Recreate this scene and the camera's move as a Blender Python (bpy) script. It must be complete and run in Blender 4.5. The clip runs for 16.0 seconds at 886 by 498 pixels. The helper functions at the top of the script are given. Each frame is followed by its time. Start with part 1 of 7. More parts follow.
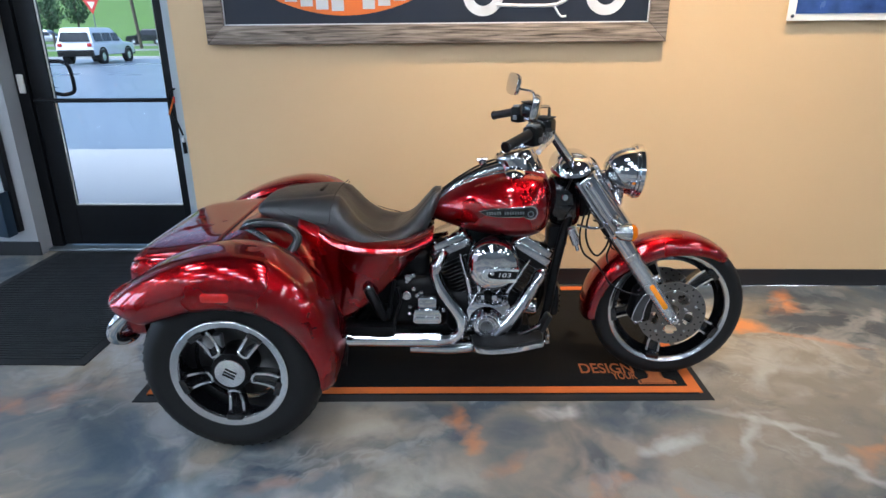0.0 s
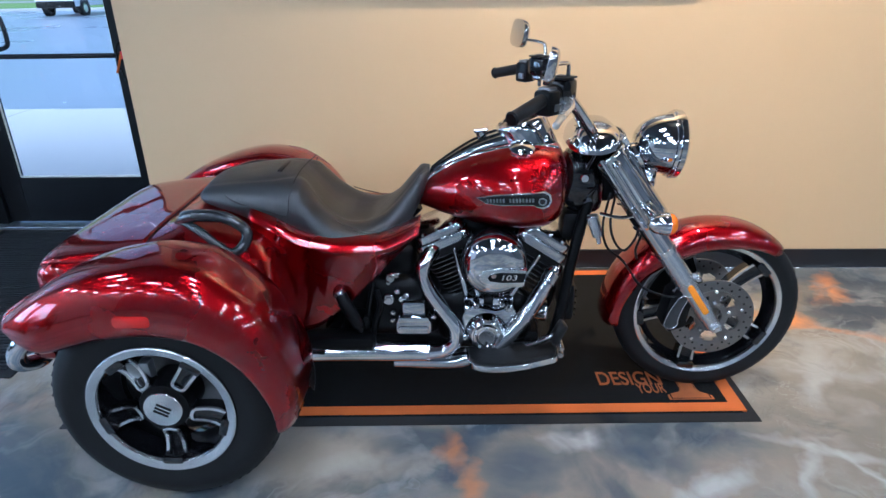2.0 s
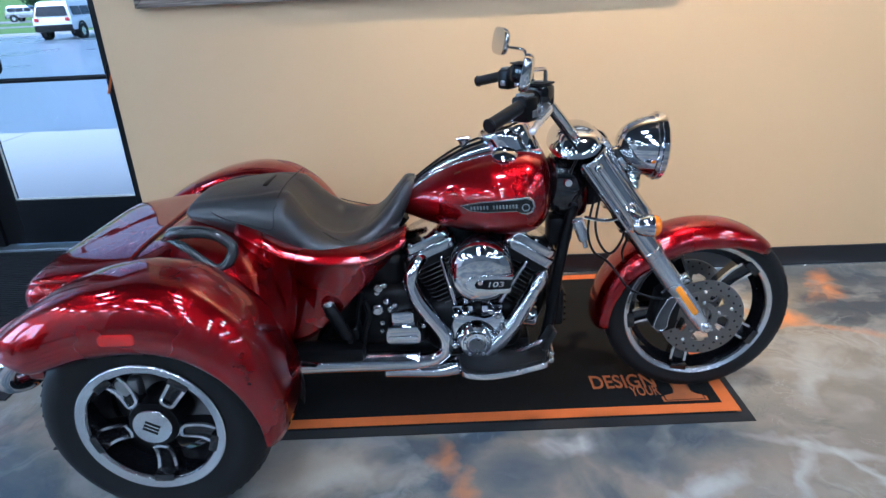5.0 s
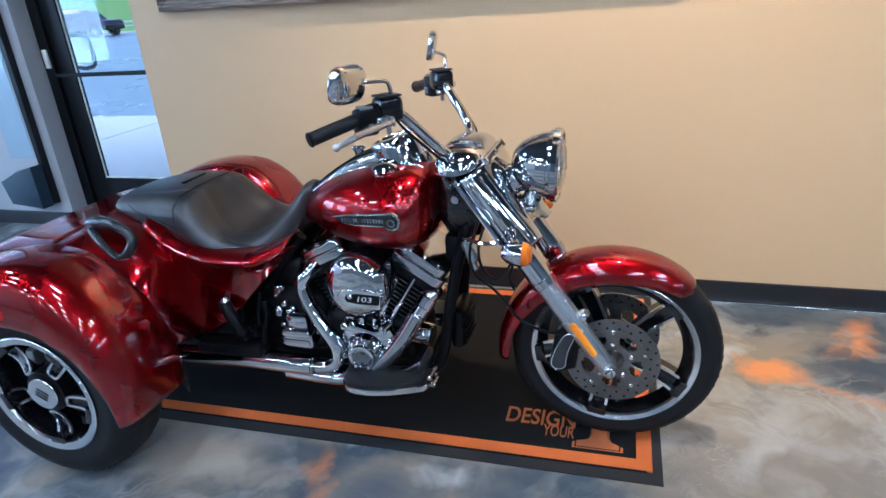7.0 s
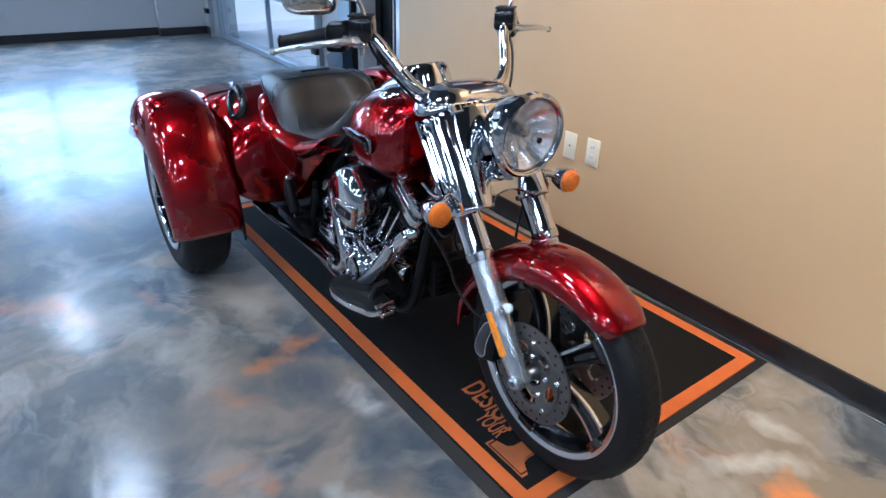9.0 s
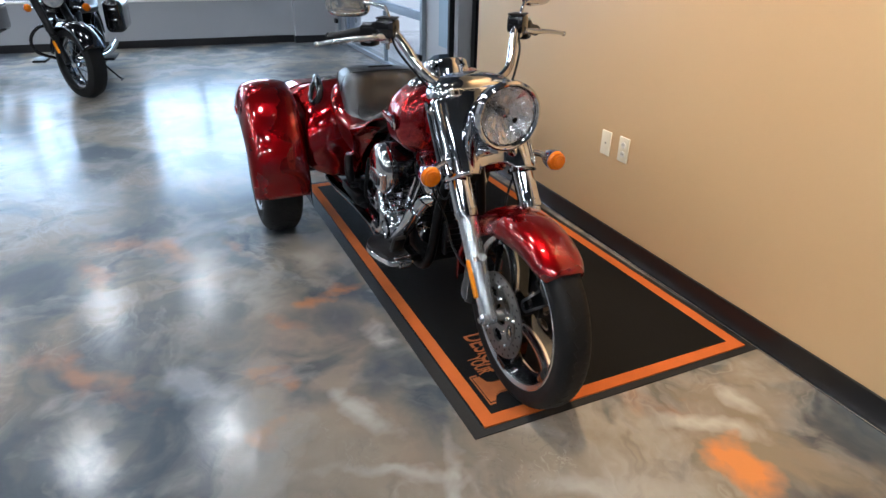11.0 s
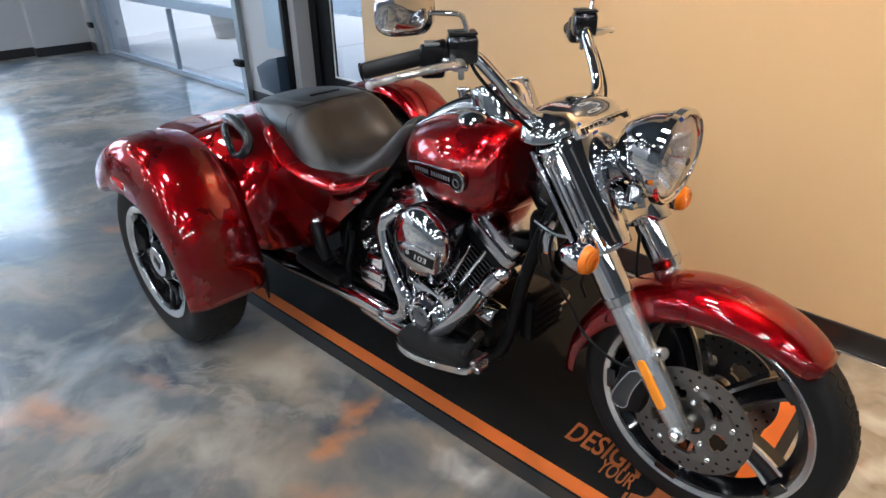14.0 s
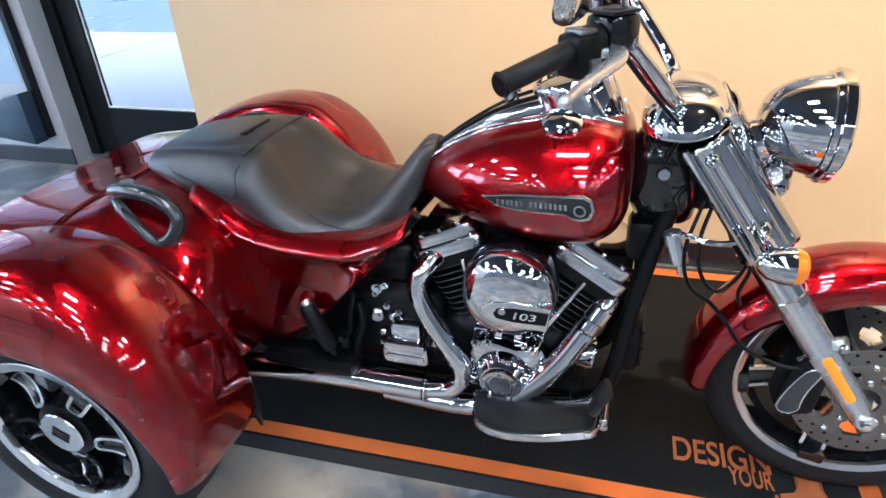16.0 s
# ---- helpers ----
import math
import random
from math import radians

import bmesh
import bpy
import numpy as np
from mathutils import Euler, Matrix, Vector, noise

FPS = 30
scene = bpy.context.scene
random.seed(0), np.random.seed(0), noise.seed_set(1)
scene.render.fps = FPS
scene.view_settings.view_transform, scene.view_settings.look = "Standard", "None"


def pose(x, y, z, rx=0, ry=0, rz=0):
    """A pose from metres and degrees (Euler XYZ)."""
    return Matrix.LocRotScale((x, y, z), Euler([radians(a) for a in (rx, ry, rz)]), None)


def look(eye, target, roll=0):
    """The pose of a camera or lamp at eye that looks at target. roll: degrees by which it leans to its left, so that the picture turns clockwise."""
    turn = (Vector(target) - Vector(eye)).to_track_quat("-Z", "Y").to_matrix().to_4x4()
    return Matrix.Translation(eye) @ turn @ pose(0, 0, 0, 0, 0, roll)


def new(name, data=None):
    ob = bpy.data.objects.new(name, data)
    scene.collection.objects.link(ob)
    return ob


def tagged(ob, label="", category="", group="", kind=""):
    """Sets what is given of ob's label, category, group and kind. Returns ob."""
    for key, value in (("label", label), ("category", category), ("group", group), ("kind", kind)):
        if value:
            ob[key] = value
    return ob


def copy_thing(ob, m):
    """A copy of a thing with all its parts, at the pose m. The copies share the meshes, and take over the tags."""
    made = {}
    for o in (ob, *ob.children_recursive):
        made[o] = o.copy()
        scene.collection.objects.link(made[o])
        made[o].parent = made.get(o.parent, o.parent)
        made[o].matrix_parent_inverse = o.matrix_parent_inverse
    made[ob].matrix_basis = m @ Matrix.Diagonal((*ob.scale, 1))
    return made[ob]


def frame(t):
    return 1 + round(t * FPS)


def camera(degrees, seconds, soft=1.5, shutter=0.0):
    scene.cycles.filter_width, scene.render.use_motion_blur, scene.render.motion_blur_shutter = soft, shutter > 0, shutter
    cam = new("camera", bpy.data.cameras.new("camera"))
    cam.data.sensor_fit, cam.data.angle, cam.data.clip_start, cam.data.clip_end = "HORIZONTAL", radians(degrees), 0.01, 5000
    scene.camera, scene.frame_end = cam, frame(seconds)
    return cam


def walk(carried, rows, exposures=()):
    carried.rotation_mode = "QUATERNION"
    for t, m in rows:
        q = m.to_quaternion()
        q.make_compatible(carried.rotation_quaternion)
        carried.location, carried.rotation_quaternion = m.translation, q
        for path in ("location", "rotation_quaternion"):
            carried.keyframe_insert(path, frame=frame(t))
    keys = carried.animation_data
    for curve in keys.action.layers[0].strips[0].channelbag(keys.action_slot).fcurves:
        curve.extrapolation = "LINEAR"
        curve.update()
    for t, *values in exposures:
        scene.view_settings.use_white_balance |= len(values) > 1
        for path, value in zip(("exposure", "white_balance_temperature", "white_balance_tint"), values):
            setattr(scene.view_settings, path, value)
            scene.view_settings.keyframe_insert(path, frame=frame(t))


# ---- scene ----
cam = camera(71.0, 16.0)
PATH = [
    (0, (0.114, -0.004, 1.458), (0.051, 1.88, 0.788), -0.5),
    (0.5, (0.15, 0.153, 1.44), (0.054, 2.02, 0.729), -0.5),
    (1, (0.16, 0.287, 1.424), (0.098, 2.149, 0.696), -0.9),
    (1.5, (0.133, 0.426, 1.434), (0.079, 2.285, 0.7), -1.5),
    (2, (0.128, 0.5, 1.414), (0.07, 2.33, 0.609), -0.9),
    (2.5, (0.117, 0.515, 1.407), (0.062, 2.357, 0.63), -1.1),
    (3, (0.114, 0.53, 1.419), (0.049, 2.369, 0.634), -1.1),
    (3.2, (0.113, 0.532, 1.419), (0.042, 2.370, 0.619), -1.1),
    (5.3, (0.225, 0.485, 1.408), (0.142, 2.330, 0.643), -3.4),
    (5.5, (0.306, 0.476, 1.402), (0.177, 2.327, 0.656), -3.3),
    (6, (0.563, 0.451, 1.398), (0.248, 2.269, 0.625), -3.4),
    (6.5, (0.774, 0.558, 1.397), (0.355, 2.335, 0.581), -1.7),
    (7, (1.027, 0.716, 1.407), (0.449, 2.466, 0.63), -4.2),
    (7.5, (1.319, 0.872, 1.394), (0.481, 2.483, 0.557), -1.1),
    (8, (1.482, 1.079, 1.376), (0.469, 2.584, 0.536), 0.4),
    (8.5, (1.689, 1.275, 1.352), (0.448, 2.596, 0.506), 1.0),
    (9, (1.909, 1.423, 1.363), (0.469, 2.465, 0.446), 1.7),
    (9.5, (2.118, 1.458, 1.369), (0.583, 2.35, 0.448), 1.1),
    (9.7, (2.200, 1.460, 1.382), (0.626, 2.288, 0.467), 0.6),
    (10.75, (2.455, 1.530, 1.385), (0.825, 2.270, 0.490), 0.9),
    (11.8, (2.340, 1.575, 1.385), (0.662, 2.232, 0.512), 1.3),
    (12, (2.262, 1.543, 1.433), (0.626, 2.279, 0.549), 1.5),
    (12.5, (2.056, 1.459, 1.415), (0.494, 2.281, 0.473), -0.8),
    (13, (1.804, 1.418, 1.392), (0.284, 2.344, 0.48), -0.5),
    (13.5, (1.565, 1.347, 1.375), (0.193, 2.454, 0.431), 1.0),
    (14, (1.335, 1.193, 1.37), (0.112, 2.47, 0.436), -0.5),
    (14.5, (1.098, 1.149, 1.358), (-0.025, 2.53, 0.445), -1.8),
    (15, (0.864, 1.136, 1.364), (-0.063, 2.626, 0.404), -0.5),
    (15.5, (0.623, 1.091, 1.362), (-0.065, 2.677, 0.358), -3.0),
    (16, (0.447, 1.171, 1.325), (-0.093, 2.825, 0.34), -3.1),
]
walk(cam, [(t, look(eye, target, roll)) for t, eye, target, roll in PATH], [(0.0, 0.55, 5250, 7), (1.0, 0.57, 4950, 7), (2.5, 0.64, 4650, 7), (6.5, 0.57, 4600, 7), (8.0, 0.54, 4650, 7), (9.0, 0.46, 4750, 8), (9.8, 0.37, 4850, 8), (12.0, 0.31, 6050, 9), (12.6, 0.38, 6050, 9), (14.5, 0.68, 5600, 9), (16.0, 1.20, 5200, 9)])

# ---- world, sun, large lights ----
world = bpy.data.worlds.new("sky")
scene.world = world
world.use_nodes = True
wn = world.node_tree
sky = wn.nodes.new("ShaderNodeTexSky")
sky.sky_type, sky.sun_disc = "NISHITA", False
sky.sun_elevation, sky.sun_rotation = radians(55), radians(225)
sky.air_density, sky.dust_density = 1.0, 3.0
bg = wn.nodes["Background"]
bg.inputs["Strength"].default_value = 0.15
wn.links.new(sky.outputs["Color"], bg.inputs["Color"])
sun = new("sun", bpy.data.lights.new("sun", "SUN"))
sun.data.energy, sun.data.angle, sun.data.color = 3.5, radians(60), (0.95, 0.97, 1.0)
sun.matrix_world = look((-9.9, -9.9, 20), (0, 0, 0))

for y0, y1 in ((1.12, 3.02), (-1.30, 0.60)):
    day = new("window_daylight", bpy.data.lights.new("window_daylight", "AREA"))
    day.data.shape, day.data.size, day.data.size_y = "RECTANGLE", y1 - y0 - 0.06, 1.55
    day.data.energy, day.data.color = 40, (0.68, 0.84, 1.0)
    day.matrix_world = look((-7.50, (y0 + y1) / 2, 1.43), (0, (y0 + y1) / 2, 1.43))


# ---- materials ----
def mat(name, base, rough=0.5, metal=0.0, coat=0.0, var=0.12, scale=8.0, bump=0.0, bump_scale=60.0, rvar=0.08, spec=0.5, fine=None, island=False):
    """A procedural surface: base colour varied by two scales of noise, roughness variation and fine relief."""
    m = bpy.data.materials.new(name)
    m.use_nodes = True
    nt = m.node_tree
    b = nt.nodes["Principled BSDF"]
    tc = nt.nodes.new("ShaderNodeTexCoord")
    n1 = nt.nodes.new("ShaderNodeTexNoise")
    n1.inputs["Scale"].default_value, n1.inputs["Detail"].default_value = scale, 5
    n2 = nt.nodes.new("ShaderNodeTexNoise")
    n2.inputs["Scale"].default_value, n2.inputs["Detail"].default_value = bump_scale, 3
    for n in (n1, n2):
        nt.links.new(tc.outputs["Object"], n.inputs["Vector"])
    ramp = nt.nodes.new("ShaderNodeMix")
    ramp.data_type = "RGBA"
    lo = tuple(c * (1 - var) for c in base)
    hi = tuple(min(1, c * (1 + var)) for c in base)
    ramp.inputs["A"].default_value, ramp.inputs["B"].default_value = (*lo, 1), (*hi, 1)
    nt.links.new(n1.outputs["Fac"], ramp.inputs["Factor"])
    nt.links.new(ramp.outputs["Result"], b.inputs["Base Color"])
    mr = nt.nodes.new("ShaderNodeMapRange")
    mr.inputs["To Min"].default_value, mr.inputs["To Max"].default_value = max(0.0, rough * (1 - rvar * 3)), min(1, rough * (1 + rvar * 3))
    nt.links.new(n1.outputs["Fac"], mr.inputs["Value"])
    nt.links.new(mr.outputs["Result"], b.inputs["Roughness"])
    b.inputs["Metallic"].default_value = metal
    b.inputs["Specular IOR Level"].default_value = spec
    b.inputs["Coat Weight"].default_value = coat
    b.inputs["Coat Roughness"].default_value = 0.03
    if bump:
        bu = nt.nodes.new("ShaderNodeBump")
        bu.inputs["Strength"].default_value, bu.inputs["Distance"].default_value = bump, 0.002
        nt.links.new(n2.outputs["Fac"], bu.inputs["Height"])
        nt.links.new(bu.outputs["Normal"], b.inputs["Normal"])
    return m


def glow(name, colour, strength):
    m = bpy.data.materials.new(name)
    m.use_nodes = True
    b = m.node_tree.nodes["Principled BSDF"]
    b.inputs["Base Color"].default_value = (0.8, 0.8, 0.8, 1)
    b.inputs["Emission Color"].default_value = (*colour, 1)
    b.inputs["Emission Strength"].default_value = strength
    return m


def glass(name, colour=(1, 1, 1), rough=0.0, ior=1.45):
    m = bpy.data.materials.new(name)
    m.use_nodes = True
    b = m.node_tree.nodes["Principled BSDF"]
    b.inputs["Base Color"].default_value = (*colour, 1)
    b.inputs["Roughness"].default_value = rough
    b.inputs["IOR"].default_value = ior
    b.inputs["Transmission Weight"].default_value = 1.0
    return m


RED = mat("candy_red_paint", (0.27, 0.0009, 0.003), 0.27, 0.93, 1.0, 0.08, 3)
RED.node_tree.nodes["Principled BSDF"].inputs["Coat IOR"].default_value = 1.6
RED.node_tree.nodes["Principled BSDF"].inputs["Coat Roughness"].default_value = 0.012
RED.node_tree.nodes["Principled BSDF"].inputs["Specular Tint"].default_value = (0.75, 0.03, 0.05, 1)
REDLENS = mat("red_lens", (0.45, 0.012, 0.01), 0.12, 0, 0.6, 0.15, 40)
CHROME = mat("chrome", (0.63, 0.64, 0.66), 0.045, 1.0, 0, 0.04, 20)
CHROME2 = mat("worn_chrome", (0.55, 0.56, 0.58), 0.14, 1.0, 0, 0.1, 30)
ALU = mat("silver_painted_aluminium", (0.62, 0.65, 0.68), 0.27, 0.9, 0, 0.04, 4, rvar=0.03)
MACH = mat("machined_aluminium", (0.74, 0.75, 0.76), 0.24, 1.0, 0, 0.02, 8, 0, 700, rvar=0.02)
STEEL = mat("brake_steel", (0.20, 0.195, 0.19), 0.34, 1.0, 0, 0.15, 60)
BLACK = mat("gloss_black", (0.004, 0.004, 0.005), 0.10, 0, 0.4, 0.2, 12)
SATIN = mat("satin_black", (0.004, 0.004, 0.0045), 0.36, 0.0, 0, 0.25, 30, 0.05, 300, spec=0.16)
HANDLE = mat("dark_grey_handle", (0.020, 0.021, 0.023), 0.24, 0.0, 0.3, 0.2, 12)
PLASTIC = mat("black_plastic", (0.007, 0.007, 0.0075), 0.42, 0, 0, 0.2, 30, 0.1, 400, spec=0.3)
RUBBER = mat("tyre_rubber", (0.0085, 0.0085, 0.009), 0.58, 0, 0, 0.25, 12, 0.2, 200, spec=0.26)
LEATHER = mat("black_vinyl", (0.013, 0.013, 0.0138), 0.40, 0, 0.0, 0.15, 10, 0.22, 520, spec=0.75)
THREAD = mat("seat_thread", (0.012, 0.012, 0.012), 0.7, 0)
AMBER = mat("amber_lens", (0.86, 0.20, 0.002), 0.12, 0, 0.3, 0.25, 60)
AMBER.node_tree.nodes["Principled BSDF"].inputs["Transmission Weight"].default_value = 0.2
REFLECT = mat("orange_reflector", (0.90, 0.30, 0.01), 0.25, 0, 0.4, 0.1, 200)
LENS = glass("clear_lens", (0.97, 0.98, 1.0), 0.02)
FINEDGE = mat("machined_fin_edge", (0.22, 0.22, 0.225), 0.4, 0.8, 0, 0.15, 30)
CALGREY = mat("caliper_grey", (0.045, 0.047, 0.050), 0.35, 0.3, 0, 0.15, 40)
GREY = mat("grey_engine_paint", (0.23, 0.24, 0.25), 0.30, 0.8, 0, 0.15, 30)
MATBLACK = mat("carpet_black", (0.0085, 0.0083, 0.0083), 0.92, 0, 0, 0.5, 3, 0.8, 700, spec=0.15)
MATRUB = mat("mat_rubber_edge", (0.015, 0.015, 0.016), 0.6, 0, 0, 0.2, 10, 0.3, 300, spec=0.3)
ENTRYMAT = mat("ribbed_rubber", (0.018, 0.019, 0.021), 0.6, 0, 0, 0.2, 10, 0.3, 300, spec=0.2)
MATORANGE = mat("carpet_orange", (0.54, 0.135, 0.028), 0.9, 0, 0, 0.18, 12, 0.8, 700, spec=0.15)
MATDULL = mat("carpet_dull_orange", (0.42, 0.13, 0.04), 0.9, 0, 0, 0.25, 30, 0.8, 700, spec=0.15)
TAN = mat("tan_wall_paint", (0.575, 0.408, 0.225), 0.46, 0, 0, 0.035, 1.5, 0.12, 260, spec=0.5)
GREYWALL = mat("grey_wall_paint", (0.40, 0.41, 0.43), 0.6, 0, 0, 0.04, 2, 0.12, 260, spec=0.3)
BASEB = mat("dark_vinyl_baseboard", (0.009, 0.009, 0.011), 0.4, 0, 0, 0.2, 6, 0.05, 100)
DOORBLACK = mat("black_anodised_frame", (0.004, 0.0045, 0.006), 0.38, 0.0, 0, 0.2, 10, spec=0.25)
ALUFRAME = mat("grey_aluminium_frame", (0.30, 0.34, 0.39), 0.35, 0.7, 0, 0.06, 8)
TRACK = mat("galvanised_track", (0.33, 0.36, 0.38), 0.35, 0.9, 0, 0.12, 20)
CEILING = mat("dark_ceiling", (0.055, 0.06, 0.07), 0.8, 0, 0, 0.2, 2)
PANE = glass("window_pane", (0.97, 0.99, 1.0))
CONCRETE = mat("concrete_apron", (0.42, 0.42, 0.41), 0.75, 0, 0, 0.1, 0.6, 0.3, 40)
ASPHALT = mat("wet_asphalt", (0.17, 0.205, 0.25), 0.30, 0, 0, 0.35, 0.25, 0.25, 30, rvar=0.15)
ROADGREY = mat("dry_road", (0.22, 0.22, 0.22), 0.7, 0, 0, 0.15, 0.3)
GRASS = mat("mown_grass", (0.12, 0.20, 0.055), 0.9, 0, 0, 0.35, 0.4, 0.8, 6, spec=0.1)
LEAF = mat("leaves", (0.035, 0.085, 0.03), 0.7, 0, 0, 0.4, 2, spec=0.2)
BARK = mat("bark", (0.09, 0.07, 0.05), 0.9, 0, 0, 0.3, 10)
WHITECAR = mat("white_car_paint", (0.90, 0.90, 0.89), 0.2, 0, 0.8, 0.03, 2)
DARKCAR = mat("dark_red_car_paint", (0.055, 0.014, 0.02), 0.2, 0.3, 0.8, 0.1, 2)
SILVERCAR = mat("silver_car_paint", (0.45, 0.46, 0.48), 0.25, 0.7, 0.6, 0.05, 2)
CARGLASS = mat("dark_car_glass", (0.015, 0.018, 0.02), 0.06, 0, 0, 0.1, 2)
NAVY = mat("poster_navy", (0.014, 0.018, 0.030), 0.35, 0, 0.2, 0.2, 3)
POSTER_OR = mat("poster_orange", (0.75, 0.17, 0.02), 0.4, 0, 0.2, 0.1, 10)
POSTER_W = mat("poster_grey_white", (0.62, 0.63, 0.64), 0.4, 0, 0.2, 0.15, 14)
WHITE = mat("white_plastic", (0.78, 0.77, 0.72), 0.35, 0, 0, 0.03, 10)
IVORY = mat("ivory_plate", (0.80, 0.75, 0.60), 0.35, 0, 0, 0.03, 10)
BLUEBOX = mat("dark_blue_plastic", (0.018, 0.035, 0.06), 0.4, 0, 0, 0.15, 10)
PALEJAMB = mat("pale_blue_grey_paint", (0.40, 0.45, 0.50), 0.45, 0, 0, 0.06, 4, 0.05, 200)
PALEPANEL = mat("pale_blue_panel", (0.36, 0.46, 0.55), 0.25, 0, 0.3, 0.1, 3)
GREYPLASTIC = mat("grey_plastic_bin", (0.30, 0.30, 0.30), 0.6, 0, 0, 0.1, 6)
SIGNRED = mat("sign_red", (0.6, 0.03, 0.03), 0.4)
EMIT = glow("led_panel", (1.0, 0.97, 0.92), 36.0)
BACKWALL = mat("dark_grey_wall_paint", (0.13, 0.14, 0.155), 0.6, 0, 0, 0.06, 2, 0.12, 260, spec=0.3)
SPOTGLOW = glow("spot_bulb", (1.0, 0.72, 0.42), 30.0)


def wood_material():
    m = mat("weathered_barn_wood", (0.20, 0.165, 0.13), 0.75, 0, 0, 0.25, 6, 0.5, 90, spec=0.25)
    nt = m.node_tree
    b = nt.nodes["Principled BSDF"]
    tc = nt.nodes.new("ShaderNodeTexCoord")
    mp = nt.nodes.new("ShaderNodeMapping")
    mp.inputs["Scale"].default_value = (2.0, 30, 38)
    nt.links.new(tc.outputs["Object"], mp.inputs["Vector"])
    n = nt.nodes.new("ShaderNodeTexNoise")
    n.inputs["Scale"].default_value, n.inputs["Detail"].default_value, n.inputs["Distortion"].default_value = 2.2, 8, 0.6
    nt.links.new(mp.outputs["Vector"], n.inputs["Vector"])
    cr = nt.nodes.new("ShaderNodeValToRGB")
    cr.color_ramp.elements[0].position, cr.color_ramp.elements[0].color = 0.32, (0.05, 0.038, 0.028, 1)
    cr.color_ramp.elements[1].position, cr.color_ramp.elements[1].color = 0.66, (0.34, 0.28, 0.225, 1)
    nt.links.new(n.outputs["Fac"], cr.inputs["Fac"])
    nt.links.new(cr.outputs["Color"], b.inputs["Base Color"])
    return m


WOOD = wood_material()


def floor_material():
    """Metallic epoxy: warped swirls of taupe, slate blue and pearl with rust-orange stains of their own shapes and one
    painted patch of window sheen, under a gloss coat.
    """
    m = bpy.data.materials.new("swirled_epoxy_floor")
    m.use_nodes = True
    nt = m.node_tree
    L = nt.links.new
    b = nt.nodes["Principled BSDF"]
    geo = nt.nodes.new("ShaderNodeTexCoord")
    pos = geo.outputs["Object"]

    def noise_node(scale, detail=6, dist=0.0, vec=pos, rough=0.55):
        n = nt.nodes.new("ShaderNodeTexNoise")
        n.inputs["Scale"].default_value, n.inputs["Detail"].default_value = scale, detail
        n.inputs["Distortion"].default_value, n.inputs["Roughness"].default_value = dist, rough
        L(vec, n.inputs["Vector"])
        return n

    def warp(amount, scale):
        n = noise_node(scale, 4)
        s = nt.nodes.new("ShaderNodeVectorMath")
        s.operation = "SUBTRACT"
        L(n.outputs["Color"], s.inputs[0])
        s.inputs[1].default_value = (0.5, 0.5, 0.5)
        k = nt.nodes.new("ShaderNodeVectorMath")
        k.operation = "SCALE"
        k.inputs["Scale"].default_value = amount
        L(s.outputs[0], k.inputs[0])
        a = nt.nodes.new("ShaderNodeVectorMath")
        L(pos, a.inputs[0])
        L(k.outputs[0], a.inputs[1])
        return a.outputs[0]

    def ramp(fac, stops):
        r = nt.nodes.new("ShaderNodeValToRGB")
        e = r.color_ramp.elements
        e[0].position, e[0].color = stops[0][0], (*stops[0][1], 1)
        e[1].position, e[1].color = stops[-1][0], (*stops[-1][1], 1)
        for p, c in stops[1:-1]:
            e.new(p).color = (*c, 1)
        L(fac, r.inputs["Fac"])
        return r.outputs["Color"]

    def mix(f, a, c):
        x = nt.nodes.new("ShaderNodeMix")
        x.data_type = "RGBA"
        L(f, x.inputs["Factor"])
        for s, v in (("A", a), ("B", c)):
            if isinstance(v, tuple):
                x.inputs[s].default_value = (*v, 1)
            else:
                L(v, x.inputs[s])
        return x.outputs["Result"]

    big = noise_node(1.15, 6, 0.7, warp(0.8, 1.2), 0.52)
    col = ramp(big.outputs["Fac"], [(0.33, (0.030, 0.045, 0.064)), (0.43, (0.082, 0.098, 0.112)), (0.49, (0.150, 0.145, 0.132)), (0.55, (0.235, 0.200, 0.155)), (0.62, (0.285, 0.250, 0.200)), (0.72, (0.37, 0.345, 0.31))])
    # cloudy pearl and navy patches
    pearl = noise_node(1.9, 5, 1.0, warp(0.45, 2.0), 0.52)
    col = mix(ramp(pearl.outputs["Fac"], [(0.51, (0, 0, 0)), (0.60, (0.50, 0.50, 0.50)), (0.72, (0.8, 0.8, 0.8))]), col, (0.34, 0.325, 0.30))
    navy = noise_node(2.1, 5, 1.0, warp(0.5, 1.5), 0.52)
    col = mix(ramp(navy.outputs["Fac"], [(0.55, (0, 0, 0)), (0.63, (0.55, 0.55, 0.55)), (0.74, (0.85, 0.85, 0.85))]), col, (0.040, 0.058, 0.080))
    # broad curling filaments, pale and dark, that come and go
    wisp = noise_node(1.9, 5, 1.8, warp(0.40, 2.2), 0.48)
    here = ramp(noise_node(1.1, 4, 0.5).outputs["Fac"], [(0.48, (0, 0, 0)), (0.60, (1, 1, 1))])
    for centre, half, strength, colour in ((0.50, 0.050, 0.24, (0.50, 0.49, 0.47)), (0.59, 0.025, 0.25, (0.54, 0.53, 0.51)), (0.43, 0.045, 0.28, (0.050, 0.064, 0.082))):
        ln = ramp(wisp.outputs["Fac"], [(centre - half, (0, 0, 0)), (centre, (strength,) * 3), (centre + half, (0, 0, 0))])
        mu = nt.nodes.new("ShaderNodeMath")
        mu.operation = "MULTIPLY"
        L(ln, mu.inputs[0])
        L(here, mu.inputs[1])
        col = mix(mu.outputs[0], col, colour)

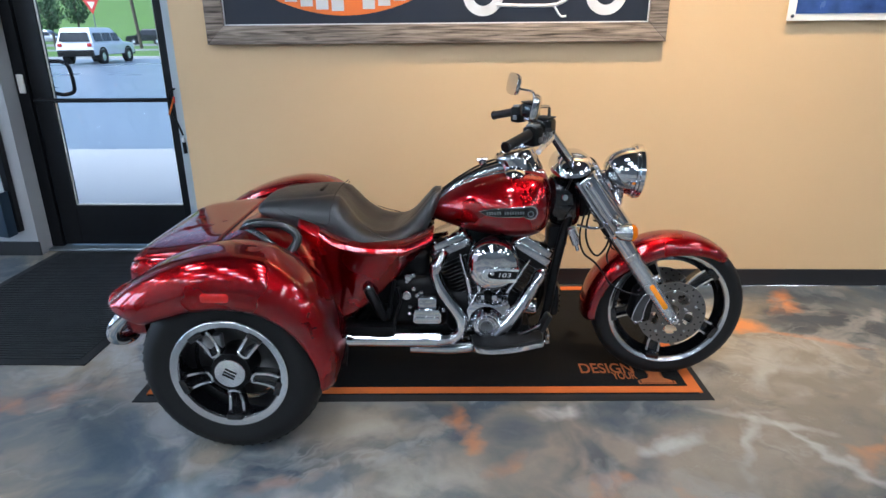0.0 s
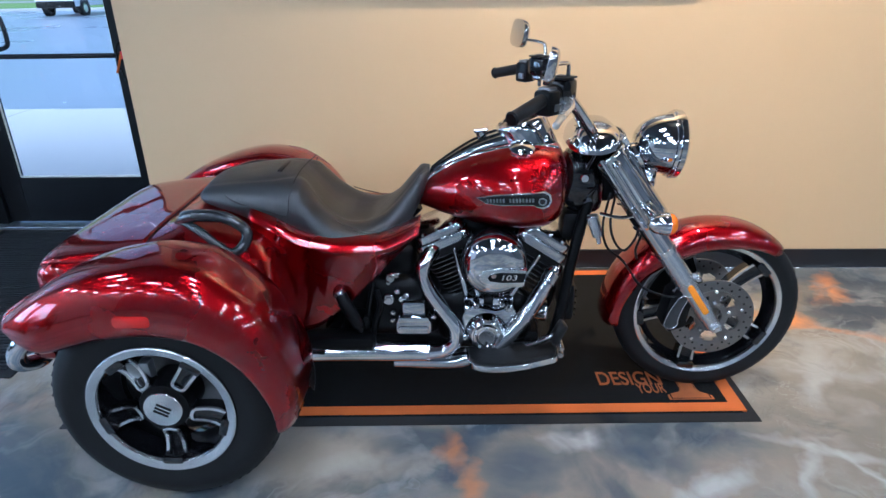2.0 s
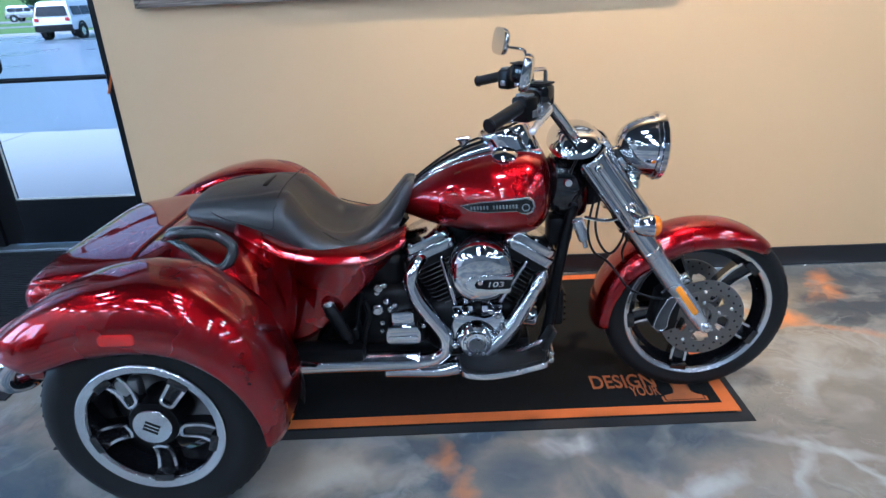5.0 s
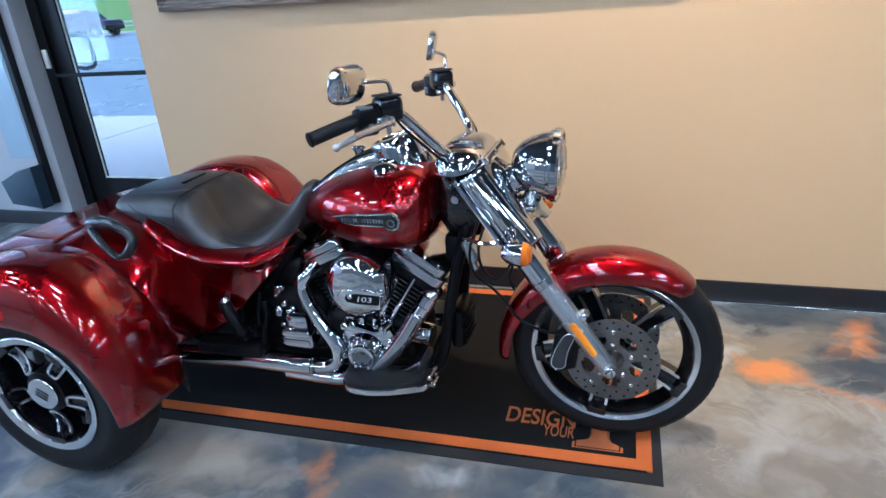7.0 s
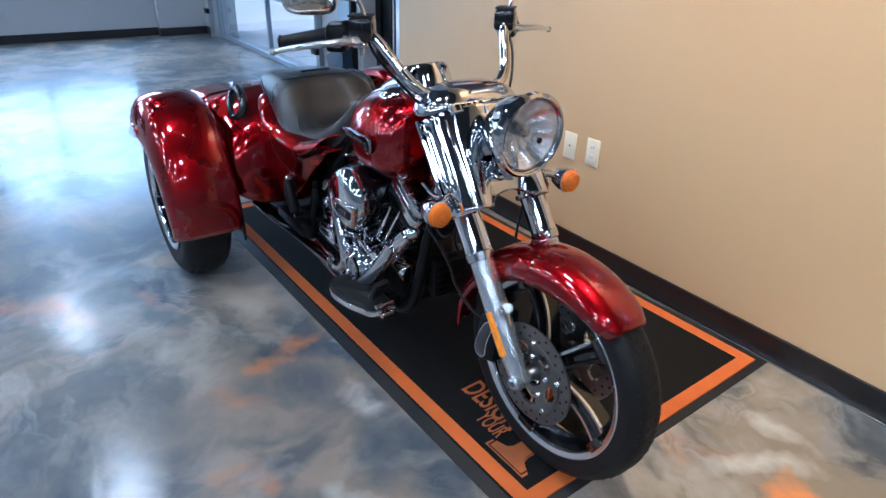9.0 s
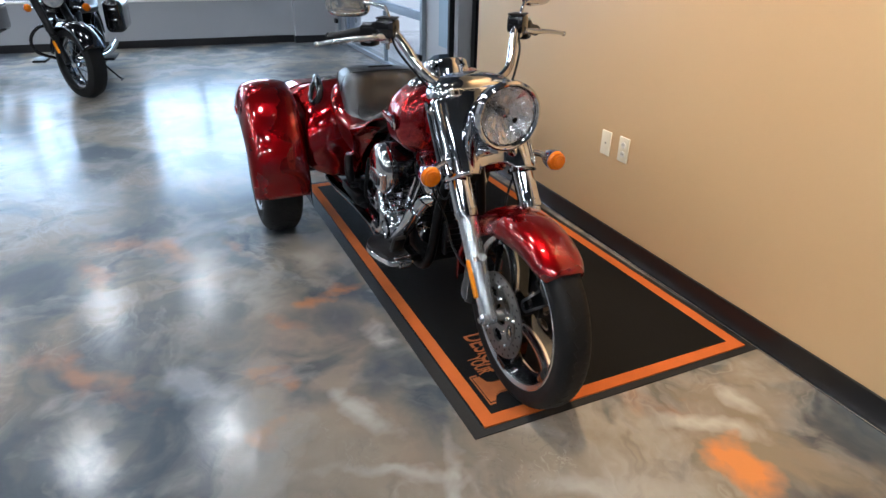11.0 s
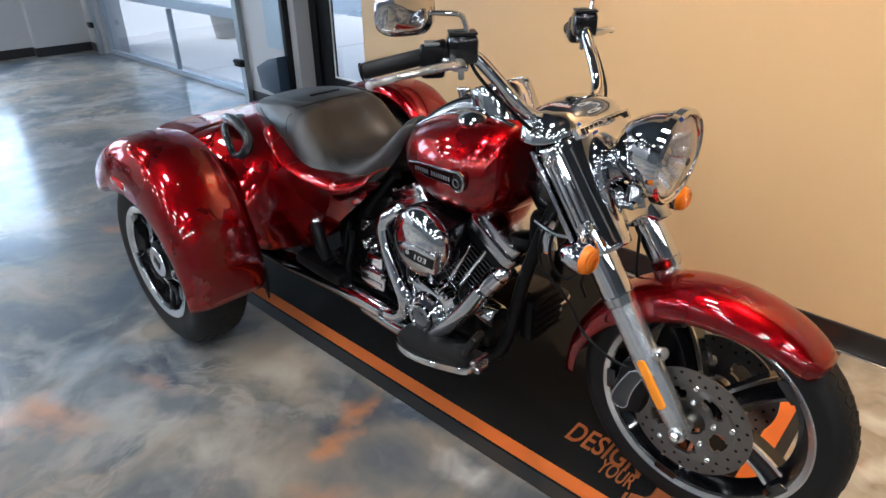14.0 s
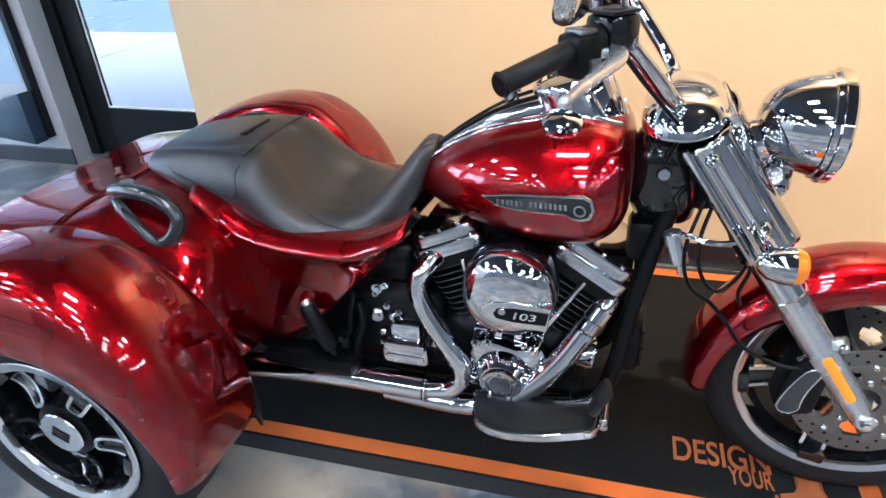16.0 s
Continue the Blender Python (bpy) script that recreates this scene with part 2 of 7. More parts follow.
    w3 = warp(0.42, 2.6)
    wobble = noise_node(7, 5, 0.5)
    streak = ramp(noise_node(2.4, 4, 1.0, warp(0.4, 1.6), 0.5).outputs["Fac"], [(0.38, (0.22, 0.22, 0.22)), (0.54, (1.0, 1.0, 1.0))])

    def blob(col, x, y, rx, ry, turn, colour, strength):
        mp = nt.nodes.new("ShaderNodeMapping")
        mp.vector_type = "TEXTURE"
        mp.inputs["Location"].default_value = (x, y, 0)
        mp.inputs["Rotation"].default_value = (0, 0, radians(turn))
        mp.inputs["Scale"].default_value = (rx, ry, 1)
        L(w3, mp.inputs["Vector"])
        ln = nt.nodes.new("ShaderNodeVectorMath")
        ln.operation = "LENGTH"
        L(mp.outputs["Vector"], ln.inputs[0])
        ad = nt.nodes.new("ShaderNodeMath")
        ad.operation = "MULTIPLY_ADD"
        L(wobble.outputs["Fac"], ad.inputs[0])
        ad.inputs[1].default_value = 1.3
        L(ln.outputs["Value"], ad.inputs[2])
        mr = nt.nodes.new("ShaderNodeMapRange")
        mr.inputs["From Min"].default_value, mr.inputs["From Max"].default_value = 0.9, 1.75
        mr.inputs["To Min"].default_value, mr.inputs["To Max"].default_value = strength, 0.0
        L(ad.outputs[0], mr.inputs["Value"])
        mu = nt.nodes.new("ShaderNodeMath")
        mu.operation = "MULTIPLY"
        L(mr.outputs["Result"], mu.inputs[0])
        L(streak, mu.inputs[1])
        return mix(mu.outputs[0], col, colour)

    for s in STAINS_AND_SHEEN:
        col = blob(col, *s)
    # fine pale and dark crazing that comes and goes
    cn = noise_node(2.6, 7, 1.6, warp(0.35, 4.0), 0.6)
    patch = noise_node(1.3, 4, 0.3)
    pm = ramp(patch.outputs["Fac"], [(0.56, (0, 0, 0)), (0.64, (1, 1, 1))])
    for centre, colour in ((0.46, (0.04, 0.04, 0.045)), (0.56, (0.55, 0.54, 0.51))):
        ln = ramp(cn.outputs["Fac"], [(centre - 0.006, (0, 0, 0)), (centre, (0.35, 0.35, 0.35)), (centre + 0.006, (0, 0, 0))])
        mu = nt.nodes.new("ShaderNodeMath")
        mu.operation = "MULTIPLY"
        L(ln, mu.inputs[0])
        L(pm, mu.inputs[1])
        col = mix(mu.outputs[0], col, colour)
    L(col, b.inputs["Base Color"])
    b.inputs["Metallic"].default_value = 0.0
    b.inputs["Specular IOR Level"].default_value = 0.25
    rn = noise_node(3.0, 5, 0.4)
    mr = nt.nodes.new("ShaderNodeMapRange")
    mr.inputs["To Min"].default_value, mr.inputs["To Max"].default_value = 0.34, 0.52
    L(rn.outputs["Fac"], mr.inputs["Value"])
    L(mr.outputs["Result"], b.inputs["Roughness"])
    b.inputs["Coat Weight"].default_value = 0.64
    b.inputs["Coat Roughness"].default_value = 0.15
    bn = noise_node(11.0, 5, 1.2)
    bu = nt.nodes.new("ShaderNodeBump")
    bu.inputs["Strength"].default_value, bu.inputs["Distance"].default_value = 0.26, 0.005
    L(bn.outputs["Fac"], bu.inputs["Height"])
    L(bu.outputs["Normal"], b.inputs["Normal"])
    L(bu.outputs["Normal"], b.inputs["Coat Normal"])
    return m


RUST, CREAM, SLATE, TAUPE, PEARL = (0.60, 0.225, 0.06), (0.48, 0.43, 0.35), (0.058, 0.082, 0.110), (0.33, 0.265, 0.195), (0.52, 0.51, 0.48)
# x, y, half lengths, turn, colour, strength
STAINS_AND_SHEEN = [
    (0.62, 1.85, 0.75, 0.34, 6, TAUPE, 0.75), (-0.30, 2.04, 0.34, 0.20, 12, (0.40, 0.33, 0.25), 0.9), (-0.45, 1.55, 0.45, 0.20, 20, (0.33, 0.31, 0.28), 0.7), (1.65, 2.35, 0.66, 0.55, 50, (0.205, 0.180, 0.142), 1.0), (1.50, 3.10, 0.42, 0.34, 20, (0.215, 0.178, 0.128), 1.0),
    (0.30, 2.15, 0.42, 0.075, 2, SLATE, 0.9), (0.72, 2.10, 0.20, 0.09, -8, SLATE, 0.85), (0.36, 1.98, 0.16, 0.09, 20, SLATE, 0.8), (-0.09, 2.14, 0.14, 0.06, 5, SLATE, 0.8), (0.76, 1.80, 0.14, 0.10, 35, SLATE, 0.6),
    # the pale blue-grey patch at -0.70, 1.60 is window reflection painted into the colour
    (-1.08, 1.90, 0.34, 0.22, 10, SLATE, 0.5), (-0.95, 1.66, 0.40, 0.12, 10, SLATE, 0.35), (-0.70, 1.60, 0.34, 0.16, 15, (0.31, 0.34, 0.36), 0.7), (-0.38, 1.74, 0.22, 0.09, 15, SLATE, 0.7), (0.02, 1.14, 0.45, 0.16, 25, SLATE, 0.6), (-1.9, 1.0, 0.9, 0.5, 10, (0.05, 0.062, 0.075), 0.6), (-3.2, 2.2, 1.4, 0.8, 0, (0.07, 0.08, 0.09), 0.5),
    (0.24, 2.19, 0.09, 0.035, 20, PEARL, 0.65), (0.52, 2.10, 0.10, 0.05, 30, PEARL, 0.8), (0.90, 1.97, 0.16, 0.07, 15, PEARL, 0.7), (-0.18, 2.00, 0.20, 0.08, 8, CREAM, 0.6), (-0.02, 1.68, 0.26, 0.12, 30, CREAM, 0.4),
    (1.30, 2.10, 0.28, 0.035, -20, PEARL, 0.50), (1.42, 1.94, 0.40, 0.030, -55, PEARL, 0.50), (1.16, 1.90, 0.28, 0.035, 80, PEARL, 0.50), (1.45, 2.45, 0.28, 0.045, 60, PEARL, 0.45), (1.40, 2.97, 0.22, 0.05, 60, PEARL, 0.7), (1.32, 3.14, 0.14, 0.05, 20, PEARL, 0.6), (2.0, 2.2, 0.32, 0.05, 40, PEARL, 0.45), (0.58, 1.50, 0.22, 0.12, 10, (0.36, 0.38, 0.41), 0.6),
    (1.92, 3.20, 0.15, 0.09, 70, RUST, 0.9), (1.59, 2.93, 0.145, 0.10, -40, RUST, 1.6), (1.85, 2.76, 0.28, 0.045, -16, RUST, 1.6), (1.84, 3.08, 0.10, 0.05, 20, RUST, 0.7),
    (0.06, 2.09, 0.05, 0.10, 20, RUST, 0.62), (0.15, 1.97, 0.05, 0.07, 30, RUST, 0.6), (0.24, 1.84, 0.08, 0.05, 40, RUST, 0.45), (0.64, 1.73, 0.10, 0.05, 25, RUST, 0.6), (0.89, 1.70, 0.08, 0.045, 10, RUST, 0.6), (1.62, 1.92, 0.13, 0.05, 30, RUST, 0.5), (1.26, 2.90, 0.14, 0.06, 30, RUST, 0.35),
    (-1.70, 2.20, 0.30, 0.10, 20, RUST, 0.4), (-0.74, 1.22, 0.26, 0.10, 50, RUST, 0.3), (-0.42, 1.10, 0.24, 0.06, 30, RUST, 0.3), (-0.52, 1.45, 0.16, 0.08, 40, RUST, 0.32), (0.35, 1.12, 0.34, 0.07, 35, RUST, 0.36), (-0.62, 1.46, 0.14, 0.06, 20, RUST, 0.3), (-0.55, 1.72, 0.12, 0.05, 20, RUST, 0.35),
]
FLOOR = floor_material()


# ---- geometry helpers ----
def part(name, bm, material, parent=None, label="", smooth=True):
    """Links a bmesh as one mesh object under a thing or a part."""
    me = bpy.data.meshes.new(name)
    bm.normal_update()
    bm.to_mesh(me)
    bm.free()
    me.materials.append(material)
    if smooth:
        me.polygons.foreach_set("use_smooth", [True] * len(me.polygons))
        me.set_sharp_from_angle(angle=radians(38))
    ob = new(name, me)
    if parent is not None:
        ob.parent = parent
    if label:
        ob["label"] = label
    return ob


def thing(name, m, label, category, group="", kind=""):
    e = new(name)
    e.empty_display_size = 0.1
    e.matrix_basis = m
    return tagged(e, label, category, group, kind)


def B():
    return bmesh.new()


def box(bm, lo, hi, bevel=0.0, seg=2, m=None):
    r = bmesh.ops.create_cube(bm, size=1)
    vs = r["verts"]
    s = [hi[i] - lo[i] for i in range(3)]
    c = [(hi[i] + lo[i]) / 2 for i in range(3)]
    for v in vs:
        v.co = Vector((v.co.x * s[0] + c[0], v.co.y * s[1] + c[1], v.co.z * s[2] + c[2]))
    if bevel:
        es = list({e for v in vs for e in v.link_edges})
        out = bmesh.ops.bevel(bm, geom=es, offset=min(bevel, min(s) * 0.45), segments=seg, profile=0.5, affect="EDGES")
        vs = list({v for f in out["faces"] for v in f.verts} | {v for v in vs if v.is_valid})
    if m is not None:
        for v in vs:
            v.co = m @ v.co
    return bm


def frame_axes(d):
    d = Vector(d).normalized()
    a = Vector((0, 0, 1)) if abs(d.z) < 0.9 else Vector((1, 0, 0))
    u = d.cross(a).normalized()
    return d, u, u.cross(d)


def skin(bm, rings, closed=True, caps=True):
    """Quads between rings of equal length."""
    vr = [[bm.verts.new(p) for p in r] for r in rings]
    n = len(vr[0])
    for a, b in zip(vr, vr[1:]):
        for i in range(n if closed else n - 1):
            j = (i + 1) % n
            bm.faces.new((a[i], a[j], b[j], b[i]))
    if caps and closed:
        bm.faces.new(vr[0][::-1])
        bm.faces.new(vr[-1])
    bmesh.ops.recalc_face_normals(bm, faces=bm.faces[:])
    return bm


def cyl(bm, p0, p1, r0, r1=None, seg=20):
    """A capped cylinder or cone, its rims eased."""
    r1 = r0 if r1 is None else r1
    p0, p1 = Vector(p0), Vector(p1)
    d, u, w = frame_axes(p1 - p0)
    e = min(0.003, (p1 - p0).length * 0.2, r0 * 0.25, r1 * 0.25)
    ring = lambda c, r: [c + (u * math.cos(t) + w * math.sin(t)) * r for t in [2 * math.pi * i / seg for i in range(seg)]]
    return skin(bm, [ring(p0, r0 - e), ring(p0 + d * e, r0), ring(p1 - d * e, r1), ring(p1, r1 - e)])


def smooth_path(pts, n=8):
    """Catmull-Rom through the points."""
    P = [Vector(p) for p in pts]
    P = [P[0] * 2 - P[1]] + P + [P[-1] * 2 - P[-2]]
    out = []
    for i in range(1, len(P) - 2):
        a, b, c, d = P[i - 1:i + 3]
        for k in range(n):
            t = k / n
            out.append(0.5 * ((2 * b) + (c - a) * t + (2 * a - 5 * b + 4 * c - d) * t * t + (3 * b - a - 3 * c + d) * t ** 3))
    out.append(P[-2])
    return out


def tube(bm, pts, r, seg=12, n=8, smooth=True):
    """A round tube along a path; r is one radius or a list, one for each given point."""
    path = smooth_path(pts, n) if smooth else [Vector(p) for p in pts]
    if isinstance(r, (list, tuple)):
        rad = [float(np.interp(i / (len(path) - 1) * (len(r) - 1), range(len(r)), r)) for i in range(len(path))]
    else:
        rad = [r] * len(path)
    d = (path[1] - path[0]).normalized()
    _, u, _ = frame_axes(d)
    rings = []
    for i, p in enumerate(path):
        t = (path[min(i + 1, len(path) - 1)] - path[max(i - 1, 0)]).normalized()
        u = (u - t * u.dot(t)).normalized()
        w = t.cross(u)
        rings.append([p + (u * math.cos(a) + w * math.sin(a)) * rad[i] for a in [2 * math.pi * k / seg for k in range(seg)]])
    return skin(bm, rings)


def lathe(bm, profile, centre, axis, seg=48, loop=False):
    """Turns (along, radius) pairs round an axis."""
    c = Vector(centre)
    d, u, w = frame_axes(axis)
    rings = []
    for k in range(seg):
        a = 2 * math.pi * k / seg
        q = u * math.cos(a) + w * math.sin(a)
        rings.append([c + d * h + q * max(r, 1e-4) for h, r in profile])
    vr = [[bm.verts.new(p) for p in r] for r in rings]
    n = len(profile)
    for k in range(seg):
        a, b = vr[k], vr[(k + 1) % seg]
        for i in range(n if loop else n - 1):
            j = (i + 1) % n
            bm.faces.new((a[i], a[j], b[j], b[i]))
    bmesh.ops.remove_doubles(bm, verts=bm.verts[:], dist=2e-5)
    bmesh.ops.recalc_face_normals(bm, faces=bm.faces[:])
    return bm


def slab(bm, poly, m, depth, bevel=0.0):
    """A flat outline in x, y, extruded by depth along z, then placed by m."""
    vs = [bm.verts.new((x, y, 0)) for x, y in poly]
    f = bm.faces.new(vs)
    r = bmesh.ops.extrude_face_region(bm, geom=[f])
    top = [v for v in r["geom"] if isinstance(v, bmesh.types.BMVert)]
    for v in top:
        v.co.z += depth
    allv = vs + top
    if bevel:
        tf = [g for g in r["geom"] if isinstance(g, bmesh.types.BMFace)]
        es = [e for e in tf[0].edges]
        o = bmesh.ops.bevel(bm, geom=es, offset=bevel, segments=2, profile=0.5, affect="EDGES")
        allv = list({v for v in allv if v.is_valid} | {v for ff in o["faces"] for v in ff.verts})
    for v in allv:
        v.co = m @ v.co
    bmesh.ops.recalc_face_normals(bm, faces=bm.faces[:])
    return bm


def spline(table):
    """A smooth curve through (x, value) pairs."""
    X = [p[0] for p in table]
    V = [p[1] for p in table]
    n = len(X)
    D = [(V[i + 1] - V[i]) / (X[i + 1] - X[i]) for i in range(n - 1)]
    T = [D[0]] + [0.0 if D[i - 1] * D[i] <= 0 else 2 * D[i - 1] * D[i] / (D[i - 1] + D[i]) for i in range(1, n - 1)] + [D[-1]]

    def f(x):
        x = min(max(x, X[0]), X[-1])
        i = min(max(0, int(np.searchsorted(X, x)) - 1), n - 2)
        h = X[i + 1] - X[i]
        t = (x - X[i]) / h
        return (V[i] * (2 * t ** 3 - 3 * t * t + 1) + h * T[i] * (t ** 3 - 2 * t * t + t) + V[i + 1] * (3 * t * t - 2 * t ** 3) + h * T[i + 1] * (t ** 3 - t * t))
    return f


def table(xs, vs):
    return spline(list(zip(xs, vs)))


def power(c, e):
    return math.copysign(abs(c) ** e, c)


def oval_ring(x, w, zb, zt, n=2.4, seg=44, mid=0.5, dish=0.0, dpow=1.6):
    """A rounded section across the vehicle at x."""
    zm = zb + (zt - zb) * mid
    out = []
    for k in range(seg):
        a = 2 * math.pi * k / seg
        y = w * power(math.cos(a), 2 / n)
        s = power(math.sin(a), 2 / n)
        z = zm + s * ((zt - zm) if s > 0 else (zm - zb))
        if s > 0 and dish:
            z -= dish * s * (1 - min(1, abs(y / w)) ** 2) ** dpow
        out.append(Vector((x, y, z)))
    return out


def rounded(w, h, r, n=5):
    """A rounded rectangle outline about the origin."""
    out = []
    for cx, cy, a0 in ((w / 2 - r, h / 2 - r, 0), (-w / 2 + r, h / 2 - r, 90), (-w / 2 + r, -h / 2 + r, 180), (w / 2 - r, -h / 2 + r, 270)):
        for k in range(n + 1):
            a = radians(a0 + 90 * k / n)
            out.append((cx + r * math.cos(a), cy + r * math.sin(a)))
    return out


def lettering(text, width, height, depth, m, material, parent, name="lettering", bold=0.012, label=""):
    """Letters fitted into a width and height, in the built-in font."""
    cu = bpy.data.curves.new("text", "FONT")
    cu.body, cu.size, cu.extrude, cu.offset = text, 1.0, 0.5, bold
    tmp = bpy.data.objects.new("text", cu)
    scene.collection.objects.link(tmp)
    bpy.context.view_layer.update()
    me = bpy.data.meshes.new_from_object(tmp.evaluated_get(bpy.context.evaluated_depsgraph_get()))
    bpy.data.objects.remove(tmp)
    bpy.data.curves.remove(cu)
    co = [v.co for v in me.vertices]
    x0, x1, y0, y1 = min(c.x for c in co), max(c.x for c in co), min(c.y for c in co), max(c.y for c in co)
    me.transform(m @ Matrix.Diagonal((width / (x1 - x0), height / (y1 - y0), depth, 1)) @ Matrix.Translation((-x0, -y0, 0)))
    me.materials.clear()
    me.materials.append(material)
    me.name = name
    ob = new(name, me)
    ob.parent = parent
    if label:
        ob["label"] = label
    return ob


def solid(ob, t, offset=-1):
    md = ob.modifiers.new("thickness", "SOLIDIFY")
    md.thickness, md.offset = t, offset
    return ob


# ---- the room ----
WALL_Y, EXT_Y, WEST_X, EAST_X, SOUTH_Y, CEIL = 3.48, 3.95, -7.35, 8.5, -7.5, 4.6


def structure(name, boxes, material, label, category, bevel=0.0):
    bm = B()
    for lo, hi in boxes:
        box(bm, lo, hi, bevel)
    return tagged(part(name, bm, material, None, smooth=False), label, category, kind="structure")


structure("floor", [((WEST_X - 0.2, SOUTH_Y - 0.2, -0.1), (EAST_X + 0.2, 4.25, 0.0))], FLOOR, "glossy swirled epoxy floor in taupe, slate and rust orange", "floor")
structure("ceiling", [((WEST_X - 0.2, SOUTH_Y - 0.2, CEIL), (EAST_X + 0.2, 4.25, CEIL + 0.15))], CEILING, "dark painted high showroom ceiling", "ceiling")
structure("wall_north", [((-1.45, WALL_Y, 0), (EAST_X, 4.25, CEIL))], TAN, "smooth tan painted showroom wall with a slight texture", "wall")
structure("wall_south", [((WEST_X - 0.2, SOUTH_Y - 0.2, 0), (EAST_X + 0.2, SOUTH_Y, CEIL))], BACKWALL, "plain dark grey painted wall behind the camera", "wall")
structure("wall_east", [((EAST_X, SOUTH_Y, 0), (EAST_X + 0.2, 4.25, CEIL))], BACKWALL, "plain dark grey painted side wall", "wall")
WIN_Z0, WIN_Z1 = 0.62, 2.25
WINDOWS = ((1.12, 3.02, 1.95), (-1.30, 0.60, -0.35))       # from, to, mullion
structure("wall_west", [
    ((WEST_X - 0.2, SOUTH_Y, 0), (WEST_X, 4.25, WIN_Z0)), ((WEST_X - 0.2, SOUTH_Y, WIN_Z1), (WEST_X, 4.25, CEIL)),
    ((WEST_X - 0.2, SOUTH_Y, WIN_Z0), (WEST_X, -1.30, WIN_Z1)), ((WEST_X - 0.2, 0.60, WIN_Z0), (WEST_X, 1.12, WIN_Z1)), ((WEST_X - 0.2, 3.02, WIN_Z0), (WEST_X, 4.25, WIN_Z1)),
    ((WEST_X, 3.35, 0), (WEST_X + 0.12, 3.95, CEIL))], GREYWALL, "grey painted end wall below and round the shop windows", "wall")
GAR_X0, GAR_X1, GAR_Z = -6.85, -3.62, 3.05
DOOR_X0, DOOR_X1, DOOR_Z = -2.80, -1.60, 2.35
structure("wall_exterior", [
    ((WEST_X, EXT_Y, 0), (GAR_X0, 4.25, CEIL)), ((GAR_X0, EXT_Y, GAR_Z), (GAR_X1, 4.25, CEIL)),
    ((GAR_X1, EXT_Y, 0), (DOOR_X0, 4.25, CEIL)), ((DOOR_X0, EXT_Y, DOOR_Z), (-1.45, 4.25, CEIL))], GREYWALL, "pale grey painted outer wall round the doors", "wall")
structure("baseboard", [((-1.45, WALL_Y - 0.012, 0), (EAST_X, WALL_Y, 0.1))], BASEB, "black vinyl baseboard along the tan wall", "baseboard", 0.003)
structure("baseboard_west", [((WEST_X, SOUTH_Y, 0), (WEST_X + 0.012, 3.35, 0.1)), ((WEST_X + 0.12, 3.35, 0), (WEST_X + 0.132, 3.95, 0.1)), ((WEST_X + 0.012, 3.338, 0), (WEST_X + 0.132, 3.35, 0.1))], BASEB, "black baseboard under the long window", "baseboard", 0.003)
structure("baseboard_pier", [((GAR_X1 + 0.08, EXT_Y - 0.012, 0), (DOOR_X0 + 0.01, EXT_Y, 0.1)), ((WEST_X + 0.14, EXT_Y - 0.012, 0), (GAR_X0 - 0.08, EXT_Y, 0.1))], BASEB, "black baseboard on the grey pier", "baseboard", 0.003)
structure("trim", [((-1.45, WALL_Y - 0.030, 0), (EAST_X, WALL_Y - 0.013, 0.007))], CHROME2, "thin bright metal edging strip along the wall foot", "trim", 0.002)

# entrance door
DY = 4.08
d1 = thing("door_1", pose(0, 0, 0), "black-framed glass entrance door with a push bar, closed", "door", kind="structure")
bm = B()
for lo, hi in [((DOOR_X0, DY, 0.02), (-2.72, DY + 0.10, DOOR_Z)), ((-1.770, DY, 0.02), (-1.755, DY + 0.10, DOOR_Z)), ((-2.72, DY, 2.25), (-1.77, DY + 0.10, DOOR_Z))]:
    box(bm, lo, hi, 0.003)
part("door_frame", bm, DOORBLACK, d1, smooth=False)
bm = B()
for lo, hi in [((-2.715, DY + 0.02, 0.03), (-2.585, DY + 0.07, 2.245)), ((-1.825, DY + 0.02, 0.03), (-1.773, DY + 0.07, 2.245)), ((-2.585, DY + 0.02, 0.03), (-1.825, DY + 0.07, 0.315)), ((-2.585, DY + 0.02, 2.14), (-1.825, DY + 0.07, 2.245))]:
    box(bm, lo, hi, 0.003)
part("door_leaf", bm, DOORBLACK, d1, smooth=False)
bm = B()
box(bm, (-2.585, DY + 0.041, 0.315), (-1.825, DY + 0.047, 2.14))
p = part("pane", bm, PANE, d1, smooth=False)
p.visible_shadow = False
bm = B()
for lo, hi in [((-2.585, DY + 0.034, 0.315), (-2.577, DY + 0.041, 2.14)), ((-1.833, DY + 0.034, 0.315), (-1.825, DY + 0.041, 2.14)), ((-2.577, DY + 0.034, 0.315), (-1.833, DY + 0.041, 0.324))]:
    box(bm, lo, hi)
part("glazing_bead", bm, WHITE, d1, smooth=False)
bm = B()
cyl(bm, (-2.68, DY - 0.03, 1.035), (-1.75, DY - 0.03, 1.035), 0.014)
for x in (-2.66, -1.77):
    cyl(bm, (x, DY + 0.02, 1.035), (x, DY - 0.035, 1.035), 0.014)
part("push_bar", bm, DOORBLACK, d1)
bm = B()
tube(bm, [(-2.60, DY + 0.09, 1.07), (-2.55, DY + 0.10, 1.06), (-2.50, DY + 0.12, 1.075), (-2.485, DY + 0.12, 1.12), (-2.495, DY + 0.12, 1.23), (-2.53, DY + 0.11, 1.27), (-2.60, DY + 0.09, 1.275)], 0.013, n=5)
part("door_handle", bm, DOORBLACK, d1)
structure("threshold", [((DOOR_X0, DY - 0.05, 0), (DOOR_X1, DY + 0.14, 0.018))], ALUFRAME, "worn aluminium door threshold", "threshold", 0.004)
structure("door_jamb", [((-1.753, DY - 0.03, 0), (-1.452, DY + 0.13, DOOR_Z))], PALEJAMB, "pale blue-grey metal jamb beside the entrance door", "door frame", 0.004)
bm = B()
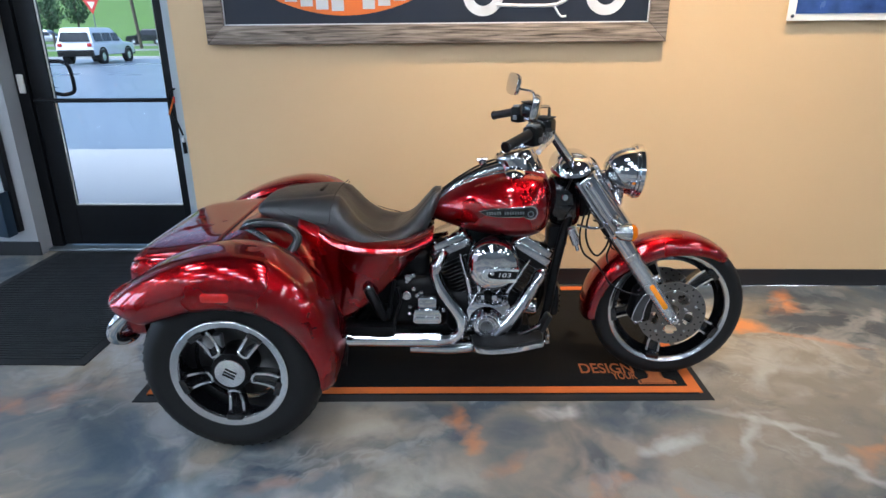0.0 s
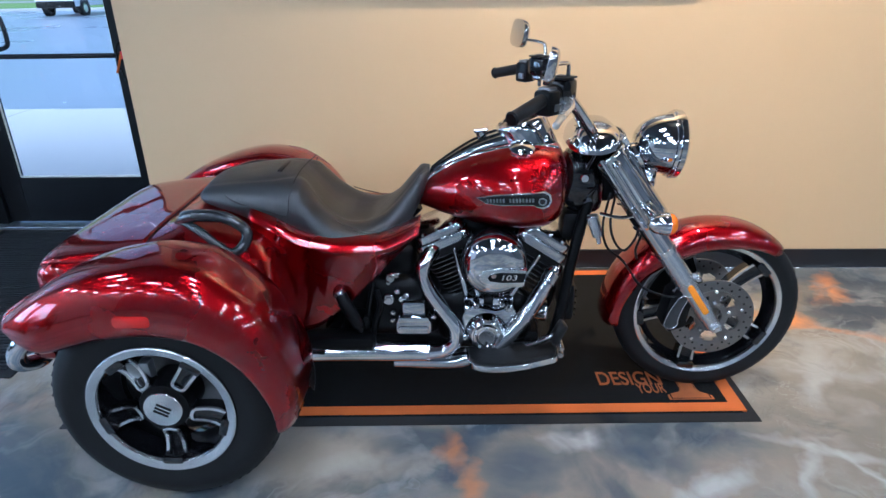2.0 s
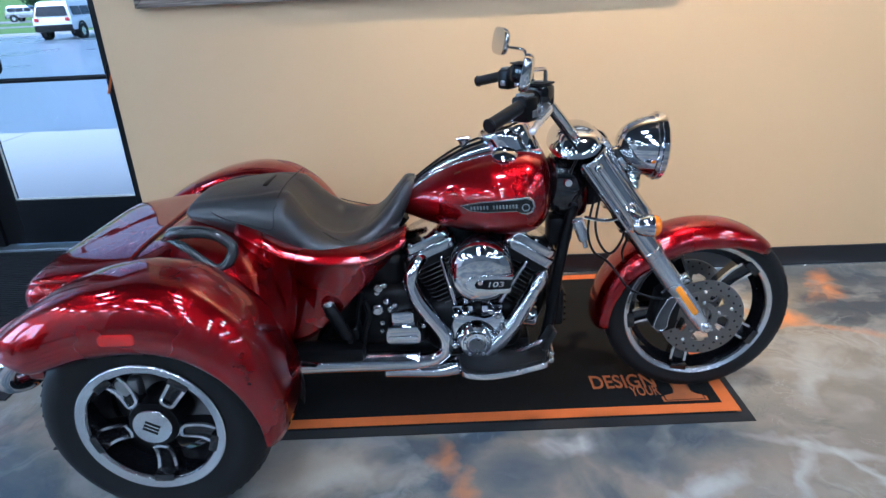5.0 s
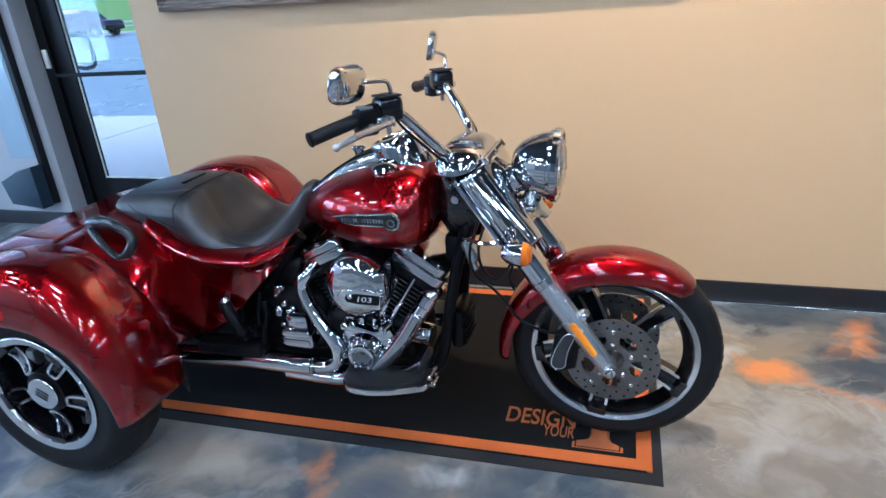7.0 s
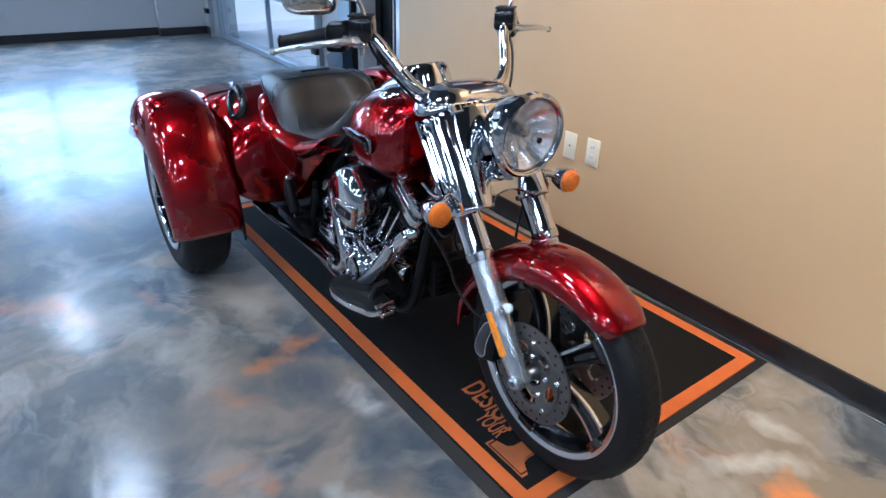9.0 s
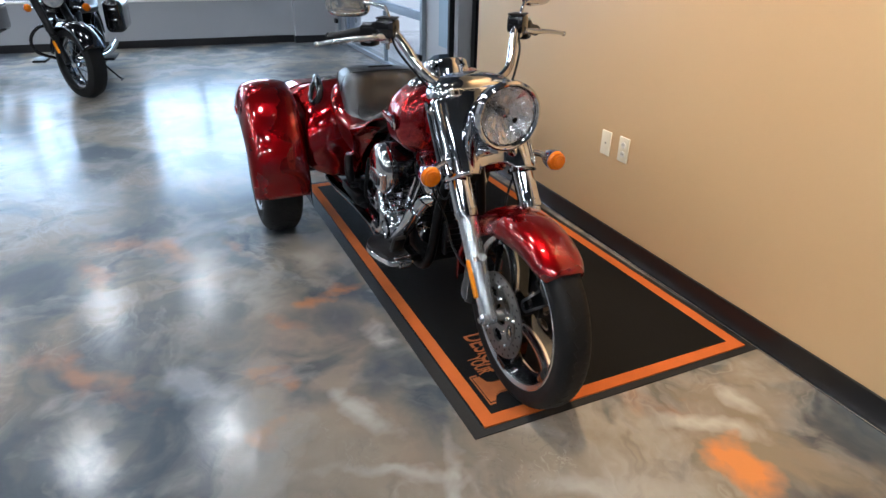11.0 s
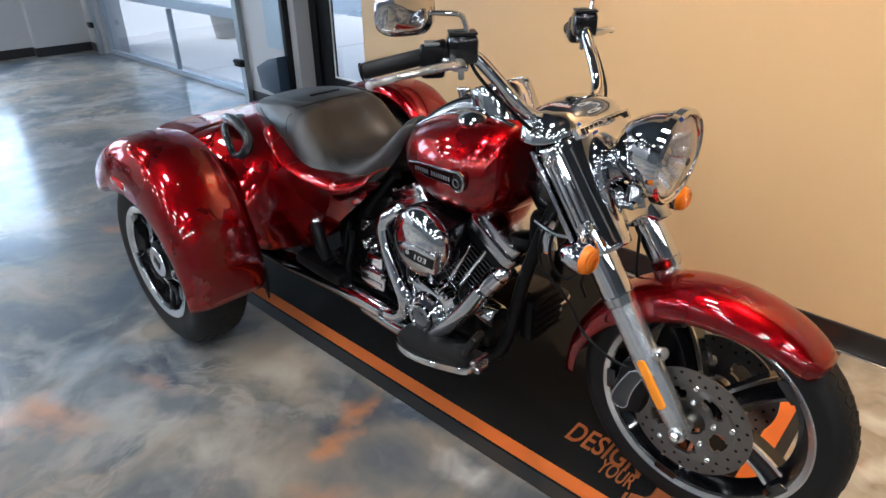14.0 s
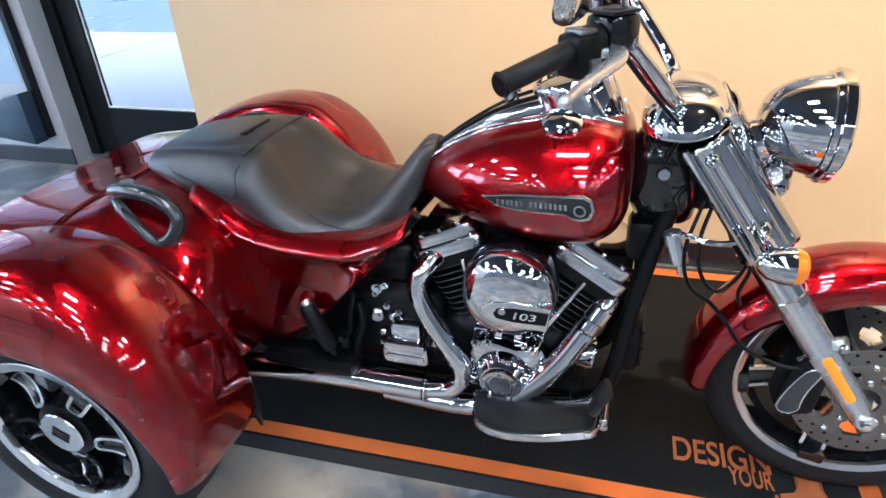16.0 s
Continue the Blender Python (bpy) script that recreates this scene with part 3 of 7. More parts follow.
box(bm, (-2.775, DY - 0.018, 1.08), (-2.735, DY, 1.20), 0.006)
tagged(part("door_sensor", bm, WHITE), "small white plastic alarm sensor on the door frame", "sensor")
t0 = thing("hanging_tool", pose(-1.72, 4.03, 0.72), "black strap tool with orange cord hung beside the door", "tool")
bm = B()
tube(bm, [(-0.015, 0.015, 0.385), (-0.040, 0.0, 0.375), (-0.052, 0.0, 0.33), (-0.045, 0.0, 0.24), (-0.018, 0.0, 0.15), (0.0, 0.0, 0.09)], 0.006, n=5)
part("strap", bm, SATIN, t0)
bm = B()
tube(bm, [(-0.022, -0.012, 0.325), (-0.045, -0.012, 0.27), (-0.065, -0.012, 0.225)], 0.006, n=5)
part("cord", bm, MATORANGE, t0)
bm = B()
box(bm, (-0.024, -0.016, 0.30), (-0.014, -0.008, 0.34), 0.002)
part("tag", bm, SIGNRED, t0)
bm = B()
box(bm, (-0.009, -0.008, 0.045), (0.009, 0.008, 0.075), 0.002)
part("collar", bm, POSTER_W, t0)
bm = B()
box(bm, (-0.011, -0.010, -0.03), (0.011, 0.010, 0.046), 0.005)
part("grip", bm, SATIN, t0)

# glazed sectional garage door
gd = thing("garage_door", pose(0, 0, 0), "glazed aluminium sectional garage door, closed, daylight behind it", "garage door", kind="structure")
GY = 4.0
rails = [0.0, 0.69, 1.31, 1.92, 2.50, 3.02]
muls = [GAR_X0 + 0.05, -5.07, GAR_X1 - 0.05]
for i, z in enumerate(rails):
    bm = B()
    h = 0.045 if 0 < i < 5 else 0.055
    box(bm, (GAR_X0, GY, max(0.004, z - h)), (GAR_X1, GY + 0.05, z + h), 0.004)
    part("rail", bm, ALUFRAME, gd, smooth=False)
for a, b in zip(rails, rails[1:]):
    for i, x in enumerate(muls):
        bm = B()
        w = 0.05 if i != 1 else 0.022
        box(bm, (x - w, GY + 0.001, a + 0.055), (x + w, GY + 0.049, b - 0.055), 0.004)
        part("mullion", bm, ALUFRAME, gd, smooth=False)
    for xa, xb in ((muls[0] + 0.05, muls[1] - 0.022), (muls[1] + 0.022, muls[2] - 0.05)):
        bm = B()
        box(bm, (xa, GY + 0.022, a + 0.055), (xb, GY + 0.028, b - 0.055))
        p = part("pane", bm, PANE, gd, smooth=False)
        p.visible_shadow = False
for x in (GAR_X0 - 0.04, GAR_X1 + 0.04):
    bm = B()
    box(bm, (x - 0.035, EXT_Y - 0.05, 0.0), (x + 0.035, EXT_Y - 0.004, GAR_Z), 0.004)
    part("track", bm, TRACK, gd, smooth=False)
    bm = B()
    box(bm, (x - 0.06, EXT_Y - 0.09, 0.30), (x + 0.05, EXT_Y - 0.05, 0.36), 0.006)
    cyl(bm, (x - 0.09, EXT_Y - 0.07, 0.335), (x + 0.06, EXT_Y - 0.07, 0.335), 0.014)
    part("latch", bm, SATIN, gd)

# shop windows in the end wall
for k, (ya, yb, ym) in enumerate(WINDOWS):
    w1 = thing("window_%d" % (k + 1), pose(0, 0, 0), "shop window with white sill and grey aluminium mullions", "window", kind="structure")
    bm = B()
    box(bm, (WEST_X - 0.05, ya - 0.04, WIN_Z0 - 0.03), (WEST_X + 0.03, yb + 0.04, WIN_Z0 - 0.001), 0.004)
    part("window_sill", bm, WHITE, w1, smooth=False)
    for y in (ya + 0.03, ym, yb - 0.03):
        bm = B()
        box(bm, (WEST_X - 0.14, y - 0.03, WIN_Z0), (WEST_X - 0.06, y + 0.03, WIN_Z1), 0.003)
        part("mullion", bm, ALUFRAME, w1, smooth=False)
    for z in (WIN_Z0 + 0.025, WIN_Z1 - 0.025):
        for a, b in ((ya + 0.06, ym - 0.03), (ym + 0.03, yb - 0.06)):
            bm = B()
            box(bm, (WEST_X - 0.139, a, z - 0.024), (WEST_X - 0.061, b, z + 0.024), 0.003)
            part("window_frame", bm, ALUFRAME, w1, smooth=False)
    for a, b in ((ya + 0.06, ym - 0.03), (ym + 0.03, yb - 0.06)):
        bm = B()
        box(bm, (WEST_X - 0.103, a, WIN_Z0 + 0.05), (WEST_X - 0.097, b, WIN_Z1 - 0.05))
        p = part("pane", bm, PANE, w1, smooth=False)
        p.visible_shadow = False

# sign panel with a pocket on the pier
sp = thing("wall_sign", pose(0, EXT_Y, 0), "pale blue panel with black edge and dark pocket on pier", "sign")
bm = B()
box(bm, (-3.22, -0.022, 0.42), (-2.92, -0.001, 1.75), 0.004)
part("panel", bm, GREYWALL, sp, smooth=False)
bm = B()
box(bm, (-3.18, -0.026, 0.50), (-2.96, -0.022, 1.71), 0.002)
part("face", bm, PALEPANEL, sp, smooth=False)
bm = B()
box(bm, (-2.918, -0.05, 0.18), (-2.875, -0.001, 1.75), 0.004)
part("edge_post", bm, DOORBLACK, sp, smooth=False)
bm = B()
slab(bm, [(-3.16, 0.20), (-2.89, 0.17), (-2.89, 0.47), (-3.02, 0.44), (-3.20, 0.36)], Matrix(((1, 0, 0, 0), (0, 0, -1, -0.052), (0, 1, 0, 0), (0, 0, 0, 1))), 0.09, 0.006)
part("pocket", bm, BLUEBOX, sp)

# high ceiling lights in rows
LIGHTS = "rows of ceiling lights"
LAMP_Z = 3.6
first = None
GRID = [(x, y) for y in (1.5, 0.1) for x in (-6.8, -3.4, 0.0, 3.4, 6.8)] + [(-6.8 + 2.27 * k, -1.5 - 1.9 * r) for r in range(4) for k in range(7)]
for x, y in GRID:
    if first is None:
        first = thing("ceiling_light", pose(x, y, LAMP_Z), "rectangular white LED high-bay ceiling light, switched on", "ceiling light", LIGHTS)
        bm = B()
        box(bm, (-0.26, -0.18, 0.012), (0.26, 0.18, 0.07), 0.008)
        part("housing", bm, WHITE, first)
        bm = B()
        box(bm, (-0.24, -0.155, 0.0), (0.24, 0.155, 0.011), 0.002)
        part("diffuser", bm, EMIT, first)
        for s in (-1, 1):
            bm = B()
            cyl(bm, (s * 0.15, 0, 0.07), (s * 0.15, 0, CEIL - LAMP_Z), 0.003, seg=8)
            part("cable", bm, SATIN, first)
    else:
        copy_thing(first, pose(x, y, LAMP_Z))

# warm spotlight above the big picture
sl = thing("spotlight", pose(1.12, 2.2, CEIL - 0.25), "warm accent spotlight under the ceiling aimed at the wall", "spotlight")
bm = B()
cyl(bm, (0, 0, 0.0), (0, -0.05, 0.12), 0.055, 0.045)
cyl(bm, (0, 0, 0.10), (0, 0, 0.25), 0.010)
part("housing", bm, SATIN, sl)
bm = B()
cyl(bm, (0, 0.002, -0.006), (0, 0.0, 0.001), 0.045)
part("bulb", bm, SPOTGLOW, sl)
lamp = new("spot_lamp", bpy.data.lights.new("spot_lamp", "SPOT"))
lamp.data.energy, lamp.data.color, lamp.data.spot_size, lamp.data.spot_blend, lamp.data.shadow_soft_size = 680, (1.0, 0.68, 0.37), radians(76), 1.0, 0.05
lamp.matrix_world = look((1.12, 2.2, CEIL - 0.28), (1.12, 3.48, 2.1))


# ---- floor mats and wall things ----
def floor_mat():
    m = thing("floor_mat", pose(1.157, 2.236, 0, 0, 0, 1.4) @ pose(-1.157, -2.236, 0), "black carpet display mat with orange border under the trike", "mat")
    x0, x1, y0, y1 = -1.262, 1.157, 2.236, 3.452
    bm = B()
    box(bm, (x0, y0, 0.0), (x1, y1, 0.004), 0.002)
    part("rubber_edge", bm, MATRUB, m)
    bm = B()
    box(bm, (x0 + 0.045, y0 + 0.045, 0.002), (x1 - 0.045, y1 - 0.045, 0.008), 0.002)
    part("carpet", bm, MATBLACK, m)
    bx0, bx1, by0, by1, w = x0 + 0.04, x1 - 0.030, y0 + 0.050, y1 - 0.032, 0.047
    for lo, hi in [((bx0, by0), (bx1, by0 + w)), ((bx0, by1 - w), (bx1, by1)), ((bx0, by0 + w), (bx0 + w, by1 - w)), ((bx1 - w, by0 + w), (bx1, by1 - w))]:
        bm = B()
        box(bm, (*lo, 0.0035), (*hi, 0.0092))
        part("border", bm, MATORANGE, m, smooth=False)
    lettering("DESIGN", 0.236, 0.084, 0.0012, pose(0.648, 2.442, 0.0086), MATDULL, m)
    lettering("YOUR", 0.104, 0.058, 0.0012, pose(0.780, 2.392, 0.0086), MATDULL, m)
    # plain one-like block with a serif foot
    pl = [(0.0, 0.0), (0.20, 0.0), (0.20, 0.028), (0.155, 0.05), (0.145, 0.08), (0.145, 0.30), (0.095, 0.30), (0.03, 0.25), (0.03, 0.20), (0.07, 0.215), (0.07, 0.08), (0.055, 0.05), (0.0, 0.035)]
    slab_bm = B()
    slab(slab_bm, pl, pose(0.880, 2.352, 0.0080) @ Matrix.Diagonal((0.80, 0.80, 1, 1)), 0.0008)
    part("block_shape", slab_bm, MATDULL, m, smooth=False)
    bm = B()
    k = [((x - 0.10) * 0.90 + 0.10, 0.006 + y * 0.965) for x, y in pl]
    slab(bm, k, pose(0.880, 2.352, 0.0086) @ Matrix.Diagonal((0.80, 0.80, 1, 1)), 0.0006)
    part("block_outline", bm, MATBLACK, m, smooth=False)
    bm = B()
    k = [((x - 0.10) * 0.84 + 0.10, 0.010 + y * 0.945) for x, y in pl]
    slab(bm, k, pose(0.880, 2.352, 0.0090) @ Matrix.Diagonal((0.80, 0.80, 1, 1)), 0.0006)
    part("block_face", bm, MATDULL, m, smooth=False)


floor_mat()


def entrance_mat():
    m = thing("entrance_mat", pose(0, 0, 0), "ribbed dark grey entrance mat inside the glass door", "mat")
    bm = B()
    box(bm, (-2.72, 2.47, 0.0), (-1.63, 4.02, 0.006), 0.002)
    part("base", bm, ENTRYMAT, m)
    bm = B()
    y = 2.52
    while y < 3.98:
        x = -2.67
        box(bm, (x, y, 0.005), (-1.68, y + 0.014, 0.0105))
        y += 0.024
    part("ribs", bm, ENTRYMAT, m, smooth=False)["kind"] = "stuff"


entrance_mat()


def picture(x0, x1, z0, z1):
    m = thing("framed_picture", pose(0, WALL_Y, 0), "large dark poster in a weathered barn-wood frame on the wall", "picture")
    w, t = 0.095, 0.045
    zin = z0 + w
    for poly in ([(x0, z0), (x1, z0), (x1 - w, zin), (x0 + w, zin)], [(x0, z1), (x0 + w, z1 - w), (x1 - w, z1 - w), (x1, z1)],
                 [(x0, z0 + 0.0006), (x0 + w, zin + 0.0006), (x0 + w, z1 - w), (x0, z1)], [(x1, z0 + 0.0006), (x1, z1), (x1 - w, z1 - w), (x1 - w, zin + 0.0006)]):
        bm = B()
        slab(bm, poly, Matrix(((1, 0, 0, 0), (0, 0, -1, -0.001), (0, 1, 0, 0), (0, 0, 0, 1))), t, 0.004)
        ob = part("frame_board", bm, WOOD, m)
    bm = B()
    box(bm, (x0 + w - 0.01, -0.02, zin - 0.01), (x1 - w + 0.01, -0.012, z1 - w + 0.01))
    part("poster", bm, NAVY, m, smooth=False)
    bm = B()
    for lo, hi in [((x0 + w, zin), (x1 - w, zin + 0.006)), ((x0 + w, zin), (x0 + w + 0.006, z1 - w)), ((x1 - w - 0.006, zin), (x1 - w, z1 - w))]:
        box(bm, (lo[0], -0.024, lo[1]), (hi[0], -0.020, hi[1]))
    part("inner_edge", bm, POSTER_W, m, smooth=False)
    # curved emblem: an orange band with grey bars
    cx, n = x0 + 0.745, 24
    arc = lambda u: zin + 0.045 + 0.16 * u * u
    bm = B()
    lo = [(cx + 0.52 * u, arc(u)) for u in np.linspace(-1, 1, n)]
    hi = [(cx + 0.52 * u, arc(u) + 0.30) for u in np.linspace(1, -1, n)]
    slab(bm, lo + hi, Matrix(((1, 0, 0, 0), (0, 0, -1, -0.020), (0, 1, 0, 0), (0, 0, 0, 1))), 0.001)
    part("emblem_band", bm, POSTER_OR, m, smooth=False)
    for i in range(12):
        u = -0.86 + i * 0.1565
        if i == 6:
            continue
        bm = B()
        box(bm, (cx + 0.52 * u - 0.032, -0.0225, arc(u) + 0.022), (cx + 0.52 * u + 0.032, -0.0212, arc(u) + 0.25))
        part("emblem_bar", bm, POSTER_W, m, smooth=False)
    # pale drawing of a machine: two wheels, pipe and stand
    bx = x1 - 0.62
    for dx in (-0.33, 0.30):
        bm = B()
        lathe(bm, [(-0.0215, 0.055), (-0.0215, 0.105), (-0.0205, 0.105), (-0.0205, 0.055)], (bx + dx, 0, zin + 0.14), (0, 1, 0), 28, True)
        part("drawn_wheel", bm, POSTER_W, m)
    bm = B()
    tube(bm, [(bx - 0.26, -0.021, zin + 0.09), (bx - 0.1, -0.021, zin + 0.085), (bx + 0.05, -0.021, zin + 0.09), (bx + 0.13, -0.021, zin + 0.14)], 0.010, 6, 4)
    tube(bm, [(bx + 0.03, -0.021, zin + 0.09), (bx + 0.07, -0.021, zin + 0.035), (bx + 0.10, -0.021, zin + 0.033)], 0.006, 6, 4)
    part("drawn_frame", bm, POSTER_W, m)
    return m


picture(-1.245, 1.168, 1.385, 2.55)

pn = thing("photo_print", pose(0, WALL_Y, 0), "blue photo print behind acrylic with metal standoffs on the wall", "picture")
bm = B()
box(bm, (1.775, -0.030, 1.478), (2.345, -0.024, 2.1), 0.002)
part("panel", bm, WHITE, pn, smooth=False)
PRINT = mat("blue_photo_print", (0.035, 0.07, 0.22), 0.25, 0, 0.5, 0.9, 9)
bm = B()
box(bm, (1.815, -0.033, 1.513), (2.305, -0.030, 2.06))
part("print", bm, PRINT, pn, smooth=False)
for x in (1.80, 2.32):
    for z in (1.502, 2.08):
        bm = B()
        cyl(bm, (x, 0, z), (x, -0.038, z), 0.009)
        part("standoff", bm, CHROME2, pn)


def wall_plate(x, z, sockets):
    p = thing("outlet_plate", pose(x, WALL_Y, z), "ivory double outlet plate on the wall" if sockets else "blank ivory cover plate on the wall", "outlet" if sockets else "plate", "wall plates")
    bm = B()
    box(bm, (-0.036, -0.007, -0.060), (0.036, 0.0, 0.060), 0.003)
    part("plate", bm, IVORY, p)
    bm = B()
    if sockets:
        for dz in (-0.022, 0.022):
            cyl(bm, (0, -0.0095, dz), (0, -0.006, dz), 0.016)
        part("socket", bm, WHITE, p)
        bm = B()
        for dz in (-0.022, 0.022):
            for dx in (-0.006, 0.006):
                box(bm, (dx - 0.001, -0.0102, dz - 0.002), (dx + 0.001, -0.0092, dz + 0.008))
        part("slot", bm, SATIN, p)
    else:
        cyl(bm, (0, -0.0085, 0.0), (0, -0.006, 0.0), 0.004)
        part("jack", bm, SATIN, p)


wall_plate(0.030, 0.505, False)
wall_plate(0.166, 0.508, True)

# ---- the trike ----
TY = 2.475
trike = thing("trike_motorcycle", pose(0, TY, 0), "candy-red three-wheeled cruiser motorcycle with chrome trim, parked on a mat", "motorcycle")


def T(name, bm, material, parent=trike, label="", smooth=True):
    return part(name, bm, material, parent, label, smooth)


def plane_xz(x, z, y=0.0, turn=0.0):
    """Outline x runs forward, outline y up, depth towards the right side."""
    return Matrix.Translation((x, y, z)) @ Matrix(((1, 0, 0, 0), (0, 0, -1, 0), (0, 1, 0, 0), (0, 0, 0, 1))) @ pose(0, 0, 0, 0, 0, turn)


# tank
tx = [-0.028, -0.01, 0.03, 0.08, 0.14, 0.21, 0.30, 0.38, 0.43, 0.455, 0.466]
t_top = table(tx, [0.764, 0.790, 0.824, 0.862, 0.892, 0.916, 0.934, 0.938, 0.928, 0.896, 0.84])
t_bot = table(tx, [0.742, 0.722, 0.708, 0.694, 0.680, 0.667, 0.658, 0.662, 0.684, 0.722, 0.785])
t_wid = table(tx, [0.012, 0.045, 0.080, 0.122, 0.160, 0.192, 0.214, 0.214, 0.190, 0.142, 0.06])
bm = B()
xs = [-0.028 + 0.494 * (0.5 - 0.5 * math.cos(math.pi * i / 46)) for i in range(47)]
skin(bm, [oval_ring(x, t_wid(x), t_bot(x), t_top(x), 2.35, 48, 0.42) for x in xs])
tank = T("fuel_tank", bm, RED)

# tank console
cxs = [-0.005, 0.04, 0.10, 0.18, 0.25, 0.30, 0.34]
c_top = table(cxs, [0.806, 0.842, 0.884, 0.930, 0.956, 0.968, 0.972])
c_wid = table(cxs, [0.016, 0.028, 0.040, 0.050, 0.056, 0.060, 0.062])
bm = B()
skin(bm, [oval_ring(x, c_wid(x), c_top(x) - 0.07, c_top(x), 3.2, 28) for x in np.linspace(-0.005, 0.34, 22)])
console = T("console", bm, CHROME2, tank, "chrome tank console")
bm = B()
skin(bm, [oval_ring(x, c_wid(x) + 0.010, c_top(x) - 0.09, c_top(x) - 0.026, 2.6, 20) for x in np.linspace(0.0, 0.36, 16)])
T("console_gasket", bm, SATIN, tank, "black rubber console gasket")
for s in (-1, 1):
    bm = B()
    tube(bm, [(x, s * (c_wid(x) + 0.020), t_top(x) - 0.006) for x in (0.0, 0.06, 0.14, 0.22, 0.30, 0.37, 0.43)], 0.0055, 10, 6)
    T("console_trim", bm, CHROME, tank)
    bm = B()
    tube(bm, [(x, s * c_wid(x) * 0.55, c_top(x) + 0.001) for x in (0.03, 0.08, 0.14, 0.20, 0.26)], 0.003, 8, 6)
    T("console_line", bm, SATIN, console)
# instrument pod: raked chrome drum, wider at its foot
def pod_ring(k, grow=0.0):
    cx, rx, ry = 0.362 - 0.047 * k, 0.098 - 0.021 * k + grow, 0.090 - 0.012 * k + grow
    cz, tilt = 0.895 + 0.100 * k, -0.20 + 0.50 * k
    return [Vector((cx + rx * math.cos(a), ry * math.sin(a), cz + tilt * rx * math.cos(a))) for a in [2 * math.pi * i / 48 for i in range(48)]]


bm = B()
skin(bm, [pod_ring(k, g) for k, g in ((0.0, -0.004), (0.08, 0.0), (0.4, 0.001), (0.75, 0.001), (0.93, 0.0), (1.0, -0.004), (1.02, -0.009), (0.98, -0.012), (0.94, -0.013))])
pod = T("instrument_pod", bm, CHROME, tank)
bm = B()
skin(bm, [pod_ring(0.955, -0.0128), pod_ring(0.965, -0.03), pod_ring(0.97, -0.07)])
T("gauge_face", bm, BLACK, pod)
bm = B()
cyl(bm, (0.200, 0, 0.925), (0.190, 0, 0.960), 0.016)
cyl(bm, (0.170, 0, 0.957), (0.215, 0, 0.962), 0.006)
T("ignition_switch", bm, CHROME, tank)
# filler caps
for s, nm in ((-1, "filler_cap"), (1, "fuel_gauge_cap")):
    bm = B()
    ax = Vector((0.02, s * 0.36, 0.93)).normalized()
    lathe(bm, [(-0.02, 0.0), (-0.02, 0.036), (0.000, 0.040), (0.009, 0.040), (0.014, 0.034), (0.019, 0.022), (0.021, 0.0)], Vector((0.316, s * 0.098, 0.922)), ax, 36)
    T(nm, bm, CHROME, tank)
# tank badge: chrome outline, dark field, plain bar
for s in (-1, 1):
    base = Matrix.Translation((0.288, s * 0.2075, 0.795)) @ Matrix(((1, 0, 0, 0), (0, 0, s, 0), (0, 1, 0, 0), (0, 0, 0, 1))) @ pose(0, 0, 0, 4, -7.5 if s < 0 else 7.5, 3)
    out = [(-0.115, 0.012), (-0.06, 0.020), (0.06, 0.026), (0.092, 0.030), (0.108, 0.020), (0.112, 0.0), (0.104, -0.020), (0.088, -0.027), (0.070, -0.024), (0.058, -0.016), (-0.04, -0.016), (-0.085, -0.008)]
    bm = B()
    slab(bm, out, base, 0.007, 0.002)
    bd = T("badge", bm, CHROME, tank)
    bm = B()
    slab(bm, [(x * 0.95, y * 0.80 + 0.001) for x, y in out], base @ pose(0, 0, 0.0055), 0.003)
    T("badge_field", bm, BLACK, bd)
    bm = B()
    for i in range(15):
        if i != 6:
            xb = -0.082 + i * 0.0097
            box(bm, (xb, -0.0035, 0), (xb + 0.0055, 0.0085, 0.0095), 0.0008, m=base)
    T("badge_bar", bm, GREY, bd)
    bm = B()
    lathe(bm, [(0, 0.009), (0.0, 0.012), (0.0100, 0.012), (0.0100, 0.009)], base @ Vector((0.084, -0.002, 0)), base.to_3x3() @ Vector((0, 0, 1)), 20, True)
    T("badge_ring", bm, GREY, bd)

# seat: rear pad, crest, deep bowl and raised nose
sx = [-0.700, -0.685, -0.64, -0.56, -0.47, -0.41, -0.375, -0.345, -0.31, -0.27, -0.23, -0.18, -0.13, -0.08, -0.03, 0.005, 0.026]
s_rim = table(sx, [0.796, 0.808, 0.818, 0.828, 0.834, 0.837, 0.832, 0.803, 0.760, 0.725, 0.705, 0.697, 0.709, 0.744, 0.798, 0.836, 0.840])
s_mid = table(sx, [0.798, 0.814, 0.826, 0.838, 0.847, 0.842, 0.816, 0.768, 0.726, 0.698, 0.684, 0.687, 0.711, 0.757, 0.816, 0.848, 0.848])
s_bot = table(sx, [0.776, 0.768, 0.757, 0.732, 0.700, 0.678, 0.666, 0.656, 0.646, 0.637, 0.630, 0.625, 0.625, 0.645, 0.697, 0.765, 0.815])
s_wid = table(sx, [0.120, 0.142, 0.162, 0.182, 0.198, 0.206, 0.210, 0.214, 0.218, 0.220, 0.217, 0.203, 0.172, 0.134, 0.098, 0.070, 0.040])
s_in = table(sx, [0.62, 0.66, 0.70, 0.70, 0.66, 0.50, 0.42, 0.48, 0.56, 0.61, 0.62, 0.60, 0.58, 0.57, 0.58, 0.60, 0.60])


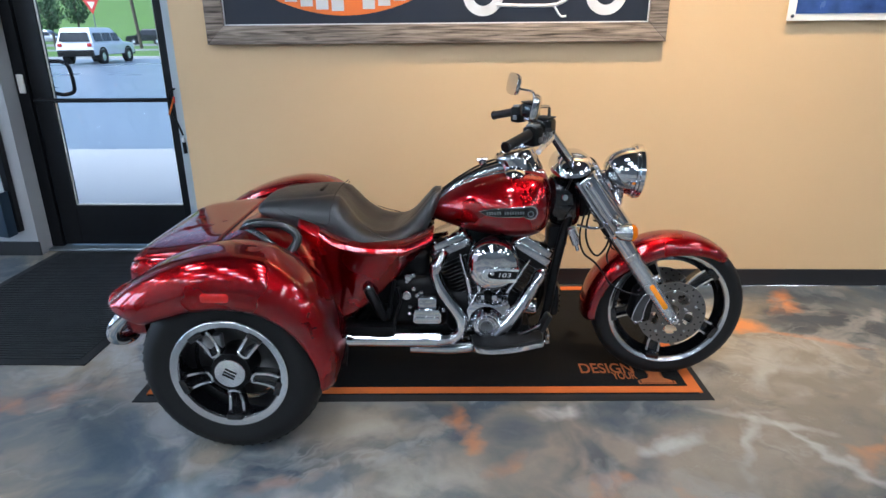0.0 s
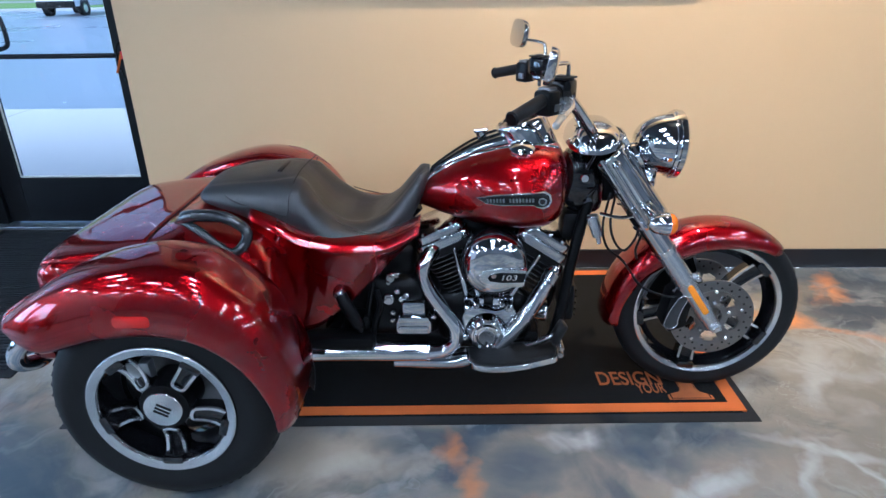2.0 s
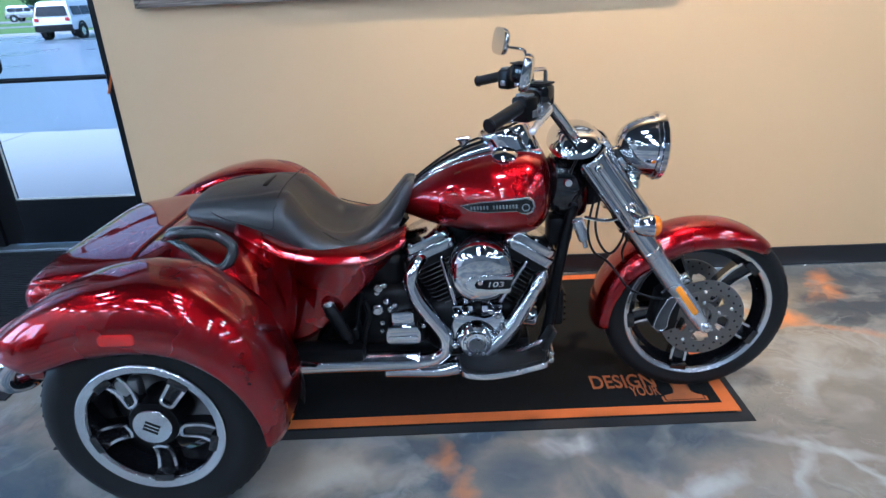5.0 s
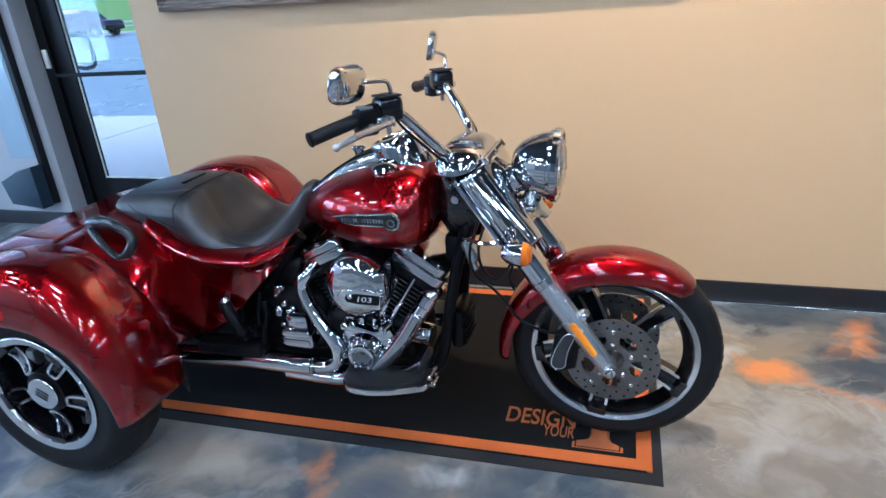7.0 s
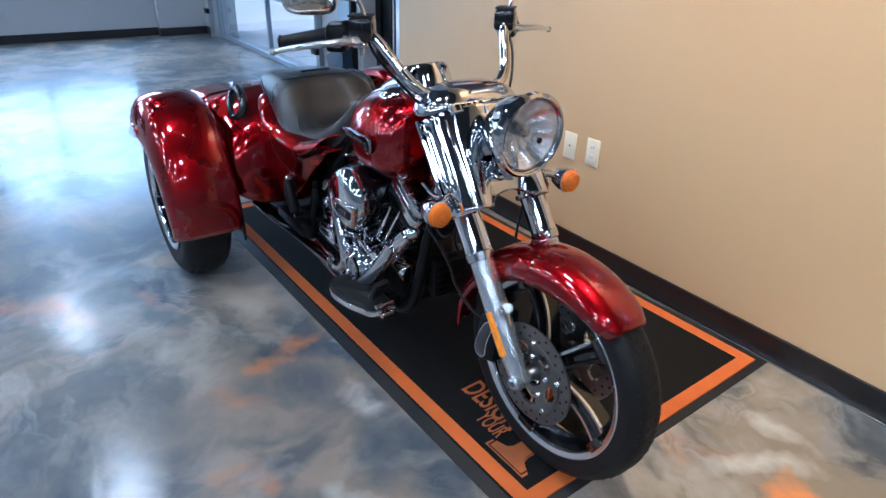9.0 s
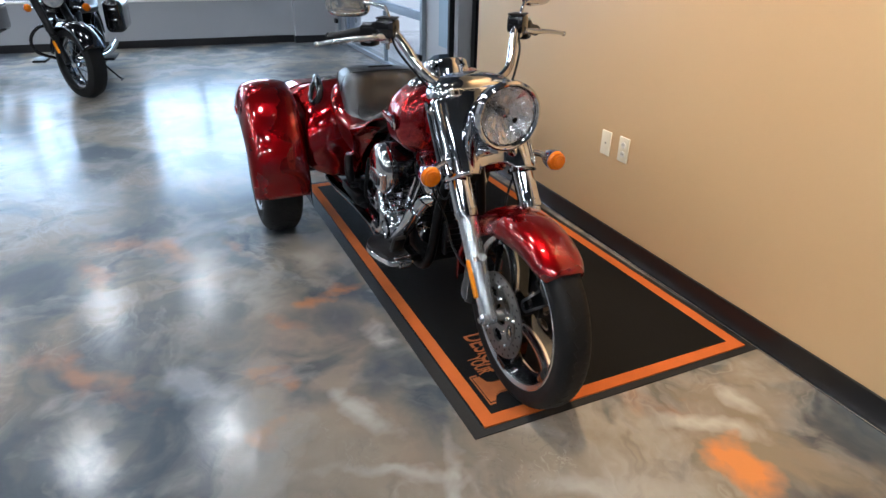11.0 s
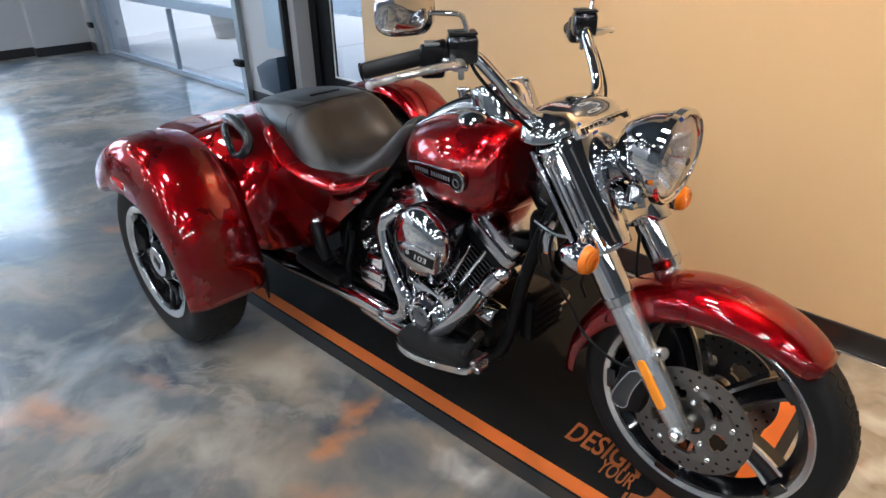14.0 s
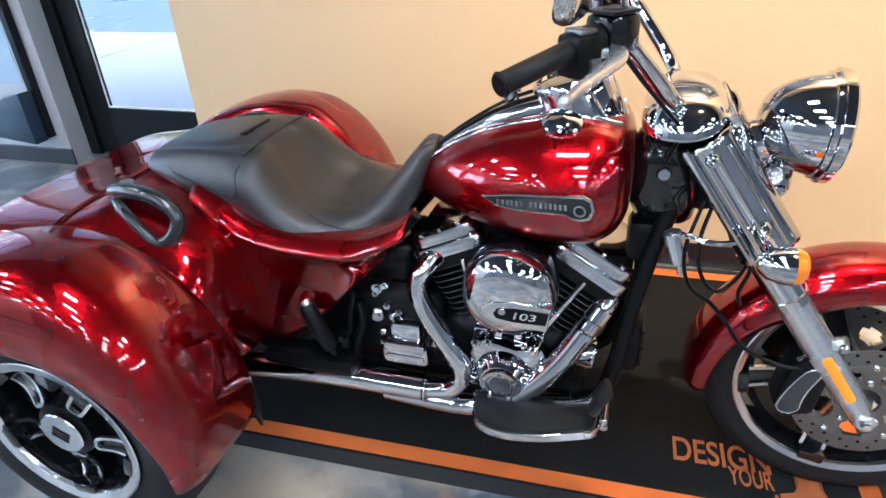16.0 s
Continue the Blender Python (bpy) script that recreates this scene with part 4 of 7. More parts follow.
def seat_half(x):
    """Half section from the middle of the top out and round to the underside: (y, z)."""
    w, r, m, b, k = s_wid(x), s_rim(x), s_mid(x), s_bot(x), s_in(x)
    d = r - m
    h = r - b
    pts = [(0, m), (w * k * 0.35, m + d * 0.05), (w * k * 0.68, m + d * 0.32), (w * k * 0.90, m + d * 0.78), (w * (k * 0.72 + 0.22), r - d * 0.05), (w * (0.60 + k * 0.30), r - h * 0.07), (w * 0.925, r - h * 0.27), (w, r - h * 0.58), (w * 0.99, b + h * 0.18), (w * 0.94, b + 0.004), (w * 0.84, b), (0, b)]
    return [Vector((x, y, z)) for y, z in pts]


bm = B()
rings = []
for x in np.linspace(-0.700, 0.026, 96):
    hp = smooth_path(seat_half(x), 5)
    rings.append(hp + [Vector((p.x, -p.y, p.z)) for p in hp[-2:0:-1]])
skin(bm, rings)
seat = T("seat", bm, LEATHER)
for s in (-1, 1):
    bm = B()
    tube(bm, [Vector((x, s * (s_wid(x) * f), s_rim(x) - (s_rim(x) - s_bot(x)) * g)) + Vector((0, s * 0.001, 0.001)) for x, f, g in ((-0.60, 0.985, 0.30), (-0.56, 1.0, 0.50), (-0.48, 1.0, 0.55), (-0.42, 1.0, 0.58), (-0.40, 1.0, 0.48), (-0.395, 0.967, 0.20), (-0.385, 0.90, 0.06))], 0.0018, 6, 5)
    T("stitching", bm, THREAD, seat)
    bm = B()
    tube(bm, [Vector((x, s * s_wid(x) * f, s_rim(x) - (s_rim(x) - s_bot(x)) * g)) + Vector((0, s * 0.001, 0.001)) for x, f, g in ((-0.26, 0.76, 0.0), (-0.22, 0.84, 0.03), (-0.18, 0.93, 0.12), (-0.14, 0.985, 0.33), (-0.12, 1.0, 0.5))], 0.0018, 6, 5)
    T("stitching", bm, THREAD, seat)
bm = B()
tube(bm, [Vector((-0.397 + 0.012 * u * u, u * 0.17, s_rim(-0.397) + (s_mid(-0.397) - s_rim(-0.397)) * (1 - u * u) + 0.001)) for u in np.linspace(-1, 1, 13)], 0.0018, 6, 3)
T("seam", bm, THREAD, seat)
bm = B()
box(bm, (-0.008, -0.060, -0.004), (0.008, 0.060, 0.0035), 0.003, m=Matrix.Translation((-0.455, 0.0, s_mid(-0.455))))
T("strap_slot", bm, SATIN, seat)

# rear body with lid
bx = [-1.135, -1.12, -1.07, -0.98, -0.88, -0.79, -0.74, -0.68, -0.60, -0.53, -0.48, -0.445, -0.415, -0.395]
b_top = table(bx, [0.610, 0.662, 0.688, 0.702, 0.714, 0.724, 0.742, 0.766, 0.760, 0.738, 0.712, 0.680, 0.620, 0.54])
b_bot = table(bx, [0.470, 0.435, 0.400, 0.370, 0.350, 0.335, 0.330, 0.325, 0.315, 0.310, 0.310, 0.312, 0.330, 0.37])
b_wid = table(bx, [0.34, 0.370, 0.388, 0.398, 0.405, 0.410, 0.412, 0.412, 0.412, 0.412, 0.412, 0.408, 0.395, 0.36])
b_n = table([-1.135, -0.80, -0.74, -0.66, -0.54, -0.395], [6.0, 6.0, 4.0, 2.6, 2.4, 2.8])
bm = B()
xs = [-1.135 + 0.74 * (0.5 - 0.5 * math.cos(math.pi * i / 54)) for i in range(55)]
skin(bm, [oval_ring(x, b_wid(x), b_bot(x), b_top(x), b_n(x), 80, 0.50) for x in xs])
body = T("rear_body", bm, RED)
# lid, slightly proud over the rear half
bm = B()
rings = []
for x in np.linspace(-1.112, -0.792, 30):
    ring = []
    w = b_wid(x) * 0.95
    for u in np.linspace(-1, 1, 40):
        y = w * u
        zm = b_bot(x) + (b_top(x) - b_bot(x)) * 0.50
        c = abs(y / b_wid(x))
        z = zm + (b_top(x) - zm) * max(0.0, 1 - c ** b_n(x)) ** (1 / b_n(x)) + 0.006
        ring.append(Vector((x, y, z)))
    rings.append(ring)
skin(bm, rings, closed=False, caps=False)
solid(T("trunk_lid", bm, RED, body), 0.010)
bm = B()
seam = [Vector(r) for r in rings[-1]]
tube(bm, [p + Vector((0.003, 0, -0.006)) for p in seam[::3]], 0.0025, 6, 3)
T("lid_seam", bm, SATIN, body)
# tail lamp panel across the back
bm = B()
for s in (-1, 1):
    box(bm, (-1.150, s * 0.2 - 0.11, 0.545), (-1.115, s * 0.2 + 0.11, 0.605), 0.014)
T("tail_lamp", bm, REDLENS, body)
for s in (-1, 1):
    bm = B()
    lathe(bm, [(0, 0.0), (0.0, 0.024), (0.006, 0.022), (0.009, 0.0)], Vector((-0.715, s * 0.200, 0.752)), Vector((0, s * 0.15, 1)), 24)
    T("body_plug", bm, GREY, body)

# rear fenders
FU = np.linspace(0, 1, 12)
f_cx = table(FU, [-1.098, -1.03, -0.95, -0.86, -0.76, -0.66, -0.56, -0.47, -0.395, -0.338, -0.308, -0.325])
f_cz = table(FU, [0.596, 0.645, 0.693, 0.733, 0.762, 0.774, 0.762, 0.715, 0.638, 0.53, 0.41, 0.295])
f_ox = table(FU, [-1.090, -1.035, -0.975, -0.90, -0.79, -0.68, -0.58, -0.505, -0.445, -0.402, -0.378, -0.372])
f_oz = table(FU, [0.560, 0.540, 0.526, 0.545, 0.578, 0.590, 0.577, 0.542, 0.488, 0.420, 0.350, 0.290])
f_ow = table(FU, [0.58, 0.615, 0.638, 0.650, 0.656, 0.658, 0.658, 0.658, 0.656, 0.655, 0.652, 0.648])


def fender_ring(u, s):
    C = Vector((f_cx(u), 0, f_cz(u)))
    O = Vector((f_ox(u), 0, f_oz(u)))
    wo = f_ow(u)
    pts = []
    for k, (t, q) in enumerate(((0.0, 0.985), (0.12, 1.008), (0.45, 1.0), (0.78, 0.965), (0.94, 0.91), (1.0, 0.80), (0.99, 0.71), (0.93, 0.645), (0.80, 0.615))):
        p = O.lerp(C, t)
        pts.append(Vector((p.x, s * wo * q, p.z)))
    return smooth_path(pts, 5)


for s in (-1, 1):
    bm = B()
    skin(bm, [fender_ring(u, s) for u in np.linspace(0, 1, 60)], closed=False, caps=False)
    fen = solid(T("rear_fender", bm, RED), 0.008, 1 if s > 0 else -1)
    # rolled tail end with lens
    bm = B()
    ring = fender_ring(0, s)
    c = sum(ring, Vector()) / len(ring)
    skin(bm, [[c.lerp(p, k) + Vector((-0.03 * (1 - k * k), 0, 0)) for p in ring] for k in (1.0, 0.85, 0.6, 0.3, 0.02)], closed=True, caps=True)
    T("tail_lens", bm, REDLENS, fen, "red tail lens")
    # side marker
    bm = B()
    slab(bm, rounded(0.095, 0.032, 0.012), plane_xz(-0.69, 0.640, s * 0.650 if s < 0 else 0.663), 0.016, 0.004)
    T("side_marker", bm, REDLENS, fen)
    # inner shell closing the wheel arch against the body
    bm = B()
    skin(bm, [[Vector((f_cx(u) * 0.97 - 0.02, s * 0.402, f_cz(u) - 0.09)), Vector((f_ox(u), s * 0.402, 0.34))] for u in np.linspace(0.06, 0.97, 30)], closed=False, caps=False)
    solid(T("arch_liner", bm, SATIN, fen), 0.006)

# lower rear skirt and chrome bumper
bm = B()
skin(bm, [oval_ring(x, w, 0.40, 0.56, 4, 32) for x, w in ((-1.098, 0.47), (-1.088, 0.51), (-1.05, 0.53), (-1.012, 0.53))])
T("rear_skirt", bm, RED, body)
bm = B()
half = [(-1.03, 0.47, 0.515), (-1.085, 0.50, 0.505), (-1.132, 0.512, 0.455), (-1.140, 0.50, 0.410), (-1.122, 0.44, 0.388), (-1.130, 0.36, 0.398), (-1.145, 0.20, 0.396)]
tube(bm, [(x, -y, z) for x, y, z in half] + [(-1.150, 0, 0.396)] + [(x, y, z) for x, y, z in half[::-1]], 0.026, 14, 5)
T("rear_bumper", bm, CHROME)
bm = B()
for s in (-1, 1):
    cyl(bm, (-1.0, s * 0.3, 0.42), (-1.138, s * 0.3, 0.398), 0.012)
T("bumper_bracket", bm, CHROME2)

# side covers sweeping from body to tank
rx_ = [-0.52, -0.48, -0.42, -0.36, -0.24, -0.13, -0.05, 0.0]
r_top = table(rx_, [0.742, 0.728, 0.702, 0.672, 0.648, 0.645, 0.668, 0.690])
r_bot = table(rx_, [0.33, 0.33, 0.33, 0.345, 0.435, 0.545, 0.625, 0.675])
r_y = table(rx_, [0.222, 0.238, 0.254, 0.262, 0.260, 0.250, 0.233, 0.218])
for s in (-1, 1):
    bm = B()
    rings = []
    for x in np.linspace(-0.52, 0.0, 36):
        zt, zb, y = r_top(x), r_bot(x), r_y(x)
        h = zt - zb
        rings.append([Vector((x, s * (y - 0.10), zt + 0.030)), Vector((x, s * (y - 0.05), zt + 0.030)), Vector((x, s * (y - 0.016), zt + 0.018)), Vector((x, s * y, zt)),
                      Vector((x, s * (y - 0.008), zt - min(0.016, h * 0.3))), Vector((x, s * (y - 0.030), zt - h * 0.45)), Vector((x, s * (y - 0.052), zb + h * 0.2)), Vector((x, s * (y - 0.065), zb))])
    rings = [smooth_path(r, 3) for r in rings]
    skin(bm, rings, closed=False, caps=False)
    solid(T("side_cover", bm, RED), 0.006, 1 if s > 0 else -1)
    # grab handle
    bm = B()
    tube(bm, [(-0.735, s * 0.232, 0.735), (-0.69, s * 0.258, 0.764), (-0.63, s * 0.272, 0.775), (-0.56, s * 0.280, 0.768), (-0.508, s * 0.286, 0.732), (-0.515, s * 0.300, 0.692), (-0.548, s * 0.318, 0.672), (-0.595, s * 0.312, 0.702), (-0.655, s * 0.288, 0.738), (-0.715, s * 0.246, 0.742)], [0.010, 0.019, 0.019, 0.018, 0.017, 0.017, 0.016, 0.013, 0.013, 0.010], 14, 6)
    T("grab_handle", bm, HANDLE)


# wheels
def wheel(name, centre, tyre_r, tyre_w, rim_r, face_y, spoke_r0, hub_r, turn, outward):
    """A cast wheel whose bright side faces outward (-1: right side, 1: left)."""
    C = Vector(centre)
    ax = Vector((0, 1, 0))
    hw = tyre_w / 2
    o = outward
    bm = B()
    lip = 0.022 if tyre_w > 0.15 else 0.013
    lathe(bm, [(o * (hw - 0.024), rim_r - lip), (o * (hw - 0.018), rim_r - 0.003), (o * (hw - 0.030), rim_r + 0.001), (-o * (hw - 0.030), rim_r + 0.001), (-o * (hw - 0.018), rim_r - 0.003), (-o * (hw - 0.024), rim_r - lip),
               (-o * (hw - 0.05), rim_r - 0.030), (0.0, rim_r - 0.045), (o * (hw - 0.06), rim_r - 0.035), (o * (hw - 0.024), rim_r - lip - 0.004)], C, ax, 72, True)
    rim = T(name, bm, BLACK)
    for q in (1, -1):
        bm = B()
        lathe(bm, [(q * o * (hw - 0.0210), rim_r - lip - 0.003), (q * o * (hw - 0.0125), rim_r - lip), (q * o * (hw - 0.0065), rim_r + 0.000), (q * o * (hw - 0.0085), rim_r + 0.0035), (q * o * (hw - 0.03), rim_r - 0.003)], C, ax, 80, True)
        T("rim_lip", bm, MACH, rim, "machined bright rim lip")
    bm = B()
    sh = tyre_r - rim_r
    prof = []
    for t in np.linspace(0, 1, 25):
        a = math.pi * (1 - t)
        w = hw * power(math.cos(a), 0.62)
        prof.append((w * (0.86 + 0.14 * min(1, math.sin(a) * 2.5)), rim_r + 0.004 + (sh - 0.004) * power(math.sin(a), 0.75)))
    lathe(bm, prof + [(hw * 0.76, rim_r + 0.002), (-hw * 0.76, rim_r + 0.002)], C, ax, 80, True)
    ty = T("tyre", bm, RUBBER, rim)
    # tread grooves as shallow raised blocks
    bm = B()
    nb = 56
    for k in range(nb):
        a = 2 * math.pi * k / nb
        for j, (yy, dd) in enumerate(((-0.30, 0.10), (0.30, -0.10), (-0.12, 0.04), (0.12, -0.04))):
            m = Matrix.Translation(C) @ Matrix.Rotation(a + (0.03 if j % 2 else 0), 4, "Y") @ Matrix.Translation((0, hw * yy * 1.5, tyre_r - 0.0035 - (0.006 if abs(yy) > 0.2 else 0.0))) @ pose(0, 0, 0, -14 * (yy if abs(yy) > 0.2 else 0) * 2.2, 0, 28 * (1 if dd > 0 else -1))
            box(bm, (-tyre_r * 0.043, -hw * 0.15, -0.004), (tyre_r * 0.043, hw * 0.15, 0.0040), m=m)
    T("tread", bm, RUBBER, rim, smooth=False)["kind"] = "stuff"
    # hub
    bm = B()
    lathe(bm, [(o * face_y, 0.0), (o * face_y, hub_r * 0.60), (o * (face_y - 0.006), hub_r * 0.95), (o * (face_y - 0.03), hub_r), (-hw * 0.6 * o, hub_r), (-hw * 0.6 * o, 0.0)], C, ax, 40)
    hub = T("hub", bm, SATIN, rim)
    for k in range(5):
        R = Matrix.Translation(C) @ Matrix.Rotation(radians(turn + 72 * k), 4, "Y")
        y_face = lambda t: face_y - 0.006 - 0.016 * math.sin(t * math.pi * 0.9)
        # black blade, wider towards the rim
        bm = B()
        secs = []
        for t in np.linspace(-0.25, 1, 9):
            r = spoke_r0 + (rim_r - 0.020 - spoke_r0) * t
            w = 0.020 + 0.010 * max(0, t)
            yf = y_face(max(0, t))
            secs.append([R @ Vector((-w, o * (yf - 0.045), r)), R @ Vector((w, o * (yf - 0.045), r)), R @ Vector((w, o * (yf - 0.004), r)), R @ Vector((w * 0.5, o * (yf - 0.012), r)), R @ Vector((-w * 0.5, o * (yf - 0.012), r)), R @ Vector((-w, o * (yf - 0.004), r))])
        skin(bm, secs)
        spoke = T("spoke", bm, BLACK, rim)
        # machined outline, closed at the hub end
        path = [(0.0262 - 0.008 * (1 - t), t) for t in np.linspace(0.95, 0.10, 9)]
        path += [(0.0185 * math.cos(a), 0.06 - 0.10 * math.sin(a)) for a in np.linspace(0.3, math.pi - 0.3, 7)]
        path += [(-(0.0262 - 0.008 * (1 - t)), t) for t in np.linspace(0.10, 0.95, 9)]
        pts = [Vector((x, 0, spoke_r0 + (rim_r - 0.026 - spoke_r0) * t)) for x, t in path]
        bm = B()
        secs = []
        for i, p in enumerate(pts):
            d = (pts[min(i + 1, len(pts) - 1)] - pts[max(i - 1, 0)]).normalized()
            nrm = Vector((d.z, 0, -d.x))
            yf = y_face(max(0.0, min(1.0, path[i][1])))
            hw_ = 0.0042
            secs.append([R @ (p + nrm * hw_ + Vector((0, o * (yf - 0.008), 0))), R @ (p - nrm * hw_ + Vector((0, o * (yf - 0.008), 0))), R @ (p - nrm * hw_ + Vector((0, o * yf, 0))), R @ (p + nrm * hw_ + Vector((0, o * yf, 0)))])
        skin(bm, secs)
        T("spoke_face", bm, MACH, spoke, smooth=False)
        bm = B()
        fy = hw - 0.010 if tyre_w > 0.15 else hw - 0.008
        box(bm, (-0.030, min(o * fy, o * (fy - 0.030)), rim_r - lip - 0.020), (0.030, max(o * fy, o * (fy - 0.030)), rim_r - lip + 0.006), 0.005, m=R)
        T("spoke_foot", bm, BLACK, spoke)
    return rim, hub


for s in (-1, 1):
    C = (-0.70, s * 0.515, 0.324)
    rim, hub = wheel("rear_wheel", C, 0.324, 0.205, 0.204, 0.078, 0.080, 0.074, 36.5, s)
    bm = B()
    lathe(bm, [(s * 0.070, 0.0), (s * 0.079, 0.048), (s * 0.083, 0.055), (s * 0.086, 0.053), (s * 0.088, 0.0)], Vector(C), Vector((0, 1, 0)), 36)
    T("hub_cap", bm, MACH, rim, "brushed metal hub cap")
    bm = B()
    for q in (-0.012, 0.0, 0.012):
        box(bm, (-0.022, -0.002, q - 0.0035), (0.022, 0.002, q + 0.0035), 0.001, m=Matrix.Translation(Vector(C) + Vector((0, s * 0.087, 0))) @ pose(0, 0, 0, 0, 28, 0))
    T("cap_bar", bm, SATIN, rim)
    bm = B()
    lathe(bm, [(-s * 0.03, 0.05), (-s * 0.03, 0.155), (-s * 0.038, 0.155), (-s * 0.038, 0.05)], Vector(C), Vector((0, 1, 0)), 48, True)
    T("brake_disc", bm, STEEL, rim)
    bm = B()
    box(bm, (-0.10, s * 0.02 - 0.03 if s < 0 else -0.01, 0.05), (-0.03, s * 0.02 + 0.01 if s < 0 else 0.05, 0.13), 0.012, m=Matrix.Translation(C))
    T("brake_caliper", bm, GREY, rim)
bm = B()
cyl(bm, (-0.70, -0.46, 0.324), (-0.70, 0.46, 0.324), 0.04)
T("rear_axle", bm, SATIN)

FC = Vector((0.990, 0, 0.325))
fr, fh = wheel("front_wheel", FC, 0.319, 0.110, 0.251, 0.036, 0.060, 0.040, 47, -1)
for s in (-1, 1):
    bm = B()
    y = s * 0.085
    lathe(bm, [(y, 0.098), (y, 0.141), (y + s * 0.005, 0.141), (y + s * 0.005, 0.098)], FC, Vector((0, 1, 0)), 72, True)
    disc = T("brake_disc", bm, STEEL, fr, "drilled steel brake disc")
    bm = B()
    for k in range(40):
        a = 2 * math.pi * k / 40
        r = (0.131, 0.113)[k % 2]
        p = FC + Vector((math.sin(a) * r, 0, math.cos(a) * r))
        cyl(bm, p + Vector((0, y - s * 0.0006, 0)), p + Vector((0, y + s * 0.0056, 0)), 0.0048, seg=8)
    T("disc_hole", bm, SATIN, disc)["kind"] = "stuff"
    # cast carrier with five oval openings, and a button over each web
    bm = B()
    radii, na = (0.036, 0.048, 0.056, 0.065, 0.076, 0.086, 0.094, 0.104), 75
    grid = [[bm.verts.new(FC + Vector((math.sin(2 * math.pi * k / na) * r, y - s * 0.008 * (0.104 - r) / 0.068, math.cos(2 * math.pi * k / na) * r))) for r in radii] for k in range(na)]
    plate = []
    for k in range(na):
        off = ((k + 0.5) % 15 - 7.5) / 4.4
        for j in range(len(radii) - 1):
            if off ** 2 + (((radii[j] + radii[j + 1]) / 2 - 0.074) / 0.0185) ** 2 > 1:
                plate.append(bm.faces.new((grid[k][j], grid[(k + 1) % na][j], grid[(k + 1) % na][j + 1], grid[k][j + 1])))
    up = bmesh.ops.extrude_face_region(bm, geom=plate)["geom"]
    bmesh.ops.translate(bm, vec=(0, s * 0.0085, 0), verts=[v for v in up if isinstance(v, bmesh.types.BMVert)])
    bmesh.ops.delete(bm, geom=[v for v in bm.verts if not v.link_faces], context="VERTS")
    bmesh.ops.recalc_face_normals(bm, faces=bm.faces)
    carrier = T("disc_carrier", bm, STEEL, disc, smooth=False)
    for k in range(5):
        a = radians(72 * k)
        for r in (0.058, 0.100):
            p = FC + Vector((math.sin(a) * r, 0, math.cos(a) * r))
            bm = B()
            cyl(bm, p + Vector((0, y, 0)), p + Vector((0, y + s * 0.012, 0)), 0.0085, 0.0065, seg=12)
            T("disc_button", bm, ALU, disc)
    bm = B()
    lathe(bm, [(s * 0.05, 0.0), (s * 0.05, 0.040), (s * 0.066, 0.026), (s * 0.10, 0.015), (s * 0.10, 0.0)], FC, Vector((0, 1, 0)), 30)
    T("hub_flange", bm, STEEL, fr)
    # caliper behind the fork, with a silver-edged kidney on its face
    FACE = Matrix(((1, 0, 0, 0), (0, 0, -1, 0), (0, 1, 0, 0), (0, 0, 0, 1)))
    bm = B()
    ca = FC + Vector((-0.118, s * 0.095, 0.048))
    slab(bm, [(-0.066, -0.050), (-0.040, -0.080), (0.014, -0.060), (0.024, 0.02), (0.026, 0.085), (-0.005, 0.098), (-0.048, 0.062)], Matrix.Translation(ca + Vector((0, 0.03 if s < 0 else 0.045, 0))) @ FACE, 0.072, 0.008)
    cal = T("brake_caliper", bm, SATIN, fr, "black brake caliper")
    kidney = []
    for q in np.linspace(0, 1, 9):
        kidney.append((-0.042 + 0.030 * q ** 2 + 0.008 * math.sin(q * math.pi * 0.5), -0.048 + 0.100 * q))
    kidney += [(0.012, 0.060), (0.026, 0.052)]
    for q in np.linspace(0.85, 0, 7):
        kidney.append((0.002 + 0.026 * q ** 2, -0.050 + 0.098 * q))
    kidney += [(-0.012, -0.064), (-0.034, -0.062)]
    kidney = [(x - 0.018, z) for x, z in kidney]
    ly = ca.y - 0.0415 if s < 0 else ca.y + 0.0455
    bm = B()
    slab(bm, kidney, Matrix.Translation((ca.x, ly + 0.001 if s < 0 else ly + 0.002, ca.z)) @ FACE, 0.003, 0.0008)
    T("caliper_plate", bm, CALGREY, cal, "grey kidney-shaped caliper plate")
    bm = B()
    tube(bm, [Vector((ca.x + dx, ly - 0.002 if s < 0 else ly + 0.002, ca.z + dz)) for dx, dz in kidney + kidney[:1]], 0.0019, 6, 3)
    T("caliper_line", bm, ALU, cal)

# front fender
bm = B()
rings = []
f_out = table([38, 60, 90, 120, 150, 170, 186], [0.323, 0.326, 0.327, 0.334, 0.347, 0.356, 0.361])
f_in = table([38, 60, 90, 120, 150, 170, 186], [0.298, 0.277, 0.255, 0.255, 0.287, 0.309, 0.320])
f_w = table([45, 56, 90, 150, 186], [0.050, 0.074, 0.084, 0.088, 0.086])
for a in np.linspace(47, 186, 60):
    c, s_ = math.cos(radians(a)), math.sin(radians(a))
    ro, ri, w = f_out(a), f_in(a), f_w(a)
    sec = []
    for t in np.linspace(-1, 1, 25):
        th = t * math.pi / 2
        k = power(math.cos(th), 0.75)
        r = ri + (ro - ri) * k
        y = w * power(math.sin(th), 0.8)
        sec.append(FC + Vector((c * r, y, s_ * r)))
    rings.append(sec)
skin(bm, rings, closed=False, caps=False)
ff = solid(T("front_fender", bm, RED), 0.005, 1)

